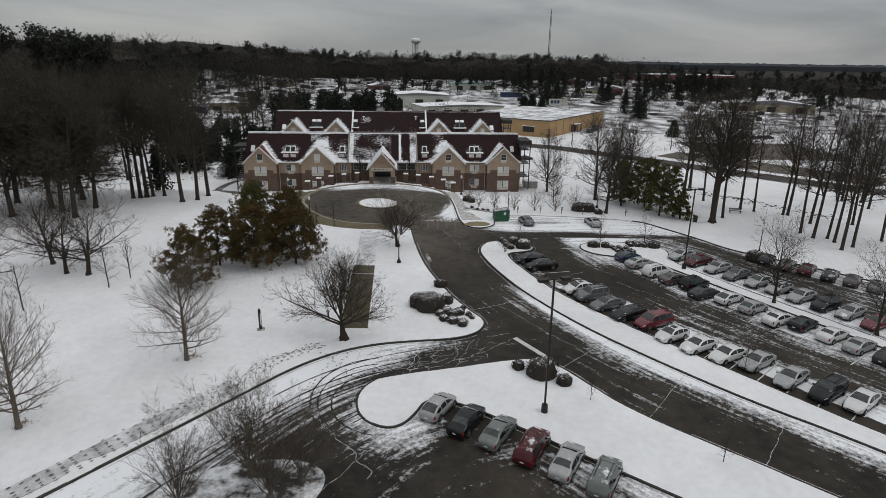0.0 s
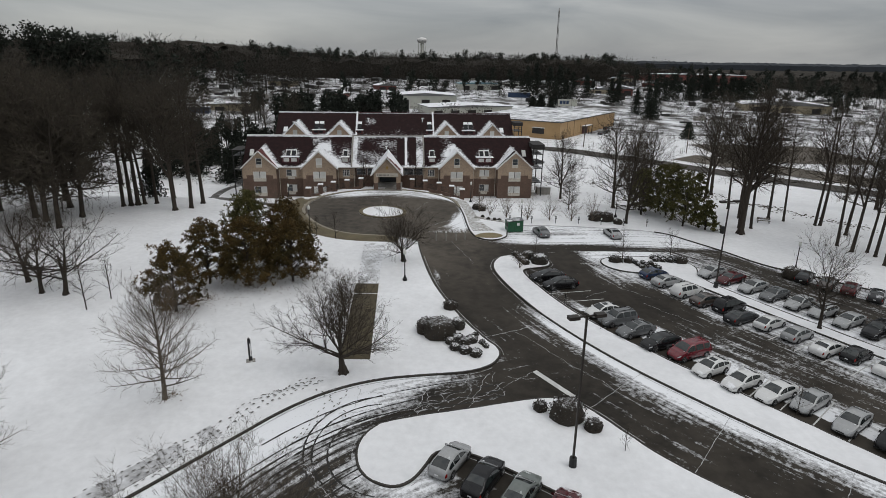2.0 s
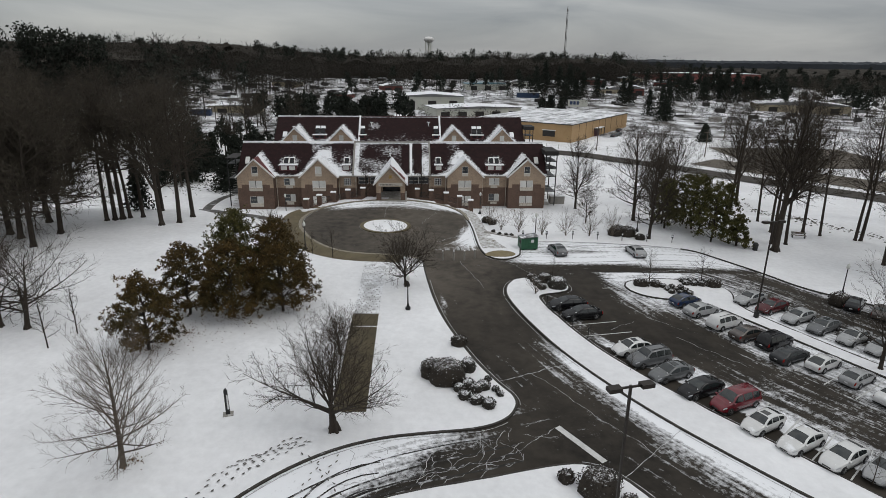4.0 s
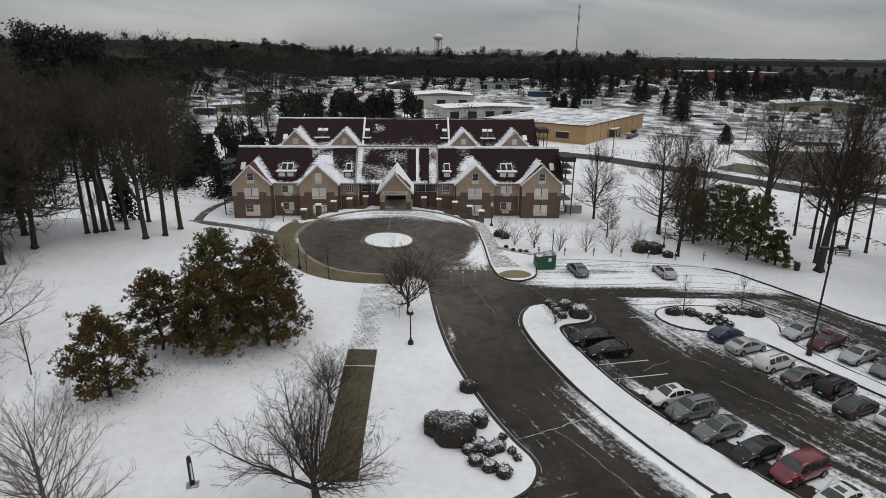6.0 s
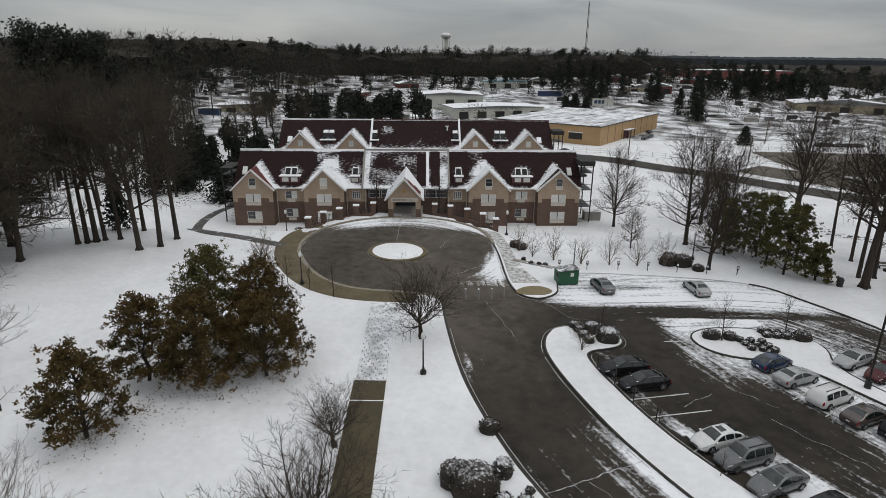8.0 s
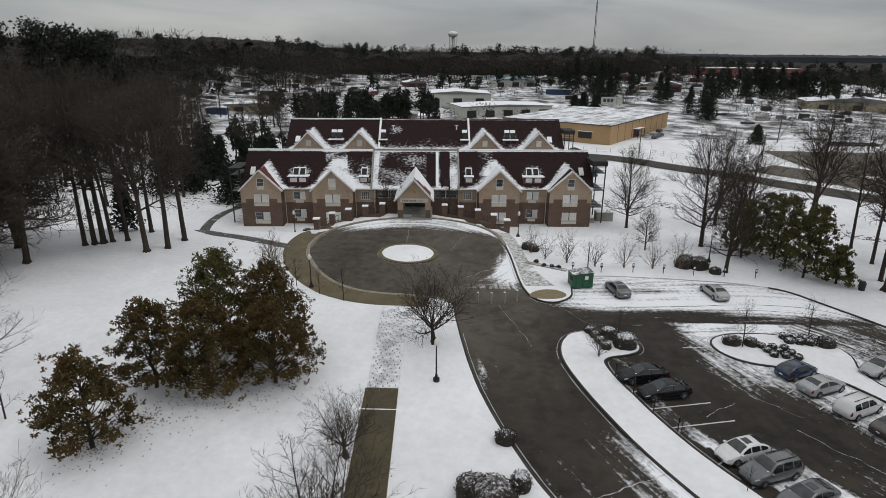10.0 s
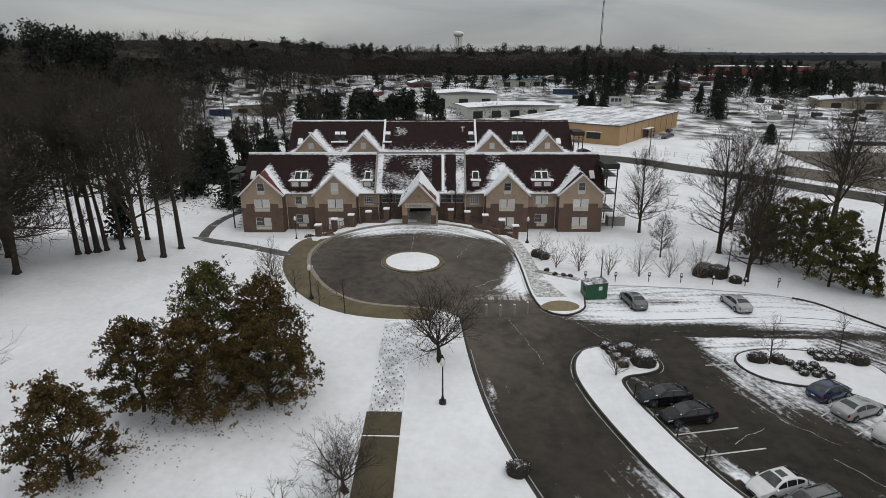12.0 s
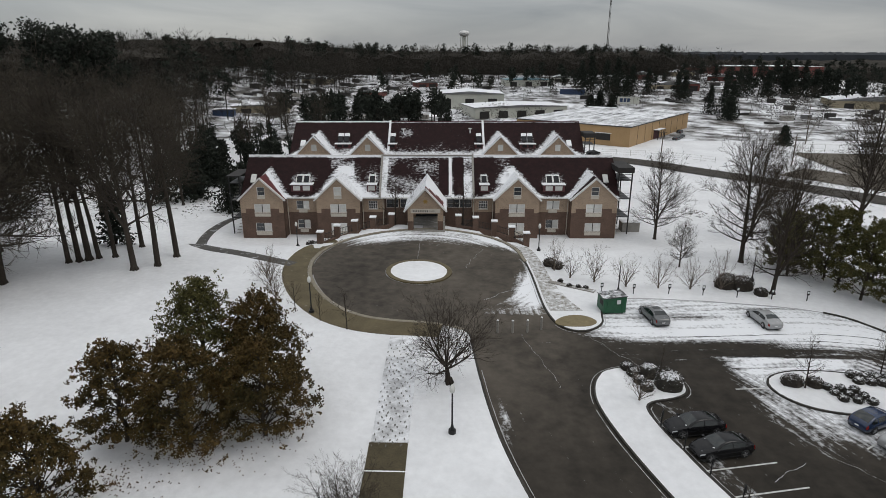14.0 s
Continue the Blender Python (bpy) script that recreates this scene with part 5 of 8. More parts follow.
# ---- cars ----
CAR_KINDS = {
    # length, width, belt, roof, hood, deck, windscreen base, roof front, roof rear, rear glass base
    "sedan": (4.75, 1.82, 0.95, 1.46, 0.90, 1.02, 1.12, 0.22, -1.0, -1.85),
    "coupe": (4.45, 1.76, 0.93, 1.40, 0.87, 1.0, 1.0, 0.15, -0.9, -1.75),
    "hatch": (4.30, 1.78, 0.95, 1.47, 0.90, 1.05, 1.05, 0.25, -1.05, -1.90),
    "suv": (4.75, 1.88, 1.05, 1.72, 1.02, 1.10, 1.05, 0.40, -1.85, -2.22),
    "minivan": (4.95, 1.94, 1.05, 1.74, 0.98, 1.10, 1.45, 0.65, -2.0, -2.38),
}
PAINTS = {"white": ((0.55, 0.55, 0.54), (0.66, 0.66, 0.65)), "silver": ((0.26, 0.265, 0.265), (0.36, 0.365, 0.365)), "grey": ((0.085, 0.088, 0.09), (0.13, 0.134, 0.137)),
          "charcoal": ((0.026, 0.027, 0.029), (0.048, 0.05, 0.052)), "black": ((0.006, 0.006, 0.007), (0.014, 0.014, 0.015)), "red": ((0.095, 0.006, 0.011), (0.15, 0.010, 0.018)),
          "maroon": ((0.05, 0.008, 0.010), (0.085, 0.015, 0.017)), "blue": ((0.010, 0.021, 0.052), (0.018, 0.034, 0.082)), "brown": ((0.055, 0.045, 0.040), (0.085, 0.07, 0.062)),
          "green_grey": ((0.10, 0.115, 0.105), (0.15, 0.165, 0.155))}
paint_mats = {}


def car_paint(colour, dust):
    key = (colour, dust)
    if key not in paint_mats:
        m = ramp_mat("car_paint_" + colour, *PAINTS[colour], 2.0, 0.16, 0.0, spec=0.42, snow=dust, snow_scale=0.9, gain=6.0)
        dark = colour in ("black", "charcoal", "maroon")
        m.node_tree.nodes["Principled BSDF"].inputs["Coat Weight"].default_value = 0.12 if dark else 0.45
        m.node_tree.nodes["Principled BSDF"].inputs["Specular IOR Level"].default_value = 0.26 if dark else 0.42
        paint_mats[key] = m
    return paint_mats[key]


def wheel_mesh():
    t, r = Shape(), Shape()
    prof = [(-0.10, 0.24), (-0.105, 0.31), (-0.07, 0.335), (0.07, 0.335), (0.105, 0.31), (0.10, 0.24)]
    t.rings([[(rad * math.cos(a * math.pi / 8), y, rad * math.sin(a * math.pi / 8)) for a in range(16)] for y, rad in prof], caps=True)
    for k in range(5):
        a = k * 2 * math.pi / 5
        c, s = math.cos(a), math.sin(a)
        r.prism([(c * 0.05 - s * 0.05, s * 0.05 + c * 0.05), (c * 0.05 + s * 0.05, s * 0.05 - c * 0.05), (c * 0.23 + s * 0.04, s * 0.23 - c * 0.04), (c * 0.23 - s * 0.04, s * 0.23 + c * 0.04)], -0.115, 0.115, axis="y")
    r.tube((0, -0.12, 0), (0, 0.12, 0), 0.08, 0.08, 8)
    return t.mesh("tyre", [TYRE], True), r.mesh("rim", [RIM])


TYRE_ME, RIM_ME = wheel_mesh()
car_made = {}


def car_line(kind):
    """The car's top line and its stations along the length, softened at the corners."""
    ln, wd, belt, roof, hood, deck, ws, rf, rr, rg = CAR_KINDS[kind]
    h = ln / 2
    px = [-h, -h + 0.05, -h + 0.22, rg - 0.02, rg + (rr - rg) * 0.55, rr, (rf + rr) / 2 + 0.15, rf, ws + (rf - ws) * 0.45, ws, ws + 0.4, h - 0.55, h - 0.16, h - 0.03, h]
    boot = deck if rg > -h + 0.35 else deck - 0.04
    pz = [0.66, boot - 0.10, boot, max(boot, deck) + 0.02, deck + (roof - deck) * 0.66, roof - 0.05, roof, roof - 0.05, belt + (roof - belt) * 0.56, hood + 0.07, hood + 0.03, hood - 0.09, hood - 0.20, hood - 0.34, 0.50]
    px, pz = [a for k, a in enumerate(px) if k == 0 or a > max(px[:k]) - 1e-6], [b for k, b in enumerate(pz) if k == 0 or px[k] > max(px[:k]) - 1e-6]
    fine = np.linspace(-h, h, 400)
    z = np.interp(fine, px, pz)
    ker = np.hanning(17)
    z = np.convolve(np.pad(z, 8, mode="edge"), ker / ker.sum(), mode="valid")
    keys = [-h, -h + 0.04, -h + 0.12, -h + 0.28, -h + 0.55]
    keys += [rg + (rr - rg) * f for f in (0.0, 0.3, 0.6, 1.0) if rg + (rr - rg) * f > -h + 0.6]
    keys += [rr + (rf - rr) * f for f in (0.25, 0.5, 0.75)] + [rf + (ws - rf) * f for f in (0.0, 0.3, 0.6, 0.9)]
    keys += [ws + 0.12, ws + 0.35, (ws + h) / 2 + 0.1, h - 0.65, h - 0.42, h - 0.24, h - 0.12, h - 0.04, h]
    return sorted(keys), (lambda x: float(np.interp(x, fine, z)))


def build_car(kind, colour, dust, label, m):
    ln, wd, belt, roof, hood, deck, ws, rf, rr, rg = CAR_KINDS[kind]
    h, w = ln / 2, wd / 2
    car = thing("car", label, "car", m, group="parked cars")
    paint = car_paint(colour, dust)
    xs, top = car_line(kind)

    def plan(x):
        f = max(0.0, (x - h * 0.45) / (h * 0.55))
        b = max(0.0, (-x - h * 0.55) / (h * 0.45))
        return w * (1 - 0.30 * f ** 2.6 - 0.17 * b ** 3)

    def section(x, out=0.0):
        """Half a cross section from the sill to the middle of the top."""
        W, zt = plan(x) + out, top(x) + out
        e = max(0.0, (abs(x) - h + 0.5) / 0.5)
        lo = 0.20 + 0.16 * e * e
        zs = min(belt, zt - 0.05)
        zs = max(zs, lo + 0.2)
        zc = max(zt - 0.05, zs + 0.002)
        def wide(z):
            return W * (0.95 - 0.27 * max(0.0, (z - belt) / (roof - belt)) ** 1.15)
        g1, g2 = zs + (zc - zs) * 0.33, zs + (zc - zs) * 0.68
        return [(W * 0.86, lo), (W * 0.985, lo + 0.10), (W, lo + (zs - lo) * 0.55), (W * 0.99, zs - 0.09), (W * 0.95, zs), (wide(g1), g1), (wide(g2), g2), (wide(zc), zc),
                (wide(zc) * 0.84, zt - 0.008), (wide(zc) * 0.45, zt + 0.012), (0.0, zt + 0.02)]

    def full(x, out=0.0):
        a = section(x, out)
        return [(x, -y, z) for y, z in a] + [(x, y, z) for y, z in a[-2::-1]]
    s = Shape().rings([full(x)[::-1] for x in xs])
    part("body", s, paint, car, smooth=True)

    def skin_patch(name, x0, x1, i0, i1, mat, sides=(1,), n=4, out=0.012, label=""):
        """A panel lying just proud of the body, between two stations and two points of the section."""
        for sg in sides:
            g = Shape()
            rows = [[(x, sg * y, z) for y, z in section(x, out)[i0:i1 + 1]] for x in np.linspace(x0, x1, n + 1).tolist()]
            g.rings([r if sg > 0 else r[::-1] for r in rows], closed=False, caps=False)
            part(name, g, mat, car, label, smooth=True)

    # glass follows the body's own stations
    def pane(name, x0, x1, frac=0.84):
        at = [x for x in xs if x0 - 0.01 <= x <= x1 + 0.01]
        g, rows = Shape(), []
        for x in at:
            sec = section(x, 0.010)
            q = [(sec[8][0] * frac / 0.84, sec[8][1] - 0.01), sec[9], sec[10]]
            rows.append([(x, -y, z) for y, z in q] + [(x, y, z) for y, z in q[-2::-1]])
        g.rings([r[::-1] for r in rows], closed=False, caps=False)
        part(name, g, CAR_GLASS, car, smooth=True)
    pane("windshield", rf + (ws - rf) * 0.0, rf + (ws - rf) * 0.9)
    if rg > -h + 0.5:
        pane("rear_window", rg + (rr - rg) * 0.3 - 0.02, rr)
    else:
        pane("rear_window", -h + 0.2, rr)
    cuts = (0.10, 0.32, 0.35, 0.62, 0.65, 0.93) if kind in ("suv", "minivan", "hatch") else (0.14, 0.50, 0.53, 0.93)
    for sg in (-1, 1):
        for f0, f1 in zip(cuts[::2], cuts[1::2]):
            up, dn = [], []
            for k in range(5):
                x = rg + (ws - rg) * (f0 + (f1 - f0) * k / 4)
                zt = top(x) - 0.11
                W = plan(x)
                zl = belt + 0.03
                if zt < zl + 0.02:
                    zt = zl + 0.02
                def wide(z):
                    return W * (0.95 - 0.27 * max(0.0, (z - belt) / (roof - belt)) ** 1.15) + 0.014
                up.append((x, sg * wide(zt), zt))
                dn.append((x, sg * wide(zl), zl))
            g = Shape()
            for k in range(4):
                q = [dn[k], dn[k + 1], up[k + 1], up[k]]
                g.poly(q if sg < 0 else q[::-1])
            part("side_window", g, CAR_GLASS, car)
    for x in (h - 0.92, -h + 0.95):
        for sg in (-1, 1):
            ww = plan(x)
            part("wheel_arch", Shape().tube((x, sg * (ww - 0.06), 0.36), (x, sg * (ww + 0.004), 0.36), 0.39, 0.37, 16), TYRE, car)
            wl_ = part("wheel", TYRE_ME, TYRE, car, at=pose(x, sg * (ww - 0.075), 0.335))
            part("rim", RIM_ME, RIM, wl_)
    skin_patch("headlight", h - 0.46, h - 0.10, 3, 5, HEAD_GLASS, (-1, 1), 4)
    skin_patch("tail_light", -h + 0.015, -h + 0.20, 2, 4, TAIL_RED, (-1, 1), 3)
    for sg in (-1, 1):
        part("mirror", Shape().prism([(ws - 0.26, belt - 0.03), (ws - 0.10, belt - 0.05), (ws - 0.06, belt + 0.05), (ws - 0.22, belt + 0.11)], sg * (w + 0.04) - 0.10, sg * (w + 0.04) + 0.08, axis="y"), paint, car)
        part("sill", Shape().box(-h + 1.4, h - 1.4, sg * (w - 0.03) - 0.035, sg * (w - 0.03) + 0.035, 0.19, 0.27), BLACK_METAL, car)
    # Low black slab, added to deepen the shade beneath the car.
    part("underbody", Shape().box(-h + 0.25, h - 0.25, -w + 0.10, w - 0.10, 0.13, 0.24), TYRE, car)
    part("grille", Shape().box(h - 0.10, h + 0.006, -w * 0.36, w * 0.36, 0.40, 0.52), BLACK_METAL, car)
    part("plate", Shape().box(-h - 0.012, -h + 0.03, -0.16, 0.16, 0.56, 0.67), WHITE_MARK, car)
    # snow lodged along the foot of the windscreen and the back of the boot
    if dust > 0.15:
        rows = []
        for v in (-0.8, -0.4, 0, 0.4, 0.8):
            x = ws + 0.10 - 0.22 * v * v
            z = top(x) + 0.03
            rows.append([(x - 0.04, v * w * 0.86, z + 0.005), (x + 0.03 + 0.03 * math.sin(9 * v), v * w * 0.86, z - 0.022)])
        part("cowl_snow", Shape().rings(rows[::-1], closed=False, caps=False), SNOW_CAP, car, "snow lying at the foot of the windscreen")
    if kind == "suv":
        for sg in (-1, 1):
            part("roof_rail", Shape().box(rr + 0.15, rf - 0.15, sg * w * 0.50 - 0.02, sg * w * 0.50 + 0.02, roof + 0.0, roof + 0.05), BLACK_METAL, car)
    elif colour in ("charcoal", "grey") or (kind == "hatch" and colour == "white"):
        part("sunroof", Shape().box(rf - 0.75, rf - 0.18, -w * 0.38, w * 0.38, roof - 0.03, roof + 0.014), CAR_GLASS, car)
    return car


WORDS = {"sedan": "saloon car", "coupe": "coupe", "hatch": "hatchback", "suv": "sport utility car", "minivan": "minivan"}


def put_car(kind, colour, x, y, ang, dust=0.2):
    z = site(x, y)
    c, s = math.cos(radians(ang)), math.sin(radians(ang))
    px = math.degrees(math.atan((site(x + c, y + s) - site(x - c, y - s)) / 2))
    m = pose(x, y, z + 0.0) @ pose(0, 0, 0, 0, 0, ang) @ pose(0, 0, 0, 0, -px, 0)
    key = (kind, colour, dust)
    state = "lightly dusted with snow" if dust < 0.5 else "with snow on its roof"
    if key in car_made:
        return copy_thing(car_made[key], m)
    car_made[key] = build_car(kind, colour, dust, f"{colour.replace('_', ' ')} {WORDS[kind]} {state}, parked", m)
    car_made[key].scale = (0.94, 0.94, 0.94)
    return car_made[key]


def row(cars, start, step, ang, jitter=0.25, turn=0.0, nudge=()):
    r = random.Random(len(cars))
    for i, c in enumerate(cars):
        if c:
            nx, ny = nudge[i] if i < len(nudge) else (0, 0)
            put_car(c[0], c[1], start[0] + step[0] * i + nx + r.uniform(-jitter, jitter) * 0.6, start[1] + step[1] * i + ny + r.uniform(-jitter, jitter) * 0.6, ang + turn * i + r.uniform(-2, 2), c[2] if len(c) > 2 else 0.2)


row([("sedan", "black", 0.18), ("sedan", "black", 0.18)], (21.5, -55.3), (1.1, -2.4), -169, 0.1)
row([("hatch", "white"), ("suv", "grey"), ("sedan", "grey"), ("sedan", "black"), ("minivan", "red"), ("hatch", "white", 0.3), ("sedan", "white", 0.4), ("sedan", "white"), ("sedan", "silver"),
     ("sedan", "silver"), ("suv", "black"), ("sedan", "white")], (26.0, -64.1), (1.64, -2.28), -163, 0.2, 1.4,
    ((-0.5, -1.1), (-1.0, -0.6), (-1.6, -1.0), (-1.7, -1.2), (-1.1, -0.8), (-2.2, -1.4), (-1.8, -1.5), (-1.4, -1.1), (-0.7, -0.2), (-0.7, -0.8), (-0.3, -0.6)))
row([("hatch", "blue"), ("sedan", "silver"), ("suv", "white"), ("sedan", "brown"), ("suv", "black"), ("sedan", "charcoal"), ("coupe", "white"), ("hatch", "silver"), ("sedan", "white", 0.4),
     ("hatch", "black"), ("sedan", "white"), ("sedan", "silver"), ("sedan", "charcoal")], (36.4, -54.2), (1.36, -2.30), 21, 0.2, 0.5,
    ((-0.4, 0), (-1.1, 0), (-1.1, -0.7), (-1.2, -1.0), (-0.7, -0.3), (-2.2, -0.7), (-1.0, 0), (-1.0, -0.3), (-1.1, -0.9), (-0.3, 0.2)))
row([("sedan", "silver"), ("sedan", "maroon"), ("sedan", "silver"), ("sedan", "grey"), ("sedan", "silver"), ("hatch", "silver"), ("sedan", "silver"), ("suv", "black"), ("sedan", "silver", 0.4), ("sedan", "red")],
    (44.2, -53.4), (1.47, -2.33), -156)
row([("sedan", "black"), ("sedan", "brown"), ("sedan", "maroon"), ("sedan", "charcoal", 0.4), ("sedan", "brown"), ("sedan", "grey")], (56.2, -54.9), (1.82, -1.90), 43)
row([("hatch", "silver", 0.3), ("sedan", "black", 0.18), ("sedan", "green_grey", 0.3), ("suv", "maroon", 0.4), ("sedan", "silver", 0.3), ("suv", "green_grey", 0.4)], (6.5, -89.3), (2.26, -1.68), 56, 0.15)
put_car("sedan", "grey", 24.9, -36.2, 97, 0.3)
put_car("sedan", "silver", 36.4, -36.5, 94, 0.3)


# ---- lamps, signs and bins ----
def area_light(x, y, height, turn, heads=2):
    z = site(x, y)
    t = thing("car_park_lamp", "tall dark bronze pole lamp on a black foot", "lamp", pose(x, y, z + 0.1, 0, 0, turn), group="car park lamps")
    part("base", Shape().tube((0, 0, -0.2), (0, 0, 0.75), 0.30, 0.26, 10), BLACK_METAL, t)
    part("pole", Shape().box(-0.065, 0.065, -0.065, 0.065, 0.75, height), BRONZE, t)
    for k in range(heads):
        sg = 1 if k == 0 else -1
        a = part("arm", Shape().box(min(0, sg * 0.9), max(0, sg * 0.9), -0.05, 0.05, height - 0.15, height - 0.05), BRONZE, t)
        part("lamp_head", Shape().prism([(sg * 0.6, -0.24), (sg * 1.35, -0.24), (sg * 1.35, 0.24), (sg * 0.6, 0.24)][::sg], height - 0.22, height + 0.02), BRONZE, t)
    return t


area_light(15.4, -89.6, 12.0, 12)
area_light(42.6, -57.6, 11.3, 10)


def post_lamp(x, y, h=4.1):
    t = thing("post_lamp", "black post lamp with a pale acorn globe", "lamp", pose(x, y, land(x, y) + 0.12), group="acorn post lamps")
    part("foot", Shape().tube((0, 0, -0.2), (0, 0, 0.3), 0.3, 0.28, 10).tube((0, 0, 0.3), (0, 0, 0.7), 0.17, 0.09, 8), BLACK_METAL, t)
    part("post", Shape().tube((0, 0, 0.7), (0, 0, h - 0.7), 0.075, 0.055, 8), BLACK_METAL, t)
    prof = [(h - 0.7, 0.10), (h - 0.6, 0.19), (h - 0.35, 0.21), (h - 0.12, 0.13), (h, 0.03)]
    part("globe", Shape().rings([[(r * math.cos(a * math.pi / 5), r * math.sin(a * math.pi / 5), z) for a in range(10)] for z, r in prof]), LAMP_GLASS, t, smooth=True)
    return t


lamp0 = post_lamp(3.3, -56.3)
for x, y in ((-11.2, -36.9), (-20.2, -6.0), (16.1, -13.8), (23.0, -29.5), (41.0, -24.8), (57.2, -51.4)):
    copy_thing(lamp0, pose(x, y, land(x, y) + 0.12))


def stall_sign(x, y):
    t = thing("stall_sign", "small dark parking sign on a short post", "sign", pose(x, y, land(x, y) + 0.1), group="stall signs")
    part("post", Shape().box(-0.04, 0.04, -0.04, 0.04, -0.2, 1.15), BLACK_METAL, t)
    part("plate", Shape().box(-0.16, 0.16, -0.06, -0.04, 0.75, 1.3), BLACK_METAL, t)
    part("marking", Shape().box(-0.11, 0.11, -0.068, -0.062, 0.95, 1.2), WHITE_MARK, t)
    return t


sign0 = stall_sign(21.0, -29.7)
for x, y in ((24.7, -29.8), (28.9, -29.6), (32.8, -29.8), (36.6, -30.2), (40.4, -30.6), (44.3, -30.9), (19.3, -54.7), (20.1, -57.3), (20.9, -59.9), (21.9, -62.4)):
    copy_thing(sign0, pose(x, y, land(x, y) + 0.1, 0, 0, 80 if x < 22 and y < -40 else 0))


def bollard(x, y):
    t = thing("bollard", "pale grey round bollard standing on the drive", "bollard", pose(x, y, site(x, y)), group="bollards on the drive")
    part("post", Shape().tube((0, 0, 0), (0, 0, 1.3), 0.12, 0.12, 8), CONCRETE, t)
    part("cap", Shape().tube((0, 0, 1.3), (0, 0, 1.38), 0.13, 0.07, 8), SNOW_CAP, t)
    return t


b0_ = bollard(8.0, -40.2)
for x, y in ((9.5, -40.2), (11.0, -40.0), (12.5, -39.3)):
    copy_thing(b0_, pose(x, y, site(x, y)))


def dumpster():
    x, y = 20.9, -34.3
    t = thing("waste_container", "dark green steel waste container with a snowy sloped lid", "container", pose(x, y, site(x, y), 0, 0, 6))
    part("body", Shape().prism([(-1.25, 0.12), (1.25, 0.12), (1.25, 1.95), (-1.25, 1.75)], -0.95, 0.95, axis="y"), DUMP_GREEN, t)
    part("lid", Shape().prism([(-1.32, 1.76), (1.32, 1.96), (1.32, 2.05), (-1.32, 1.86)], -1.0, 1.0, axis="y"), ramp_mat("dark_lid", (0.03, 0.03, 0.03), (0.07, 0.07, 0.07), 2, 0.6, 0.1, snow=0.5), t)
    for k in (-0.8, 0.0, 0.8):
        part("rib", Shape().box(k - 0.05, k + 0.05, -1.0, -0.953, 0.2, 1.75), DUMP_GREEN, t)
    part("hatch", Shape().box(-1.29, -1.253, -0.7, 0.1, 0.95, 1.5), DARK_IN, t)
    part("notice", Shape().box(0.2, 0.62, -0.985, -0.956, 1.15, 1.6), WHITE_MARK, t, "white notice")
    for k in (-0.9, 0.9):
        part("skid", Shape().box(k - 0.1, k + 0.1, -0.9, 0.9, 0.0, 0.12), BLACK_METAL, t)


dumpster()


def litter_bin(x, y):
    t = thing("litter_bin", "black round litter bin on the snow", "bin", pose(x, y, land(x, y) + 0.1))
    part("drum", Shape().tube((0, 0, 0), (0, 0, 0.95), 0.36, 0.40, 12), BLACK_METAL, t)
    part("hood", Shape().tube((0, 0, 0.95), (0, 0, 1.2), 0.42, 0.25, 12), BLACK_METAL, t)


litter_bin(55.7, -34.4)


def bench(x, y, a):
    t = thing("bench", "plain wooden bench standing in the snow", "bench", pose(x, y, land(x, y) + 0.12, 0, 0, a))
    for k in range(3):
        part("seat_slat", Shape().box(-1.1, 1.1, -0.25 + 0.17 * k, -0.1 + 0.17 * k, 0.42, 0.47), BARK_PALE, t)
    for k in range(2):
        part("back_slat", Shape().box(-1.1, 1.1, 0.27, 0.31, 0.6 + 0.17 * k, 0.74 + 0.17 * k), BARK_PALE, t)
    for sx in (-0.9, 0.9):
        part("leg", Shape().box(sx - 0.04, sx + 0.04, -0.25, 0.31, -0.05, 0.42).box(sx - 0.04, sx + 0.04, 0.26, 0.31, 0.42, 0.92), BLACK_METAL, t)


bench(66.8, -27.8, -20)


def banner_post(x, y):
    t = thing("banner_post", "narrow dark post with a white panel on a square footing", "sign", pose(x, y, land(x, y) + 0.12, 0, 0, 15))
    part("footing", Shape().box(-0.40, 0.40, -0.32, 0.32, -0.15, 0.06), CONCRETE, t)
    part("post", Shape().prism([(-0.16, 0.0), (0.16, 0.0), (0.12, 2.1), (0.0, 2.35), (-0.16, 2.2)], -0.09, 0.09, axis="y"), BLACK_METAL, t)
    part("panel", Shape().box(0.0, 0.11, -0.11, -0.092, 0.5, 1.8), WHITE_MARK, t, "white panel")


banner_post(-10.9, -75.3)
for i in range(4):
    x, y = 16.4 + 0.95 * i, -27.2 - 0.55 * i
    part("tread", Shape().box(-1.2, 1.2, -0.35, 0.35, -0.3, 0.16), CONCRETE, thing("garden_step", "low dark stone step showing through snow", "step", pose(x, y, land(x, y) + 0.1, 0, 0, -32), group="garden steps"))


def utility_pole(x, y, h):
    t = thing("utility_pole", "weathered wooden utility pole by the lane", "pole", pose(x, y, land(x, y)), group="utility poles")
    part("pole", Shape().tube((0, 0, -0.3), (0, 0, h), 0.17, 0.12, 8), BARK_PALE, t)
    part("crossarm", Shape().box(-1.1, 1.1, -0.06, 0.06, h - 0.8, h - 0.65), BARK_PALE, t)


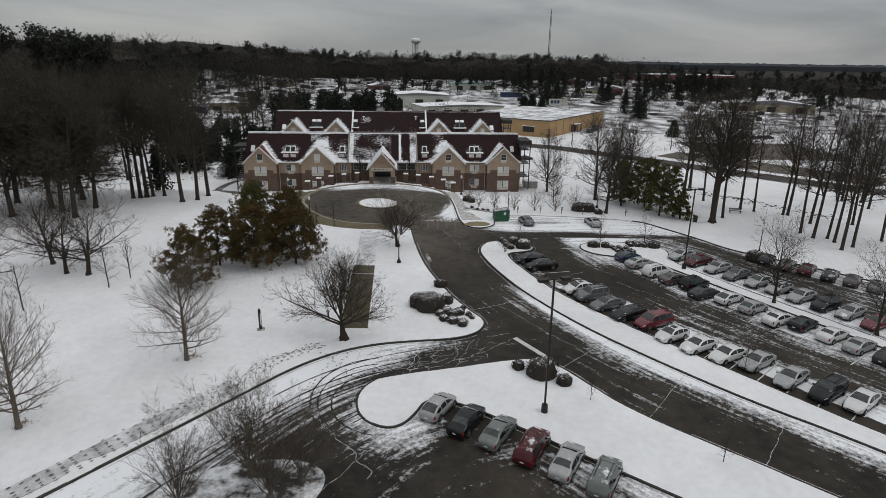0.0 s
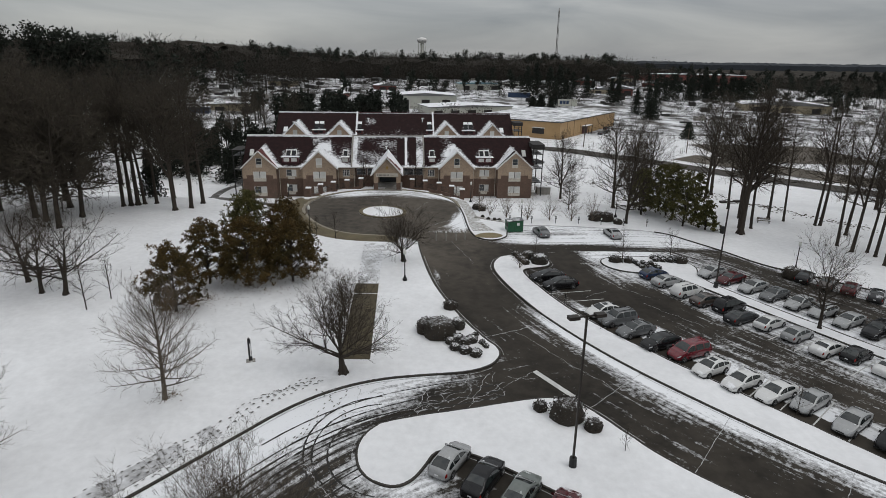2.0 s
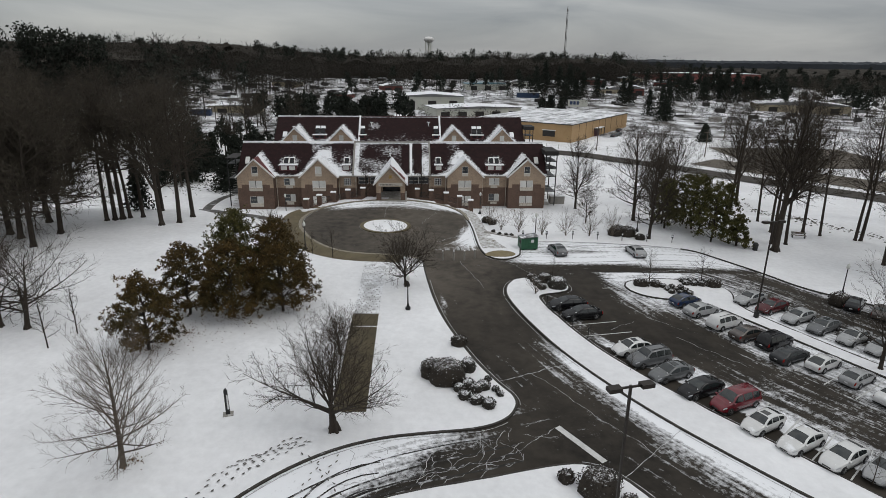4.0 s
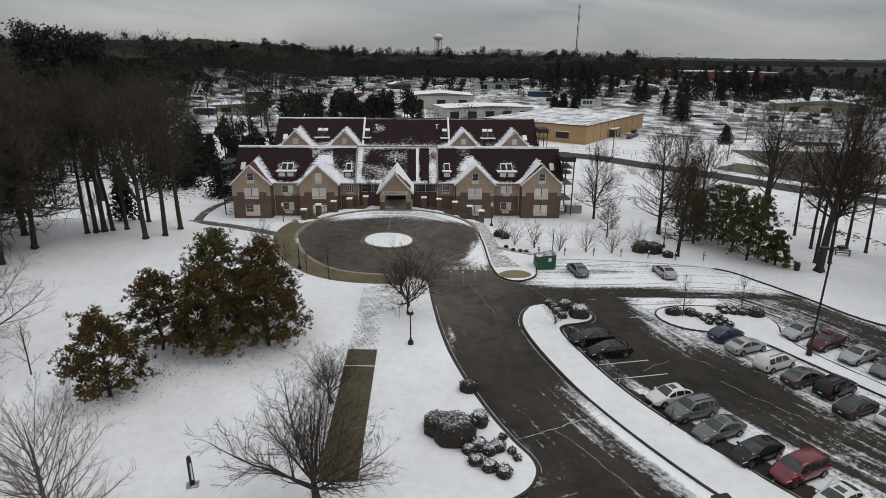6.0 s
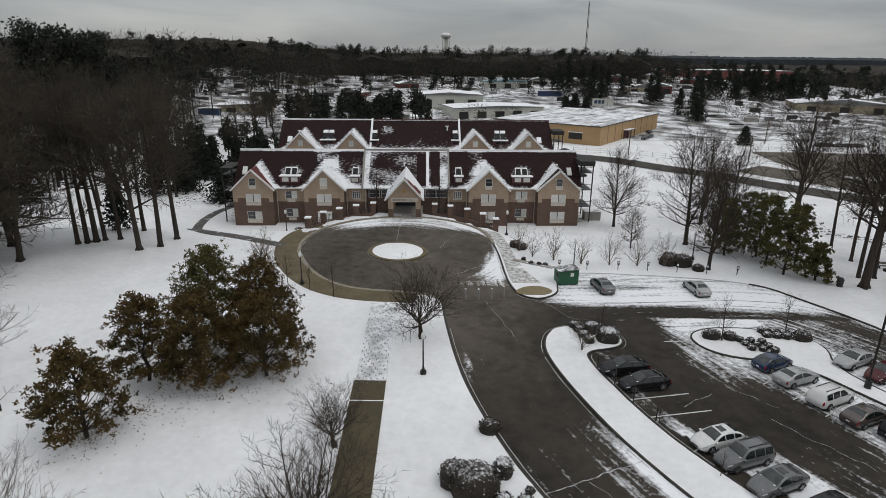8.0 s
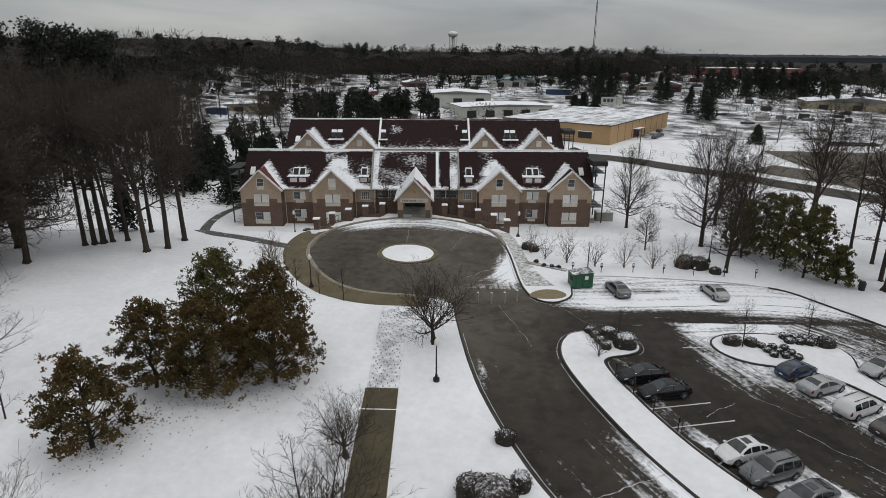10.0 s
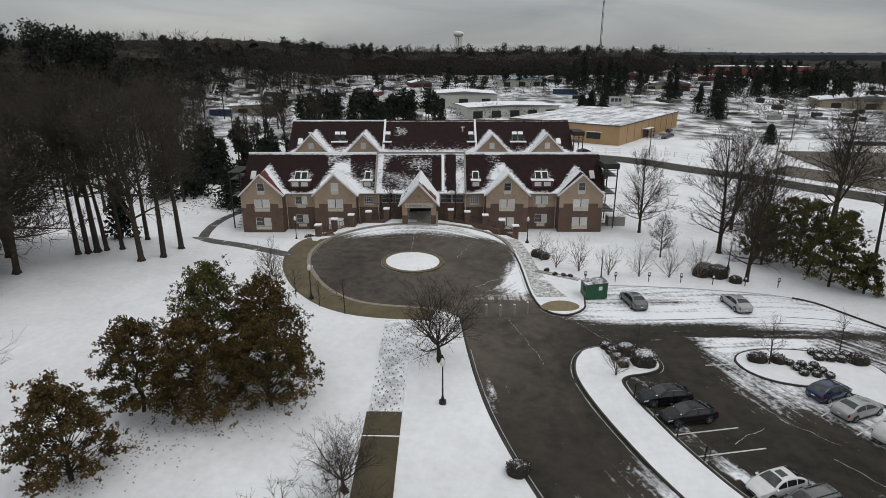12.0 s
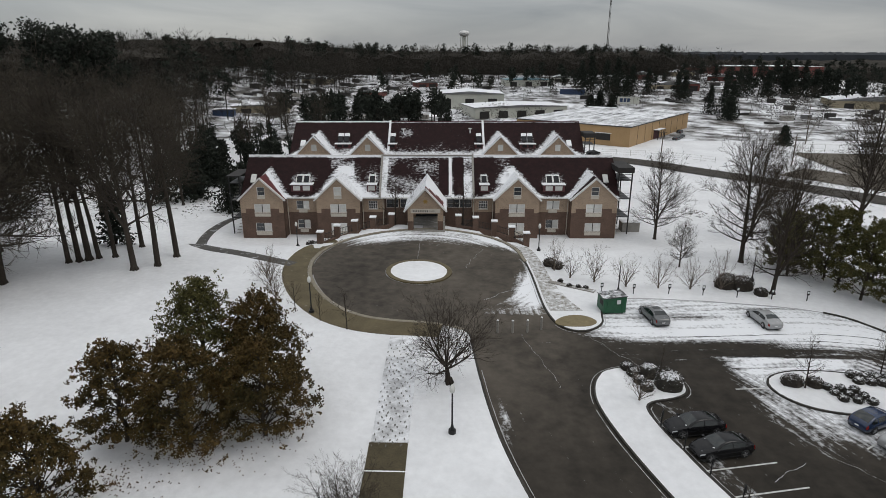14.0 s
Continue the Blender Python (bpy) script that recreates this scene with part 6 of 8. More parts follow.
for x, y, h in ((97, 66, 8.5), (124, 106, 9), (150, 150, 9), (66, 79, 8)):
    utility_pole(x, y, h)
tank = thing("transformer_box", "grey steel utility box beside the hall", "utility box", pose(34.6, 4.6, 0.1))
part("case", Shape().box(-1.5, 1.5, -1.0, 1.0, -0.2, 1.7), CONCRETE, tank)
part("lid", Shape().box(-1.6, 1.6, -1.1, 1.1, 1.7, 1.82), SNOW_CAP, tank)


# ---- trees ----
def sliver(s, p, d, length, w, rng, slot=0):
    u = d.orthogonal().normalized()
    u.rotate(Matrix.Rotation(rng.uniform(0, 6.28), 3, d))
    q = p + d * length + u * length * rng.uniform(-0.12, 0.12)
    n = len(s.v)
    s.v += [tuple(p - u * w), tuple(p + u * w), tuple(q)]
    s.f.append((n, n + 1, n + 2))
    s.m.append(slot)


protos = []


def plant(proto, x, y, turn=0.0, size=1.0, tall=1.0):
    c = copy_thing(proto, pose(x, y, land(x, y) + 0.08, 0, 0, turn))
    c.scale = (size, size, size * tall)
    return c


def bough(s, p, d, length, r, segs, sides, up, wob, rng, end=0.16):
    """One tapering, bending branch; returns its stations (point, direction, radius, fraction)."""
    out, step = [(p, d, r, 0.0)], length / segs
    swing = Vector((rng.uniform(-1, 1), rng.uniform(-1, 1), rng.uniform(-0.5, 0.5))) * wob * 0.5
    for i in range(segs):
        f = (i + 1) / segs
        d = (d + Vector((0, 0, up)) / segs + swing / segs + Vector((rng.uniform(-1, 1), rng.uniform(-1, 1), rng.uniform(-1, 1))) * wob * 0.45 / segs ** 0.5).normalized()
        q, r2 = p + d * step, max(r * (1 - f * (1 - end)), 0.004)
        s.tube(p, q, out[-1][2], r2, sides, 0, False)
        p = q
        out.append((p, d, r2, f))
    return out


def along_bough(st, f):
    """Point, direction and radius at a fraction of a branch."""
    for a, b in zip(st[:-1], st[1:]):
        if f <= b[3]:
            k = (f - a[3]) / (b[3] - a[3] + 1e-9)
            return a[0].lerp(b[0], k), b[1], a[2] + (b[2] - a[2]) * k
    return st[-1][0], st[-1][1], st[-1][2]


def aside(d, angle, rng, lift=0.0):
    u = d.orthogonal().normalized()
    u.rotate(Matrix.Rotation(rng.uniform(0, 6.28), 3, d))
    return (d * math.cos(angle) + u * math.sin(angle) + Vector((0, 0, lift))).normalized()


CROWNS = {"oval": lambda f: (0.5 + 0.5 * math.sin(math.pi * (0.12 + 0.70 * f))) * (1 - 0.26 * f), "cone": lambda f: 1.0 - 0.62 * f, "vase": lambda f: 0.72 + 0.28 * f, "dome": lambda f: 0.75 + 0.25 * math.sin(math.pi * f)}


def limb_tree(seed, height, r0, clear, limbs, reach, elev, wood_mat, twig_mat, label, group, crown="oval", up=0.25, n2=1.5, n3=2.0, n4=5.0, ratio=(0.42, 0.40), split=(44, 40), twig=0.007, twig_len=0.5,
              wob=0.35, lean=0.03, leaders=0, thick=0.55, fine=False, name="bare_tree"):
    """A bare tree: a trunk, limbs set round it, branches along each limb, sprays along each branch and slivers for the last twigs."""
    rng = random.Random(seed)
    wood, tree = Shape(), Shape()
    d0 = Vector((rng.uniform(-1, 1) * lean, rng.uniform(-1, 1) * lean, 1)).normalized()
    stem = bough(wood, Vector((0, 0, -0.2)), d0, height + 0.2, r0, max(4, int(height / 1.2)), 8, 0.15, wob * 0.35, rng, 0.22 if limbs > 11 else 0.6)
    main = []
    for k in range(limbs):
        f = (k + rng.uniform(0.2, 0.8)) / limbs
        p, d, r = along_bough(stem, (clear + (height - clear) * f) / (height + 0.2))
        az = k * 2.4 + rng.uniform(-0.5, 0.5)
        el = radians(elev[0] + (elev[1] - elev[0]) * f + rng.uniform(-8, 8))
        dl = Vector((math.cos(az) * math.cos(el), math.sin(az) * math.cos(el), math.sin(el)))
        main.append((p, dl, reach * CROWNS[crown](f) * rng.uniform(0.78, 1.12), max(0.012, r * thick * rng.uniform(0.75, 1.1))))
    for k in range(leaders):
        p, d, r = along_bough(stem, (clear + (height - clear) * 0.12 * k) / (height + 0.2))
        az = rng.uniform(0, 6.28)
        main.append((p, Vector((math.cos(az) * 0.42, math.sin(az) * 0.42, 0.9)).normalized(), (height - clear) * rng.uniform(0.68, 0.86), r * 0.72))
    main.append((stem[-1][0], stem[-1][1], reach * 0.35, stem[-1][2]))
    for p, d, ln, r in main:
        limb = bough(tree, p, d, ln, r, 7, 5 if r > 0.04 else 4, up, wob, rng)
        c2 = max(3, int(n2 * ln))
        for j in range(c2):
            f = 0.14 + 0.84 * (j + rng.random()) / c2
            q, e, rr = along_bough(limb, f)
            l2 = max(0.35, ln * ratio[0] * (1.12 - 0.62 * f) * rng.uniform(0.6, 1.2))
            sub = bough(tree, q, aside(e, radians(split[0] + rng.uniform(-14, 14)), rng, 0.12), l2, max(0.007, rr * 0.55), 4, 3, up * 0.8, wob, rng, 0.3)
            c3 = max(2, int(n3 * l2))
            for i in range(c3):
                g = 0.15 + 0.85 * (i + rng.random()) / c3
                q3, e3, r3 = along_bough(sub, g)
                l3 = max(0.25, l2 * ratio[1] * (1.15 - 0.5 * g) * rng.uniform(0.6, 1.25))
                d3 = aside(e3, radians(split[1] + rng.uniform(-14, 14)), rng, 0.15)
                if fine:
                    ray = bough(tree, q3, d3, l3, max(0.006, r3 * 0.6), 2, 3, up * 0.6, wob, rng, 0.5)
                else:
                    sliver(tree, q3, d3, l3 * 1.25, twig * 1.7, rng, 0)
                    ray = [(q3, d3, 0.0, 0.0), (q3 + d3 * l3 * 1.2, d3, 0.0, 1.0)]
                for m in range(max(1, int(n4 * l3))):
                    q4, e4, _ = along_bough(ray, rng.uniform(0.15, 1.0))
                    sliver(tree, q4, aside(e4, radians(rng.uniform(15, 60)), rng, 0.10), twig_len * rng.uniform(0.5, 1.3), twig, rng, 1)
    for k in range(6):
        a = k * math.pi / 3 + rng.random()
        wood.tube((math.cos(a) * r0 * 1.3, math.sin(a) * r0 * 1.3, -0.2), (math.cos(a) * r0 * 0.5, math.sin(a) * r0 * 0.5, r0 * 1.7), r0 * 0.40, r0 * 0.38, 5)
    t = thing(name, label, "tree", pose(0, 0, -500), group=group)
    part("trunk", wood, wood_mat, t, smooth=True)
    part("crown", tree.mesh("crown", [wood_mat, twig_mat]), wood_mat, t)
    protos.append(t)
    return t


LAWN, WOOD = "lawn trees", "woodland trees"
broad_t = [limb_tree(sd, 2.6, 0.34, 1.5, 14, 5.9, (10, 80), BARK, TWIG_DARK, "bare spreading tree with dark limbs in the snow", LAWN, "dome", 0.30, 2.8, 3.2, 7, (0.54, 0.48), (50, 46), 0.009, 0.5, 0.6, leaders=0, thick=0.55, fine=True) for sd in (3, 8)]
fan_t = [limb_tree(sd, 7.2, 0.20, 1.2, 44, 4.6, (4, 62), BARK_PALE, TWIG_PALE, "bare oval tree with pale twigs in the snow", LAWN, "dome", 0.34, 2.6, 2.8, 7, (0.42, 0.46), (38, 38), 0.0080, 0.55, 0.30, thick=0.40, fine=True) for sd in (2, 5)]
open_t = [limb_tree(sd, 6.2, 0.30, 2.0, 12, 7.6, (-2, 62), BARK, TWIG_DARK, "bare tree with low wide dark limbs in the snow", LAWN, "dome", 0.20, 1.6, 2.2, 5, (0.50, 0.46), (48, 44), 0.012, 0.9, 0.6, 0.10, leaders=2, fine=True) for sd in (4, 11)]
thin_t = [limb_tree(sd, 5.2, 0.10, 1.4, 15, 2.9, (20, 66), BARK, TWIG_DARK, "slender bare tree in a car park island", "car park trees", "oval", 0.3, 2.6, 3.0, 6, (0.46, 0.46), twig=0.009, twig_len=0.45) for sd in (3, 6)]
lot_t = [limb_tree(sd, 6.6, 0.20, 2.2, 17, 5.4, (26, 70), BARK, TWIG_DARK, "bare upright tree between the parked cars", "car park trees", "vase", 0.10, 2.0, 2.8, 6, (0.46, 0.46), twig=0.010, twig_len=0.6, leaders=1) for sd in (3, 6)]
tall_t = [limb_tree(sd, 18.5, 0.36, cl, lm, 7.6, (el, 64), BARK, TWIG_FOREST, "tall bare woodland tree with a dark trunk", WOOD, "oval", 0.24, 1.5, 2.2, 4.2, (0.50, 0.50), (48, 44), 0.019, 1.15, 0.5, 0.05, ld) for sd, ld, cl, lm, el in ((1, 3, 5.0, 13, 14), (4, 1, 7.5, 15, 6), (9, 2, 7.0, 15, 10), (15, 0, 8.5, 16, 4))]
dense_t = [limb_tree(sd, 15.5, 0.38, 4.2, 26, 8.2, (-14, 58), BARK, TWIG_FOREST, "dense bare woodland tree with low dark limbs", WOOD, "oval", 0.14, 1.7, 2.2, 5.0, (0.52, 0.50), (50, 46), 0.030, 1.3, 0.5, 0.06, 1) for sd in (6, 7)]
back_t = [limb_tree(sd, 17.0, 0.34, 5.0, 17, 8.4, (-8, 60), BARK, TWIG_FOREST, "bare woodland tree deep in the wood", WOOD, "oval", 0.2, 1.0, 1.5, 3.2, (0.52, 0.54), (50, 46), 0.036, 1.6, 0.5, 0.06, 1) for sd in (21, 22, 23)]
slim_t = [limb_tree(sd, 19.0, 0.26, 7.0, 18, 6.0, (12, 66), BARK, TWIG_DARK, "tall slim bare tree with a dark trunk", WOOD, "oval", 0.2, 1.7, 2.2, 4.6, (0.50, 0.50), (48, 44), 0.016, 1.05, 0.5, 0.04, ld) for sd, ld in ((1, 1), (2, 2), (5, 0))]
big_t = limb_tree(12, 21.0, 0.52, 7.0, 26, 7.6, (22, 72), BARK, TWIG_DARK, "huge bare tree with a thick dark trunk", WOOD, "oval", 0.25, 1.7, 2.2, 4.6, (0.50, 0.50), (46, 44), 0.017, 1.1, 0.5, 0.03, 3)
sap_t = [limb_tree(sd, 3.2, 0.055, 0.8, 10, 1.8, (28, 68), BARK, TWIG_DARK, "young bare tree with thin stems", "young trees", "oval", 0.3, 3.0, 3.0, 6, (0.46, 0.46), twig=0.009, twig_len=0.35) for sd in (1, 2)]
park_t = [limb_tree(sd, 9.4, 0.22, 1.9, 34, 5.2, (0, 70), BARK, TWIG_DARK, "rounded bare park tree with fine twigs", "park trees", "oval", 0.40, 2.6, 3.2, 5.5, (0.46, 0.48), (42, 40), 0.0115, 0.65, 0.35, leaders=ld, thick=0.45) for sd, ld in ((4, 2), (9, 1))]
myrtle_t = [limb_tree(sd, 0.55, 0.10, 0.25, 9, 3.3, (48, 76), BARK_PALE, TWIG_PALE, "bare multi-stem ornamental tree with fine pale twigs", "multi-stem trees", "vase", -0.10, 3.4, 3.4, 6, (0.40, 0.46), (32, 36), 0.0085, 0.42, 0.30, thick=0.4, name="multi_stem_tree") for sd in (1, 2)]
vase_t = [limb_tree(sd, 0.9, 0.22, 0.3, 13, 8.0, (54, 82), BARK_PALE, TWIG_DARK, "tall bare multi-stem tree in a planted bed", "multi-stem trees", "vase", -0.06, 2.2, 2.8, 6, (0.42, 0.46), (34, 36), 0.0085, 0.6, 0.34, thick=0.36, fine=True, name="multi_stem_tree") for sd in (3, 7)]

# lawn
plant(broad_t[0], -2.3, -77.3, 20, 1.16)
plant(fan_t[0], -16.4, -81.2, 0, 1.08)
plant(fan_t[1], -25.6, -91.0, 60, 1.1)
plant(broad_t[1], -3.1, -66.0, 100, 0.62)
plant(broad_t[1], 3.1, -49.8, 70, 0.95)
for i, (x, y, s) in enumerate(((-40.3, -58.0, 0.92), (-37.2, -61.0, 0.86), (-34.4, -61.4, 0.95), (-43.5, -66, 0.9))):
    plant(open_t[i % 2], x, y, 77 * i, s)
for i, (x, y, s) in enumerate(((-30.4, -65.1, 1.3), (-29.1, -62.4, 1.25), (-36.4, -71.2, 1.4), (-39, -73, 1.5))):
    plant(sap_t[i % 2], x, y, 50 * i, s)
for i, (x, y, s) in enumerate(((-6.9, -40.6, 1.1), (-9.9, -38.9, 0.8), (-12.9, -36.8, 0.9), (19.9, -88.0, 0.55), (27.6, -96.0, 0.65), (36.4, -83.6, 0.70), (21.9, -63.0, 0.5), (24.2, -68.6, 0.5))):
    plant(sap_t[i % 2], x, y, 40 * i, s)
for i, (x, y, s) in enumerate(((-15.7, -33.9, 1.2), (-17.4, -30.0, 1.15), (-18.6, -27.4, 1.1), (16.8, -22.4, 1.1), (18.3, -25.0, 1.1), (21.0, -26.2, 1.25), (24.5, -27.5, 1.2), (28.3, -27.8, 1.2), (32.1, -27.9, 1.25), (35.8, -27.8, 1.25), (18.6, -51.6, 0.95))):
    plant(myrtle_t[i % 2], x, y, 63 * i, s)
for i, (x, y, s) in enumerate(((33.4, -49.4, 0.80), (41.0, -47.6, 0.72), (21.2, -48.6, 0.55))):
    plant(thin_t[i % 2], x, y, 90 * i, s)
for i, (x, y, s) in enumerate(((48.9, -68.4, 1.0), (55.8, -76.4, 0.95), (63.6, -92.0, 1.0))):
    plant(lot_t[i % 2], x, y, 70 * i, s)
for i, (x, y, s) in enumerate(((-7.0, -96.5, 0.95), (-5.3, -98.7, 1.0), (-11.0, -99.2, 0.80), (-3.4, -97.2, 0.75))):
    plant(vase_t[i % 2], x, y, 120 * i, s)
# beside the porch
for x, s in ((-5.3, 2.6), (5.6, 2.4)):
    plant(sap_t[0], x, -1.6, 40 * x, s)
# by the hall's east side
for i, (x, y, s) in enumerate(((37.4, -0.4, 1.22), (42.9, -17.9, 1.50), (54.0, 1.2, 1.45), (33.7, -20.2, 0.55), (41.4, -28.9, 1.25), (50.6, -14.8, 1.30))):
    plant(park_t[i % 2], x, y, 31 * i, s)
# the wood on the right
plant(big_t, 58.6, -34.8, 10)
for i, (x, y) in enumerate(((65.8, -17.6), (62.4, -31.4), (60.4, -31.2), (64.0, -24.6), (69.8, -24.4), (71.4, -26.4), (75.4, -29.2), (76.2, -29.4), (70.8, -41.0), (71.0, -44.0), (73.3, -44.2), (73.0, -46.2), (71.6, -49.8), (74.4, -48.5), (76.6, -35.2), (81.6, -45.6), (70.2, -0.4), (73.4, 3.4), (84, -36), (88, -50))):
    plant(slim_t[i % 3] if i not in (16, 17) else tall_t[i % 2], x, y, (i * 97) % 360, 0.90 + 0.2 * ((i * 7) % 5) / 5)
rng = random.Random(21)
for i in range(10):
    plant(slim_t[i % 3], rng.uniform(88, 140), rng.uniform(-60, -8), rng.uniform(0, 360), rng.uniform(0.8, 1.05))
# the wood on the left: single trees along the lawn, a dense block beyond
for i, (x, y, s) in enumerate(((-35.3, -25.7, 1.0), (-33.1, -24.2, 0.95), (-32.3, -20.6, 0.92), (-38.6, -17.0, 0.8), (-44.6, -23.6, 0.85), (-43.5, -23.2, 0.95), (-42.6, -22.6, 1.05), (-41.8, -21.8, 0.8), (-40.0, -21.2, 0.78))):
    plant(tall_t[(0, 1, 3, 1, 3, 1, 2, 3, 3)[i]], x, y, 83 * i, s * 1.08)
for i, (x, y, s) in enumerate(((-47.7, -30.9, 0.95), (-47.9, -37.2, 0.95), (-52.6, -25.0, 1.0), (-54.4, -31.6, 1.05), (-51.8, -33.5, 1.0), (-57.5, -37, 1.0), (-61, -45, 1.05), (-56, -20, 1.0), (-62, -28, 1.05), (-66, -38, 1.1))):
    plant(dense_t[i % 2], x, y, 83 * i, s * 1.1)
for i in range(44):
    x, y = rng.uniform(-150, -68), rng.uniform(-52, 75)
    if x > -92 and y > -16:
        x -= 34
    plant(back_t[i % 3], x, y, rng.uniform(0, 360), rng.uniform(1.05, 1.35))
for i, (x, y, s) in enumerate(((-50, 22, 0.8), (-56, 40, 0.9), (-47, 58, 0.85), (-62, 14, 0.9), (-66, 52, 0.95), (-44, 84, 0.85), (-54, 100, 0.9), (-72, 84, 0.95), (-60, 118, 0.9), (-40, 112, 0.8))):
    plant(tall_t[i % 4], x, y, 59 * i, s)
for i in range(26):
    x, y = rng.uniform(-120, -52), rng.uniform(8, 118)
    plant(back_t[i % 3], x - 0.25 * y, y, rng.uniform(0, 360), rng.uniform(0.85, 1.1))
for i in range(12):
    plant(park_t[i % 2], rng.uniform(-30, 34), rng.uniform(56, 90), rng.uniform(0, 360), rng.uniform(0.6, 0.8))


# ---- evergreens ----
def leaf_cloud(s, rng, c, rx, ry, rz, count, size, shell=0.55):
    for k in range(count):
        v = Vector((rng.gauss(0, 1), rng.gauss(0, 1), rng.gauss(0, 1))).normalized() * (shell + (1 - shell) * rng.random() ** 0.7)
        p = Vector((c[0] + v.x * rx, c[1] + v.y * ry, c[2] + v.z * rz))
        d = (v + Vector((rng.uniform(-1, 1), rng.uniform(-1, 1), rng.uniform(-1, 0.6))) * 0.8).normalized()
        u = d.orthogonal().normalized()
        u.rotate(Matrix.Rotation(rng.uniform(0, 6.28), 3, d))
        w = d.cross(u)
        z = size * rng.uniform(0.6, 1.3)
        n = len(s.v)
        s.v += [tuple(p), tuple(p + u * z * 0.5 + w * z * 0.28), tuple(p + u * z + d * z * 0.15), tuple(p + u * z * 0.5 - w * z * 0.28)]
        s.f.append((n, n + 1, n + 2, n + 3))
        s.m.append(0)


def magnolia(x, y, height, radius, seed, mat, label, dens=1.0, clear=0.17):
    rng = random.Random(seed)
    t = thing("magnolia_tree", label, "tree", pose(x, y, land(x, y) + 0.08), group="magnolia trees")
    wood, leaves = Shape(), Shape()
    top = height * 0.93
    p = Vector((0, 0, -0.2))
    for i in range(6):
        q = Vector((rng.uniform(-0.15, 0.15), rng.uniform(-0.15, 0.15), top * (i + 1) / 6))
        wood.tube(p, q, 0.17 * (1 - i / 7), 0.17 * (1 - (i + 1) / 7), 6)
        p = q
    clumps = int(96 * dens)
    for k in range(clumps):
        f = (k + 0.5) / clumps
        a = k * 2.4 + rng.uniform(-0.5, 0.5)
        lump = 1 + 0.30 * noise.noise((math.cos(a) * 1.3 + seed, math.sin(a) * 1.3, f * 3.0))
        prof = min(1.0, 0.62 + 1.6 * f) * (1 - max(0.0, f - 0.22) / 0.80) ** 0.62
        rr = radius * prof * lump * (0.35 + 0.65 * rng.random() ** 0.45)
        c = (rr * math.cos(a), rr * math.sin(a), height * (clear + (0.97 - clear) * f) + rng.uniform(-0.5, 0.4) - 0.10 * rr)
        wood.tube((0, 0, max(0.7, c[2] - rr * 0.6)), c, 0.045, 0.012, 4)
        k_ = rng.uniform(0.55, 1.15) * radius * 0.20
        leaf_cloud(leaves, rng, c, k_, k_, k_ * 0.75, int(165 * (k_ / (radius * 0.2)) ** 1.5), 0.215, 0.15)
        for j in range(3):
            e = Vector(c) + Vector((rng.uniform(-1, 1) + math.cos(a) * 0.9, rng.uniform(-1, 1) + math.sin(a) * 0.9, rng.uniform(-0.9, 0.7))) * k_ * 1.15
            leaf_cloud(leaves, rng, e, k_ * 0.32, k_ * 0.32, k_ * 0.26, 16, 0.21, 0.1)
    part("trunk", wood, BARK, t, smooth=True)
    part("crown", leaves, mat, t)
    return t


MAG = "magnolia with brown and dark green leaves in the snow"
magnolia(-21.0, -65.4, 7.5, 3.2, 1, LEAF, MAG, 0.8)
magnolia(-19.8, -58.0, 7.9, 3.1, 2, LEAF, MAG, 0.8)
magnolia(-15.0, -58.6, 8.8, 3.7, 3, LEAF, MAG, 1.0, 0.12)
magnolia(-10.2, -57.0, 8.0, 3.5, 4, LEAF, MAG, 0.9)
magnolia(-16.4, -51.6, 9.8, 4.0, 5, LEAF_GREEN, MAG, 1.1)
magnolia(-11.6, -52.2, 9.0, 3.8, 6, LEAF, "magnolia with green and brown leaves in the snow")
for i, (x, y, h, r) in enumerate(((50.8, -20.1, 9.0, 3.0), (51.0, -23.2, 9.6, 3.2), (50.6, -26.3, 10.2, 3.4), (50.8, -30.4, 9.4, 3.3), (53.8, -32.4, 5.0, 1.9), (46.5, -22.8, 8.6, 2.5), (47.4, -19.4, 8.2, 2.4), (55.0, -26.0, 8.6, 2.6))):
    magnolia(x, y, h, r, 20 + i, LEAF_GREEN, "green-brown evergreen tree standing in snow", 0.60, 0.15)


def cedar(x, y, h, r, seed):
    rng = random.Random(seed)
    t = thing("conifer", "dark narrow conifer standing in snow", "tree", pose(x, y, land(x, y) + 0.05), group="conifers")
    s, w = Shape(), Shape()
    w.tube((0, 0, -0.2), (0, 0, h), 0.2, 0.03, 6)
    for k in range(60):
        f = k / 60
        z = h * (0.08 + 0.92 * f)
        a = k * 2.4
        rr = r * (1 - f) ** 0.8
        for j in range(5):
            q = rr * (j + 1) / 5
            leaf_cloud(s, rng, (q * math.cos(a), q * math.sin(a), z - q * 0.25), r * 0.24, r * 0.24, r * 0.12, 7, 0.30 + 0.10 * r, 0.1)
    part("trunk", w, BARK, t)
    part("foliage", s, NEEDLE, t)


cedar(-43.0, -15.4, 8.5, 2.4, 3)
for i, (x, y, h, r) in enumerate(((-33, 150, 11, 4), (-26, 153, 12, 4.5), (-18, 150, 11, 4), (-40, 156, 12, 4), (-10, 158, 12, 3), (4, 152, 11, 2.6), (99, 230, 14, 5), (127, 170, 10, 5), (92, 225, 13, 5), (-52, 160, 12, 5))):
    cedar(x, y, h, r, 40 + i)


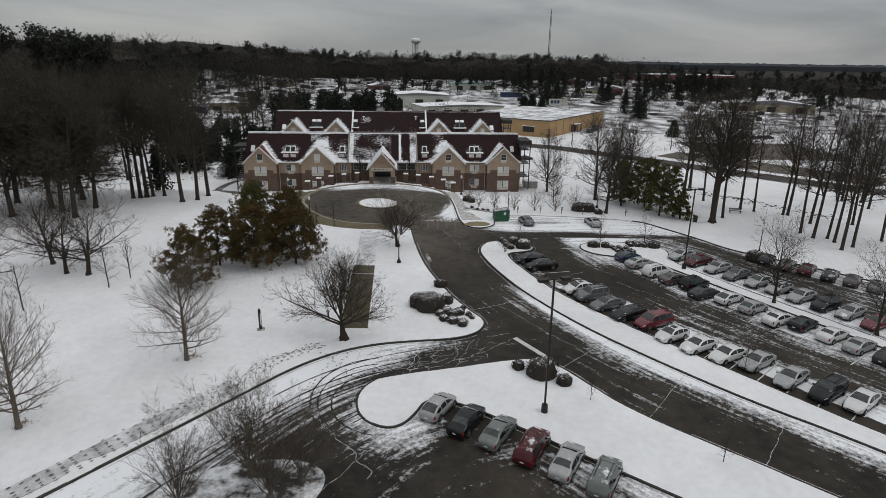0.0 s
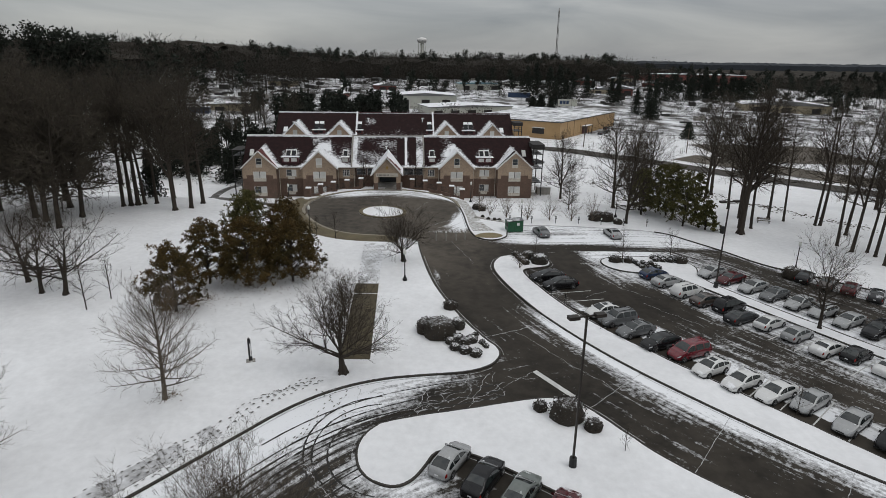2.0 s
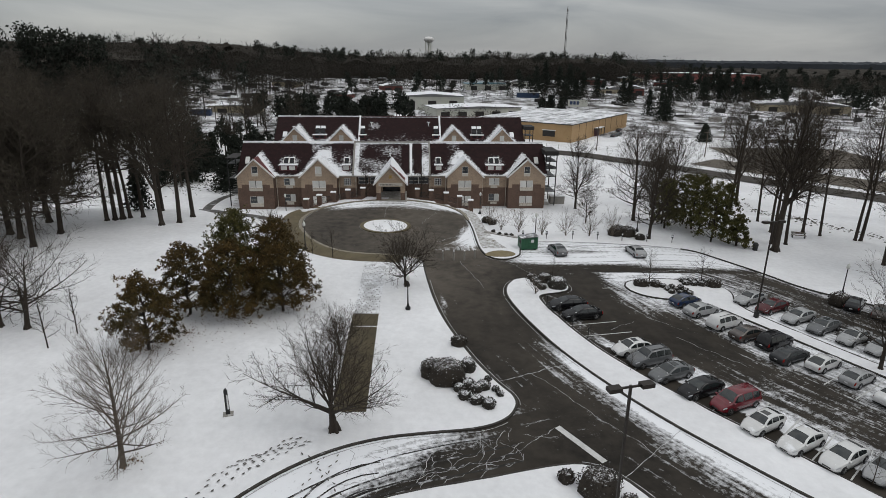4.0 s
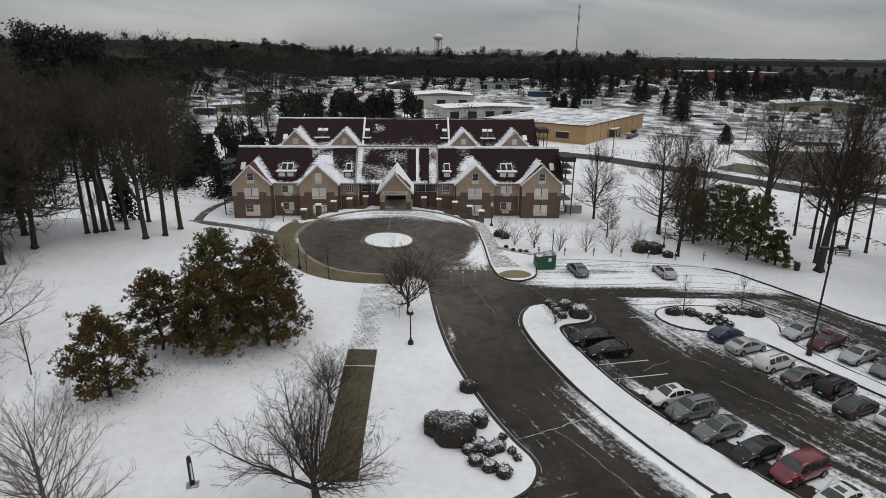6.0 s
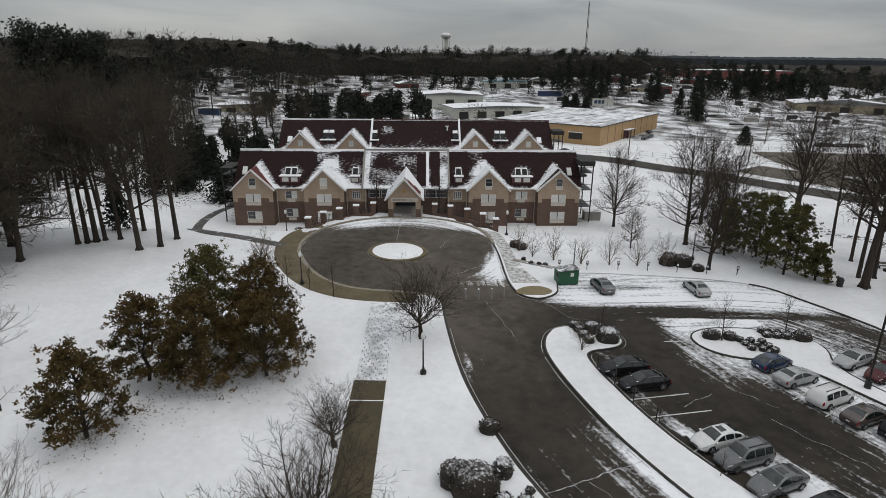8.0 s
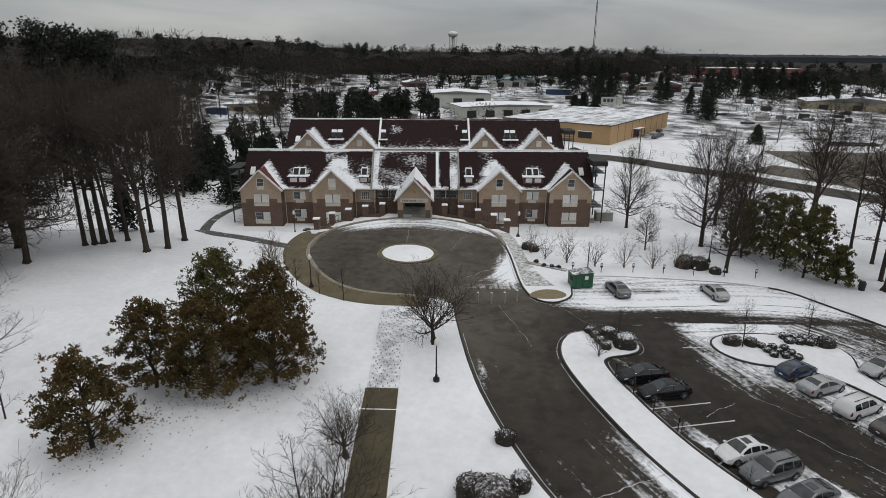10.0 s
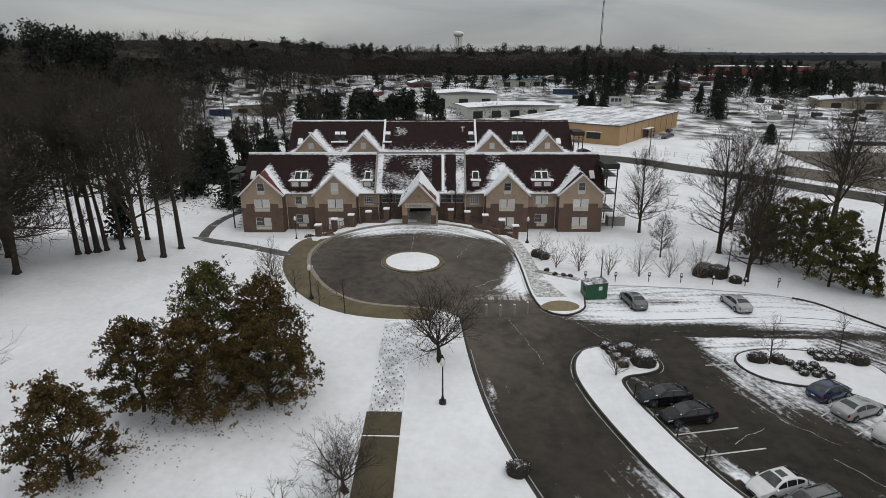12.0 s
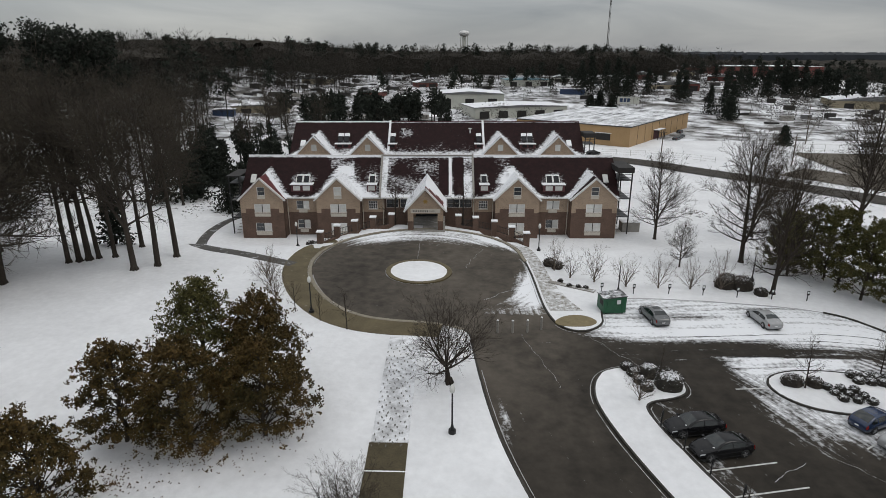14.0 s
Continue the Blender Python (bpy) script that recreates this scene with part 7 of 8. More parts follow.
rng = random.Random(63)
for i in range(14):
    cedar(rng.uniform(-60, -36), rng.uniform(16, 54), rng.uniform(7, 10), rng.uniform(3.0, 4.5), 100 + i)
for i, (x, y, h) in enumerate(((82, 262, 19), (89, 268, 21), (97, 264, 19), (105, 270, 20), (113, 266, 16), (121, 262, 15), (131, 184, 16), (137, 190, 15), (126, 188, 13), (168, 250, 15), (176, 256, 16), (186, 252, 15), (200, 262, 17), (214, 256, 16))):
    cedar(x, y, h, h * 0.28, 130 + i)


for i, (x, y, h, r) in enumerate(((70, 186, 9, 4.5), (75, 189, 10, 5), (80, 187, 8.5, 4), (114, 101.5, 6.5, 3.2), (129, 237, 15, 4.2), (134, 240, 13, 4), (203, 258, 17, 5.5), (211, 262, 18, 6), (221, 258, 16, 5.5), (231, 264, 16, 5.5), (190, 262, 14, 5))):
    cedar(x, y, h, r, 160 + i)


# ---- shrubs ----
def shrub(x, y, rx, ry, rz, seed, mat, label, name="shrub"):
    rng = random.Random(seed)
    z = land(x, y) + 0.1
    t = thing(name, label, "shrub", pose(x, y, z), group="clipped shrubs")
    core, lv = Shape(), Shape()
    rows = []
    for i in range(7):
        a = math.pi / 2 * i / 6
        k = math.cos(a) ** 0.6 * 0.93
        rows.append([(rx * k * math.cos(b * math.pi / 7) * (1 + 0.07 * math.sin(3 * b + seed)), ry * k * math.sin(b * math.pi / 7) * (1 + 0.07 * math.cos(2 * b + seed)), rz * (0.02 + 0.90 * math.sin(a))) for b in range(14)])
    rows.insert(0, [(p[0] * 0.85, p[1] * 0.85, -0.12) for p in rows[0]])
    core.rings(rows)
    leaf_cloud(lv, rng, (0, 0, rz * 0.42), rx * 1.02, ry * 1.02, rz * 0.60, int(260 + 420 * rx * ry), 0.16, 0.86)
    part("core", core, mat, t, smooth=True)
    part("foliage", lv, mat, t)
    return t


DARK_SHRUB, SNOWY = "clipped brown shrub dusted with snow", "small round shrub with snow on top"
shrub(6.8, -70.2, 1.75, 1.6, 1.9, 1, SHRUB, DARK_SHRUB)
shrub(5.6, -69.4, 1.2, 1.2, 1.5, 2, SHRUB, DARK_SHRUB)
shrub(8.9, -68.6, 0.75, 0.75, 1.2, 3, SHRUB_SNOW, SNOWY)
shrub(8.4, -64.0, 0.85, 0.7, 1.0, 4, SHRUB, DARK_SHRUB)
for i, (x, y, r) in enumerate(((8.6, -71.4, 0.65), (9.3, -71.9, 0.6), (10.0, -71.5, 0.6), (9.1, -73.6, 0.6), (8.2, -73.0, 0.55), (10.5, -70.3, 0.3), (11.0, -71.9, 0.32), (10.1, -74.2, 0.6), (11.3, -72.6, 0.3), (7.8, -71.8, 0.55))):
    shrub(x, y, r, r, r * 1.2, 10 + i, SHRUB_SNOW, SNOWY)
shrub(16.5, -83.9, 1.55, 1.35, 1.75, 30, SHRUB, DARK_SHRUB)
shrub(14.5, -82.8, 0.6, 0.6, 0.8, 31, SHRUB, DARK_SHRUB)
shrub(18.2, -85.4, 0.75, 0.7, 0.9, 32, SHRUB, DARK_SHRUB)
shrub(21.7, -49.6, 1.25, 1.1, 1.4, 33, SHRUB_SNOW, DARK_SHRUB)
shrub(20.5, -47.9, 1.0, 0.8, 1.2, 34, SHRUB_SNOW, DARK_SHRUB)
for i, (x, y) in enumerate(((19.2, -47.9), (19.4, -49.0), (19.7, -50.1), (18.9, -46.9))):
    shrub(x, y, 0.55, 0.5, 0.7, 36 + i, SHRUB_SNOW, SNOWY)
shrub(32.6, -48.8, 1.0, 0.7, 0.9, 41, SHRUB, DARK_SHRUB)
shrub(34.4, -49.0, 0.7, 0.65, 0.8, 42, SHRUB, DARK_SHRUB)
for i in range(9):
    shrub(35.2 + 1.05 * (i // 3) + 0.2 * (i % 3), -49.4 - 0.85 * (i % 3) - 0.2 * (i // 3), 0.42, 0.36, 0.5, 43 + i, SHRUB_SNOW, SNOWY)
for i in range(8):
    shrub(38.6 + 0.95 * (i % 4) , -47.5 - 0.9 * (i // 4) - 0.15 * (i % 4), 0.52, 0.45, 0.6, 60 + i, SHRUB_SNOW, SNOWY)
shrub(42.0, -48.9, 1.0, 0.8, 1.0, 70, SHRUB, DARK_SHRUB)
for i, (x, y, r) in enumerate(((36.6, -27.0, 1.3), (38.4, -27.4, 1.4), (37.4, -26.0, 1.2), (39.8, -29.4, 0.8), (16.5, -20.6, 0.9), (17.3, -21.6, 0.8), (-18.4, -4.6, 0.8), (-17.2, -6.2, 0.8), (55.0, -54.0, 1.3))):
    shrub(x, y, r, r * 0.9, r * 1.15, 80 + i, SHRUB, DARK_SHRUB)
for i, (x, y) in enumerate(((17.6, -28.0), (18.6, -28.4), (19.4, -28.6), (16.8, -26.6))):
    shrub(x, y, 0.3, 0.28, 0.42, 95 + i, SHRUB, DARK_SHRUB)


# ---- distance ----
def far_woods(name, spots, label, pine=False):
    """Far trees as one mass of slivers: (x, y, height)."""
    rng = random.Random(len(spots))
    s = Shape()
    for x, y, h in spots:
        z = land(x, y)
        if pine:
            s.tube((x, y, z), (x, y, z + h * 0.8), 0.3, 0.15, 3, 0, False)
            low, wide = rng.uniform(0.30, 0.50), rng.uniform(0.14, 0.20)
            for k in range(9):
                f = (k + rng.random()) / 9
                a, rr = rng.uniform(0, 6.28), h * wide * rng.random() ** 0.5 * (1.15 - 0.7 * f)
                leaf_cloud(s, rng, (x + rr * math.cos(a), y + rr * math.sin(a), z + h * (low + (0.93 - low) * f)), h * 0.12, h * 0.12, h * 0.07, 170 if h > 27.5 else 26, min(1.1 if h > 27.5 else 1.7, h * 0.1), 0.1)
            continue
        stem = rng.uniform(0.006, 0.010) * h
        s.tube((x, y, z), (x, y, z + h * 0.4), stem, stem * 0.5, 3, 0, False)
        wide = h * rng.uniform(0.22, 0.34)
        for k in range(76):
            v = Vector((rng.gauss(0, 1), rng.gauss(0, 1), rng.gauss(0, 1))).normalized() * rng.random() ** 0.45
            if v.z < -0.75:
                continue
            p = Vector((x + v.x * wide, y + v.y * wide, z + h * (0.58 + 0.34 * v.z)))
            d = (v + Vector((rng.uniform(-0.6, 0.6), rng.uniform(-0.8, 0.8), rng.uniform(-0.3, 0.7)))).normalized()
            sliver(s, p, d, h * rng.uniform(0.06, 0.13), 0.06 + 0.00034 * max(0, y), rng)
    return single(name, s, NEEDLE if pine else TWIG_FAR, label, "woods", kind="stuff")


def canopy(name, x0, x1, y0, y1, step, height, label):
    """A ragged sheet of far tree tops, closed down to the ground in front."""
    s = Shape()
    nx, ny = int((x1 - x0) / step), int((y1 - y0) / step)
    rows = []
    for j in range(-1, ny + 1):
        r = []
        for i in range(nx + 1):
            x, y = x0 + step * i, y0 + step * max(j, 0)
            jx, jy = x + step * 0.4 * noise.noise((x * 0.3, y * 0.3, 1)), y + step * 0.4 * noise.noise((x * 0.3, y * 0.3, 5))
            h = height * (0.82 + 0.30 * noise.noise((x * 0.05, y * 0.05, 2)) + 0.22 * noise.noise((x * 0.21, y * 0.21, 8)) + 0.30 * noise.noise((x * 0.9, y * 0.9, 3)))
            r.append((jx, jy, land(x, y) + (h if j >= 0 else -1)))
        rows.append(r)
    s.rings(rows, closed=False, caps=False)
    return single(name, s, TWIG_FAR, label, "woods", kind="stuff")


rng = random.Random(77)
spots = []
for k in range(1800):
    x, y = rng.uniform(-330, -56), rng.uniform(-30, 330)
    if x > -95 and 105 < y < 250 or x > -75 and y < 60 or (-21 < math.degrees(math.atan2(x - 3, y + 97)) < -14.5 and y < 250 and k % 6):
        continue
    spots.append((x, y, rng.uniform(18, 31)))
spots += [(rng.uniform(-200, -66), rng.uniform(238, 332), rng.uniform(9, 15)) for k in range(230)] + [(rng.uniform(-190, -104), rng.uniform(120, 235), rng.uniform(10, 17)) for k in range(120)]
far_woods("left_woods", spots, "dense bare winter woods on the rise")
canopy("left_canopy", -700, -150, 60, 800, 9.0, 19, "dark mass of bare tree tops on the rise")
spots = []
for k in range(1500):
    x, y = rng.uniform(-420, 200), 335 + 110 * rng.random() ** 1.5
    spots.append((x, y, rng.uniform(12, 20)))
for k in range(900):
    spots.append((rng.uniform(-420, 260), rng.uniform(420, 700), rng.uniform(17, 25)))
far_woods("back_woods", spots, "dark bare winter woods along the skyline")
canopy("back_canopy", -420, 190, 385, 1000, 9.0, 15, "dark mass of bare tree tops behind the sheds")
spots = []
for k in range(1100):
    x, y = rng.uniform(150, 640), rng.uniform(110, 640)
    if x < 230 and y < 240 or x < 400 and y < 250 - 0.5 * (x - 230) or 190 < x < 345 and 380 < y < 530:
        continue
    spots.append((x, y, rng.uniform(10, 18)))
for k in range(700):
    x, y = rng.uniform(60, 460), rng.uniform(360, 560)
    if 180 < x < 350 and y < 500:
        continue
    spots.append((x, y, rng.uniform(8, 15)))
for k in range(160):
    spots.append((rng.uniform(110, 300), rng.uniform(-60, 20), rng.uniform(12, 20)))
far_woods("right_woods", spots, "dark bare winter woods on low ground")
canopy("right_canopy", 200, 1500, 560, 1400, 14.0, 11, "dark mass of bare tree tops on low ground")
canopy("east_canopy", 420, 1200, 150, 560, 10.0, 10, "dark mass of bare tree tops to the east")
spots = [(rng.uniform(-420, 250), rng.uniform(380, 700), rng.uniform(18, 27)) for k in range(120)] + [(rng.uniform(-300, -80), rng.uniform(60, 320), rng.uniform(20, 27)) for k in range(40)]
spots += [(x, y, z - land(x, y)) for x, y, z in ((-137, 100, 40.5), (-144, 104, 39), (-149, 100, 38), (-122, 98, 40), (-126, 103, 39), (-117, 101, 38.5), (-112, 98, 38.5), (-107, 99, 37), (-101, 98, 36.5), (-160, 110, 39))]
spots += [(rng.uniform(200, 620), rng.uniform(250, 620), rng.uniform(11, 18)) for k in range(120)] + [(rng.uniform(-62, 2), rng.uniform(128, 160), rng.uniform(11, 16)) for k in range(44)]
spots += [(rng.uniform(450, 1000), rng.uniform(420, 900), rng.uniform(14, 22)) for k in range(110)] + [(rng.uniform(-40, 230), rng.uniform(250, 345), rng.uniform(9, 15)) for k in range(60)]
spots += [(rng.uniform(200, 330), rng.uniform(180, 300), rng.uniform(10, 17)) for k in range(40)]
spots += [(rng.uniform(-72, -34), rng.uniform(44, 104), rng.uniform(5, 10)) for k in range(46)]
far_woods("far_pines", spots, "dark pines above the bare woods", True)
spots = []
for k in range(1300):
    x = rng.uniform(-160, 330)
    y = rng.uniform(118, 420)
    if -6 < x < 62 and 165 < y < 235 or 40 < x < 135 and y < 205:
        continue
    if -118 < x < -58 and y < 235 or 170 < x and 300 < y:
        continue
    spots.append((x, y, rng.uniform(4, 12)))
far_woods("scrub_between_buildings", spots, "bare scrub and small trees between far buildings")
s = Shape()
for k in range(330):
    x, y = rng.uniform(-150, 320), rng.uniform(150, 400)
    if -6 < x < 62 and 165 < y < 235 or 40 < x < 135 and y < 205:
        continue
    a, w, h = rng.uniform(-0.3, 0.3), rng.uniform(1.5, 7), rng.uniform(0.8, 2.6)
    c, n_ = math.cos(a), math.sin(a)
    z = land(x, y)
    s.prism([(x + u * c - v * n_, y + u * n_ + v * c) for u, v in ((0, 0), (w, 0), (w, 2), (0, 2))], z - 0.5, z + h, rng.choice((0, 0, 1, 1, 2, 3)))
single("far_yard_goods", s, [DARK_IN, ramp_mat("dark_goods", (0.02, 0.02, 0.02), (0.06, 0.055, 0.05), 0.3, 0.8, 0.0), FLAT_SNOW, CONCRETE], "parked vehicles and goods in far yards", "yard goods", kind="stuff")
ridge = Shape()
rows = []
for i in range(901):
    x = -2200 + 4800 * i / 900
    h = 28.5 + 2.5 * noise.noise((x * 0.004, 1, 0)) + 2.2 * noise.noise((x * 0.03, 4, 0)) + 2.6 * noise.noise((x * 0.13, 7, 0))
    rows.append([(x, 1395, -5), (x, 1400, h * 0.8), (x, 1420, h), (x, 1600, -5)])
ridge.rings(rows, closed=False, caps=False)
# Distance haze is put into the ridge's bluish colour.
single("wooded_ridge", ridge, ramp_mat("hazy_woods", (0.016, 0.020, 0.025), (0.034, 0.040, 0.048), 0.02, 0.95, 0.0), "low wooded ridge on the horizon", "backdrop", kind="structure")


def shed(name, x, y, w, d, h, turn, wall, roof, label, slope=0.0, doors=0, win=0):
    z = min(land(x, y), land(x + w * 0.5, y), land(x, y + d))
    t = thing(name, label, "building", pose(x, y, z - 0.3, 0, 0, turn))
    part("wall", Shape().box(0, w, 0, d, -1.0, h), wall, t)
    part("roof", Shape().prism([(-0.4, h), (w + 0.4, h), (w + 0.4, h + 0.3), (w / 2, h + 0.3 + slope), (-0.4, h + 0.3)], -0.5, d + 0.5, axis="y"), roof, t)
    for k in range(doors):
        xx = w * (k + 0.5) / doors
        part("door", Shape().box(xx - min(2.2, w / doors * 0.4), xx + min(2.2, w / doors * 0.4), -0.06, 0.02, 0.0, h * 0.72), DARK_IN, t)
    for k in range(win):
        yy = d * (k + 0.5) / win
        part("window", Shape().box(w - 0.02, w + 0.06, yy - 0.8, yy + 0.8, 1.3, 2.5), GLASS, t)
        part("panel_joint", Shape().box(w - 0.02, w + 0.05, d * k / win - 0.08, d * k / win + 0.08, 0, h), DARK_IN, t)
    return t


def warehouse():
    """The tan metal warehouse behind the hall, seen on its south-east corner."""
    turn = math.degrees(math.atan2(50.1, 38.3))
    z = 0.0
    t = thing("tan_warehouse", "long tan metal warehouse with a snowy flat roof", "building", pose(62.2, 97.8, z, 0, 0, turn))
    ln, dp, h = 63.0, 42.0, 6.4
    part("wall", Shape().box(0, ln, 0, dp, -1, h), STEEL_TAN, t)
    part("roof", Shape().box(-0.3, ln + 0.3, -0.3, dp + 0.3, h, h + 0.35), ramp_mat("half_bare_flat_roof", (0.03, 0.03, 0.03), (0.09, 0.09, 0.09), 0.2, 0.8, 0.2, snow=0.66, snow_scale=0.22, gain=3.0, drift=(0.5, 1.6, 1.0)), t)
    for k in range(1, 9):
        part("panel_joint", Shape().box(ln * k / 9 - 0.07, ln * k / 9 + 0.07, -0.05, 0.02, 0, h), BRONZE, t)
    part("canopy", Shape().box(22, 30, -2.0, -0.02, 3.4, 3.6), FLAT_SNOW, t)
    for k in range(3):
        part("canopy_post", Shape().box(22.4 + 3.5 * k, 22.6 + 3.5 * k, -1.9, -1.7, 0, 3.4), BRONZE, t)
    part("door", Shape().box(23, 29, -0.08, -0.02, 0, 3.2), MAROON, t)
    part("end_window", Shape().box(-0.08, -0.02, 6.5, 11.5, 1.8, 4.0), DARK_IN, t)
    part("end_window_frame", Shape().box(-0.1, -0.03, 6.2, 11.8, 4.0, 4.25), TRIM_WHITE, t)
    return t


warehouse()
shed("white_shed", -2, 205, 34, 26, 7.5, 2, STEEL_WHITE, FLAT_SNOW, "white metal shed with dark doors and snowy roof", 1.2, 3)
shed("open_shed", 16, 172, 44, 22, 5.2, 14, STEEL_WHITE, FLAT_SNOW, "white open-sided shed with snowy roof", 0.8, 5)
shed("white_shed", 42, 300, 30, 18, 4.5, 5, STEEL_WHITE, TEAL, "pale shed with a teal metal roof", 1.0, 3)
shed("blue_trailer", -100, 172, 9, 5, 3.2, 8, BLUE_SIGN, FLAT_SNOW, "blue trailer with snow on its roof", 0.2)
shed("blue_trailer", 70, 262, 14, 4, 3.4, -10, BLUE_SIGN, FLAT_SNOW, "blue and white trailer near the sheds", 0.1)
shed("flat_store", -96, 185, 26, 14, 4.0, 12, BEIGE_WALL, FLAT_SNOW, "low store with a snowy flat roof", 0.3, 2)
shed("red_brick_store", 205, 455, 130, 44, 8.0, -4, RED_BRICK_FAR, FLAT_SNOW, "long red brick building with a snowy flat roof", 0.4, 3)
shed("white_store", 60, 420, 60, 20, 5.0, 2, STEEL_WHITE, FLAT_SNOW, "long white building with a snowy roof", 0.5, 4)
shed("beige_hall", 200, 215, 46, 26, 4.4, -20, BEIGE_WALL, FLAT_SNOW, "beige hall with a low snowy roof", 2.5, 3)
rng = random.Random(9)
for k in range(18):
    x, y = rng.uniform(-140, 330), rng.uniform(250, 460)
    shed("far_house", x, y, rng.uniform(10, 22), rng.uniform(8, 12), rng.uniform(3, 4.5), rng.uniform(-25, 25), (STEEL_WHITE, BEIGE_WALL, RED_BRICK_FAR)[k % 3], FLAT_SNOW,
         "small far building with a snowy roof", 1.6, 2)["group"] = "far houses"


def yard_line(name, pts, w, mat, label, lift=0.24):
    l = refine(pts, 5.0)
    s = Shape()
    a, b = offset(l, w / 2), offset(l, -w / 2)
    for i in range(len(l) - 1):
        s.poly([(x, y, land(x, y) + lift) for x, y in (a[i], b[i], b[i + 1], a[i + 1])][::-1])
    return single(name, s, mat, label, "road", kind="structure")


yards = Shape()
rows = []
for j in range(30):
    y = 112 + 10 * j
    rows.append([(x, y, land(x, y) + 0.2) for x in range(-200, 361, 10)])
yards.rings([r[::-1] for r in rows], closed=False, caps=False)
single("far_yards", yards, ramp_mat("trodden_yard", (0.030, 0.027, 0.023), (0.09, 0.08, 0.07), 0.06, 0.9, 0.0, snow=0.56, snow_scale=0.085, gain=3.0, grit=1.7), "muddy yards half covered in snow", "yard", kind="structure")
yard_line("back_road", smooth_line([(30, 92), (44, 78), (57.5, 71.5), (67, 59), (78, 47), (88, 33), (112, 4), (150, -36)]), 8.5, ramp_mat("salted_asphalt", (0.030, 0.026, 0.022), (0.07, 0.062, 0.053), 0.4, 0.8, 0.1, spec=0.2, snow=0.2, snow_scale=0.4), "wet brown road behind the hall", 0.30)
BARE_YARD = ramp_mat("bare_yard", (0.055, 0.046, 0.034), (0.12, 0.10, 0.075), 0.3, 0.9, 0.1, snow=0.22, snow_scale=0.25)
yard_line("beige_yard", [(92, 57), (104, 41), (128, 9)], 15, BARE_YARD, "brown bare yard beside the road")
yard_line("upper_yard", [(106, 67), (150, 62)], 40, BARE_YARD, "brown bare yard above the lane", 0.26)
yard_line("far_street", [(-160, 205), (-60, 215), (60, 262), (200, 300), (340, 330)], 9, ramp_mat("far_asphalt", (0.10, 0.10, 0.10), (0.2, 0.2, 0.2), 0.2, 0.9, 0.0, snow=0.5, snow_scale=0.2), "snowy far street")


def wire_fence(pts, label, h=1.8):
    t = thing("wire_fence", label, "fence", group="wire fences")
    l = refine(pts, 4.0)
    for x, y in l:
        part("post", Shape().tube((x, y, land(x, y) - 0.2), (x, y, land(x, y) + h), 0.05, 0.05, 5), CONCRETE, t)
    for hh in (0.5, 1.1, h - 0.05):
        s = Shape()
        for (x0, y0), (x1, y1) in zip(l[:-1], l[1:]):
            s.tube((x0, y0, land(x0, y0) + hh), (x1, y1, land(x1, y1) + hh), 0.02, 0.02, 3, 0, False)
        part("rail", s, CONCRETE, t)


wire_fence([(50, 84), (66, 80), (78, 70)], "grey wire fence along the back road")
wire_fence([(104, 91), (152, 85)], "dark wire fence along the bare yard", 2.4)
wire_fence([(93, 62), (120, 100), (150, 145), (172, 176)], "dark wire fence running up the lane", 2.2)


def yard_sign():
    t = thing("yard_sign", "long white panel sign with blue shapes beside the yards", "sign", pose(91.5, 218, land(95, 218), 0, 0, -4))
    part("panel", Shape().box(0, 11, -0.15, 0.15, 0.8, 4.6), STEEL_WHITE, t)
    for x0, x1 in ((1.0, 2.6), (3.0, 4.4), (4.8, 6.2)):
        part("marking", Shape().box(x0, x1, -0.19, -0.155, 2.0, 3.8), BLUE_SIGN, t)
    for x in (1.2, 5.5, 9.8):
        part("post", Shape().box(x - 0.12, x + 0.12, 0.16, 0.4, -0.5, 4.2), BRONZE, t)


yard_sign()


def stone_run(name, pts, wide, count, seed, label):
    """Dark stones and litter showing through the snow along a line."""
    r, s = random.Random(seed), Shape()
    l = refine(pts, 0.5)
    for k in range(count):
        x, y = r.choice(l)
        x, y = x + r.gauss(0, wide), y + r.gauss(0, wide)
        z = land(x, y) + 0.10
        q, a0 = r.uniform(0.10, 0.34), r.uniform(0, 6.28)
        ring = [(x + q * r.uniform(0.7, 1.5) * math.cos(a0 + a * 1.2566), y + q * r.uniform(0.6, 1.0) * math.sin(a0 + a * 1.2566)) for a in range(5)]
        top_z = z + q * r.uniform(0.25, 0.6)
        for i in range(5):
            s.poly([(*ring[i], z), (*ring[(i + 1) % 5], z), (x, y, top_z)])
    return single(name, s, STONE, label, "stones", kind="stuff")


STONE = ramp_mat("wet_stone", (0.030, 0.026, 0.020), (0.10, 0.088, 0.07), 1.5, 0.85, 0.3, spec=0.2, per_island=0.4)
stone_run("ditch_stones", smooth_line([(74.2, 3.8), (74.2, -8.7), (75.6, -19.0), (80.2, -25.5), (83.5, -31.0)]), 1.3, 520, 3, "dark wet stones in a shallow ditch through snow")
stone_run("bank_stones", smooth_line([(-45.7, 17.0), (-44.9, 23.8), (-42.6, 28.7)]), 2.4, 260, 4, "dark stones and litter on a snowy bank")
stone_run("slope_litter", [(49.6, 18.8), (51.8, 15.0)], 1.3, 110, 5, "dark litter showing through thin snow")


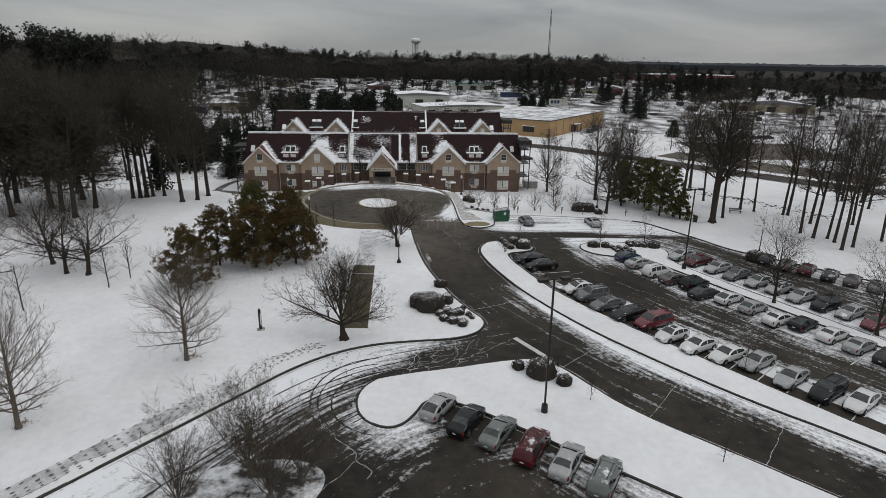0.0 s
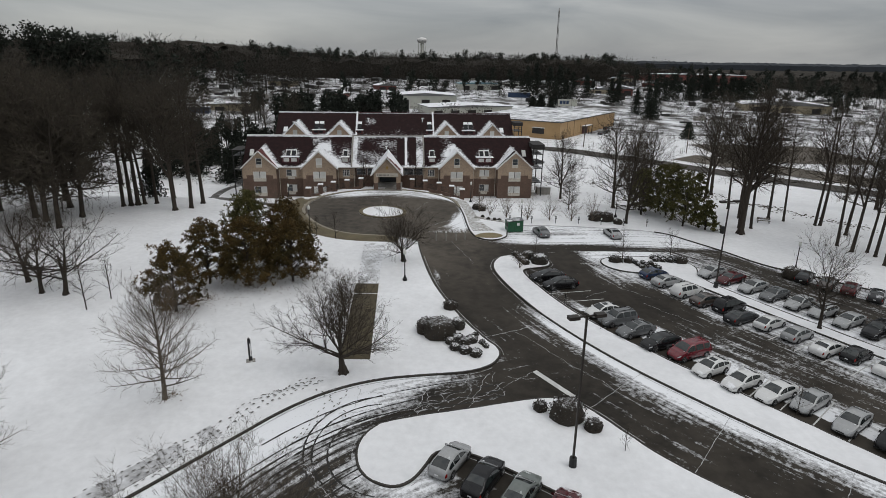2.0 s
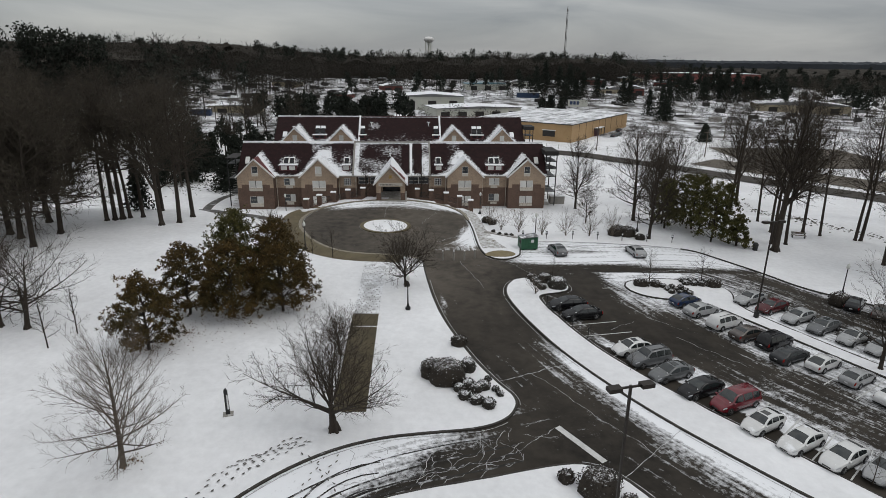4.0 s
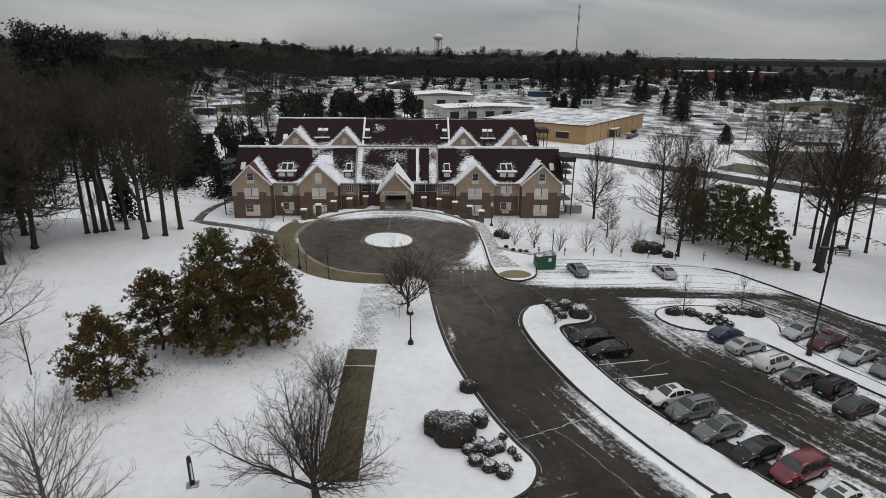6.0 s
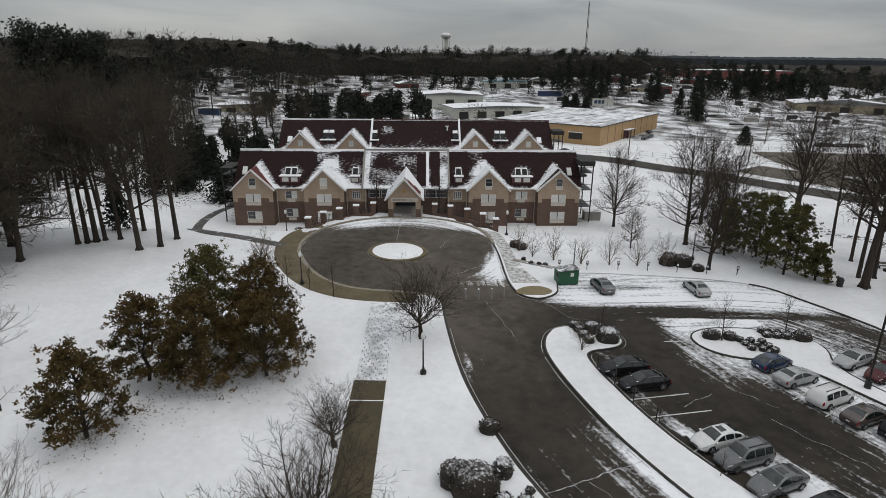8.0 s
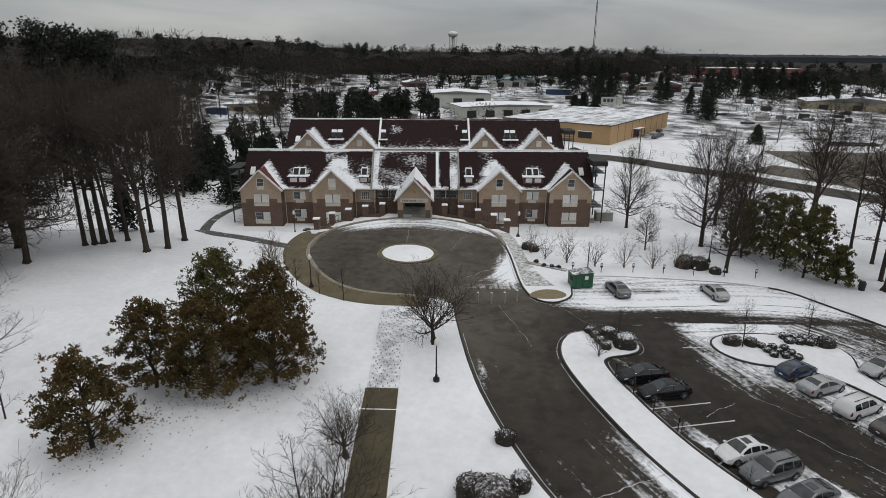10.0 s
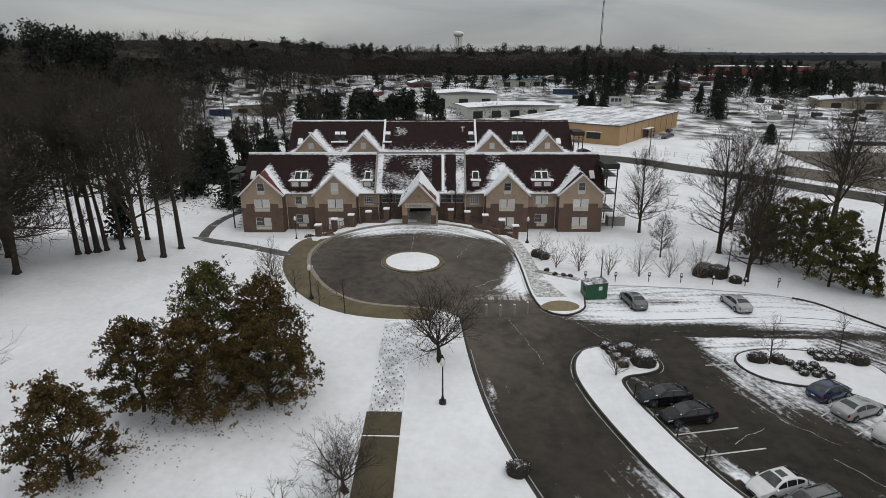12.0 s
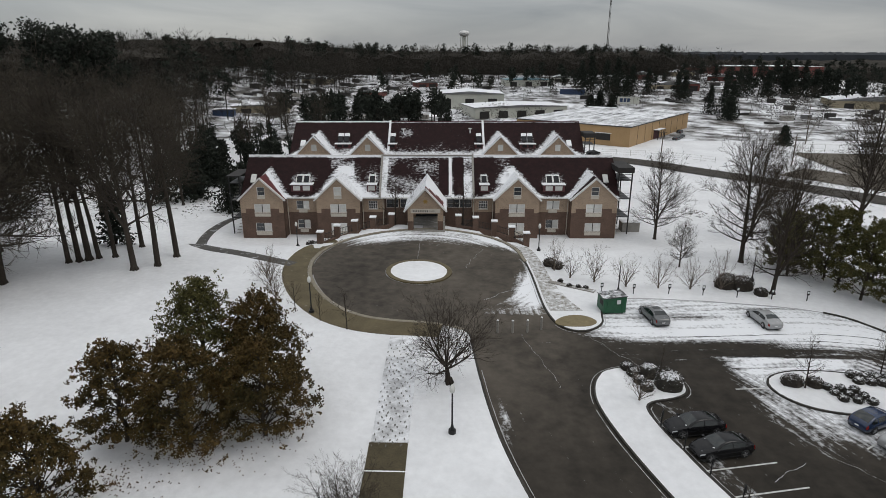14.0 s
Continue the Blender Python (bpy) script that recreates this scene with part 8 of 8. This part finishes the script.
litter, r_ = Shape(), random.Random(31)
for cx, cy, rad, count in ((-21.0, -65.4, 3.4, 260), (-18.6, -62.2, 2.6, 160), (-15.0, -58.6, 4.2, 320), (-10.2, -57.0, 3.4, 160), (-16.0, -80.6, 1.2, 60), (-25.4, -90.4, 1.0, 40)):
    for k in range(count):
        a, q = r_.uniform(0, 6.28), rad * abs(r_.gauss(0, 0.55))
        x, y, u = cx + q * math.cos(a), cy + q * math.sin(a), r_.uniform(0, 3.14)
        z = land(x, y) + 0.19
        dx, dy = 0.09 * math.cos(u), 0.09 * math.sin(u)
        litter.poly([(x - dx, y - dy, z), (x + dy * 0.5, y - dx * 0.5, z + 0.02), (x + dx, y + dy, z + 0.03), (x - dy * 0.5, y + dx * 0.5, z + 0.01)])
single("fallen_leaves", litter, ramp_mat("fallen_leaf", (0.07, 0.045, 0.025), (0.16, 0.10, 0.055), 2.0, 0.8, 0.0, spec=0.2, per_island=0.4), "brown leaves fallen on the snow under the trees", "leaves", kind="stuff")


def mast():
    x, y = 186, 610
    z = land(x, y)
    t = thing("radio_mast", "tall thin lattice radio mast on the skyline", "mast", pose(x, y, z))
    h = 84 - z
    for k in range(3):
        a = k * 2.094
        part("leg", Shape().tube((1.2 * math.cos(a), 1.2 * math.sin(a), 0), (0.7 * math.cos(a), 0.7 * math.sin(a), h), 0.25, 0.2, 4), BRONZE, t)
    s = Shape()
    for k in range(22):
        z0, z1 = h * k / 22, h * (k + 1) / 22
        a = (k % 3) * 2.094
        s.tube((math.cos(a), math.sin(a), z0), (math.cos(a + 2.094), math.sin(a + 2.094), z1), 0.12, 0.12, 3)
    part("bracing", s, BRONZE, t)
    part("antenna", Shape().tube((0, 0, h - 2), (0, 0, h + 3), 0.6, 0.3, 6), CONCRETE, t)


mast()


def water_tower(x, y, top, r):
    z = land(x, y)
    t = thing("water_tower", "pale spheroid water tower above the far trees", "water tower", pose(x, y, z))
    h = top - z
    prof = [(h - r * 1.15, r * 0.25), (h - r * 0.95, r * 0.75), (h - r * 0.6, r), (h - r * 0.3, r * 0.97), (h - r * 0.08, r * 0.6), (h, r * 0.1)]
    part("tank", Shape().rings([[(q * math.cos(a * math.pi / 8), q * math.sin(a * math.pi / 8), zz) for a in range(16)] for zz, q in prof]), TRIM_WHITE, t, smooth=True)
    for k in range(6):
        a = k * math.pi / 3
        part("leg", Shape().tube((r * 0.8 * math.cos(a), r * 0.8 * math.sin(a), -1), (r * 0.6 * math.cos(a), r * 0.6 * math.sin(a), h - r * 0.8), 0.5, 0.5, 5), STEEL_WHITE, t)
    part("stem", Shape().tube((0, 0, -1), (0, 0, h - r), r * 0.16, r * 0.16, 8), STEEL_WHITE, t)


water_tower(30.3, 806, 58.5, 7.6)
water_tower(352, 1000, 38, 5)
# stored cars and clutter in the yard by the warehouse
for i, (x, y, a, c) in enumerate(((86, 118, 52, "maroon"), (88, 121, 52, "black"), (84, 115, 50, "grey"), (47.5, 84, 20, "black"), (37.5, 46.0, 5, "charcoal"), (42.0, 45.0, 8, "charcoal"), (140, 99, 10, "grey"), (143, 99, 10, "black"), (146, 98, 10, "grey"), (149, 98, 10, "black"), (152, 97.5, 10, "grey"), (84, 128, 50, "grey"), (92, 133, 55, "black"))):
    z = land(x, y)
    copy_thing(car_made[("sedan", "black", 0.2)] if c == "black" else car_made[("sedan", "charcoal", 0.2)], pose(x, y, z + 0.12, 0, 0, a))
for p in protos:
    for o in (*p.children_recursive, p):
        bpy.data.objects.remove(o)
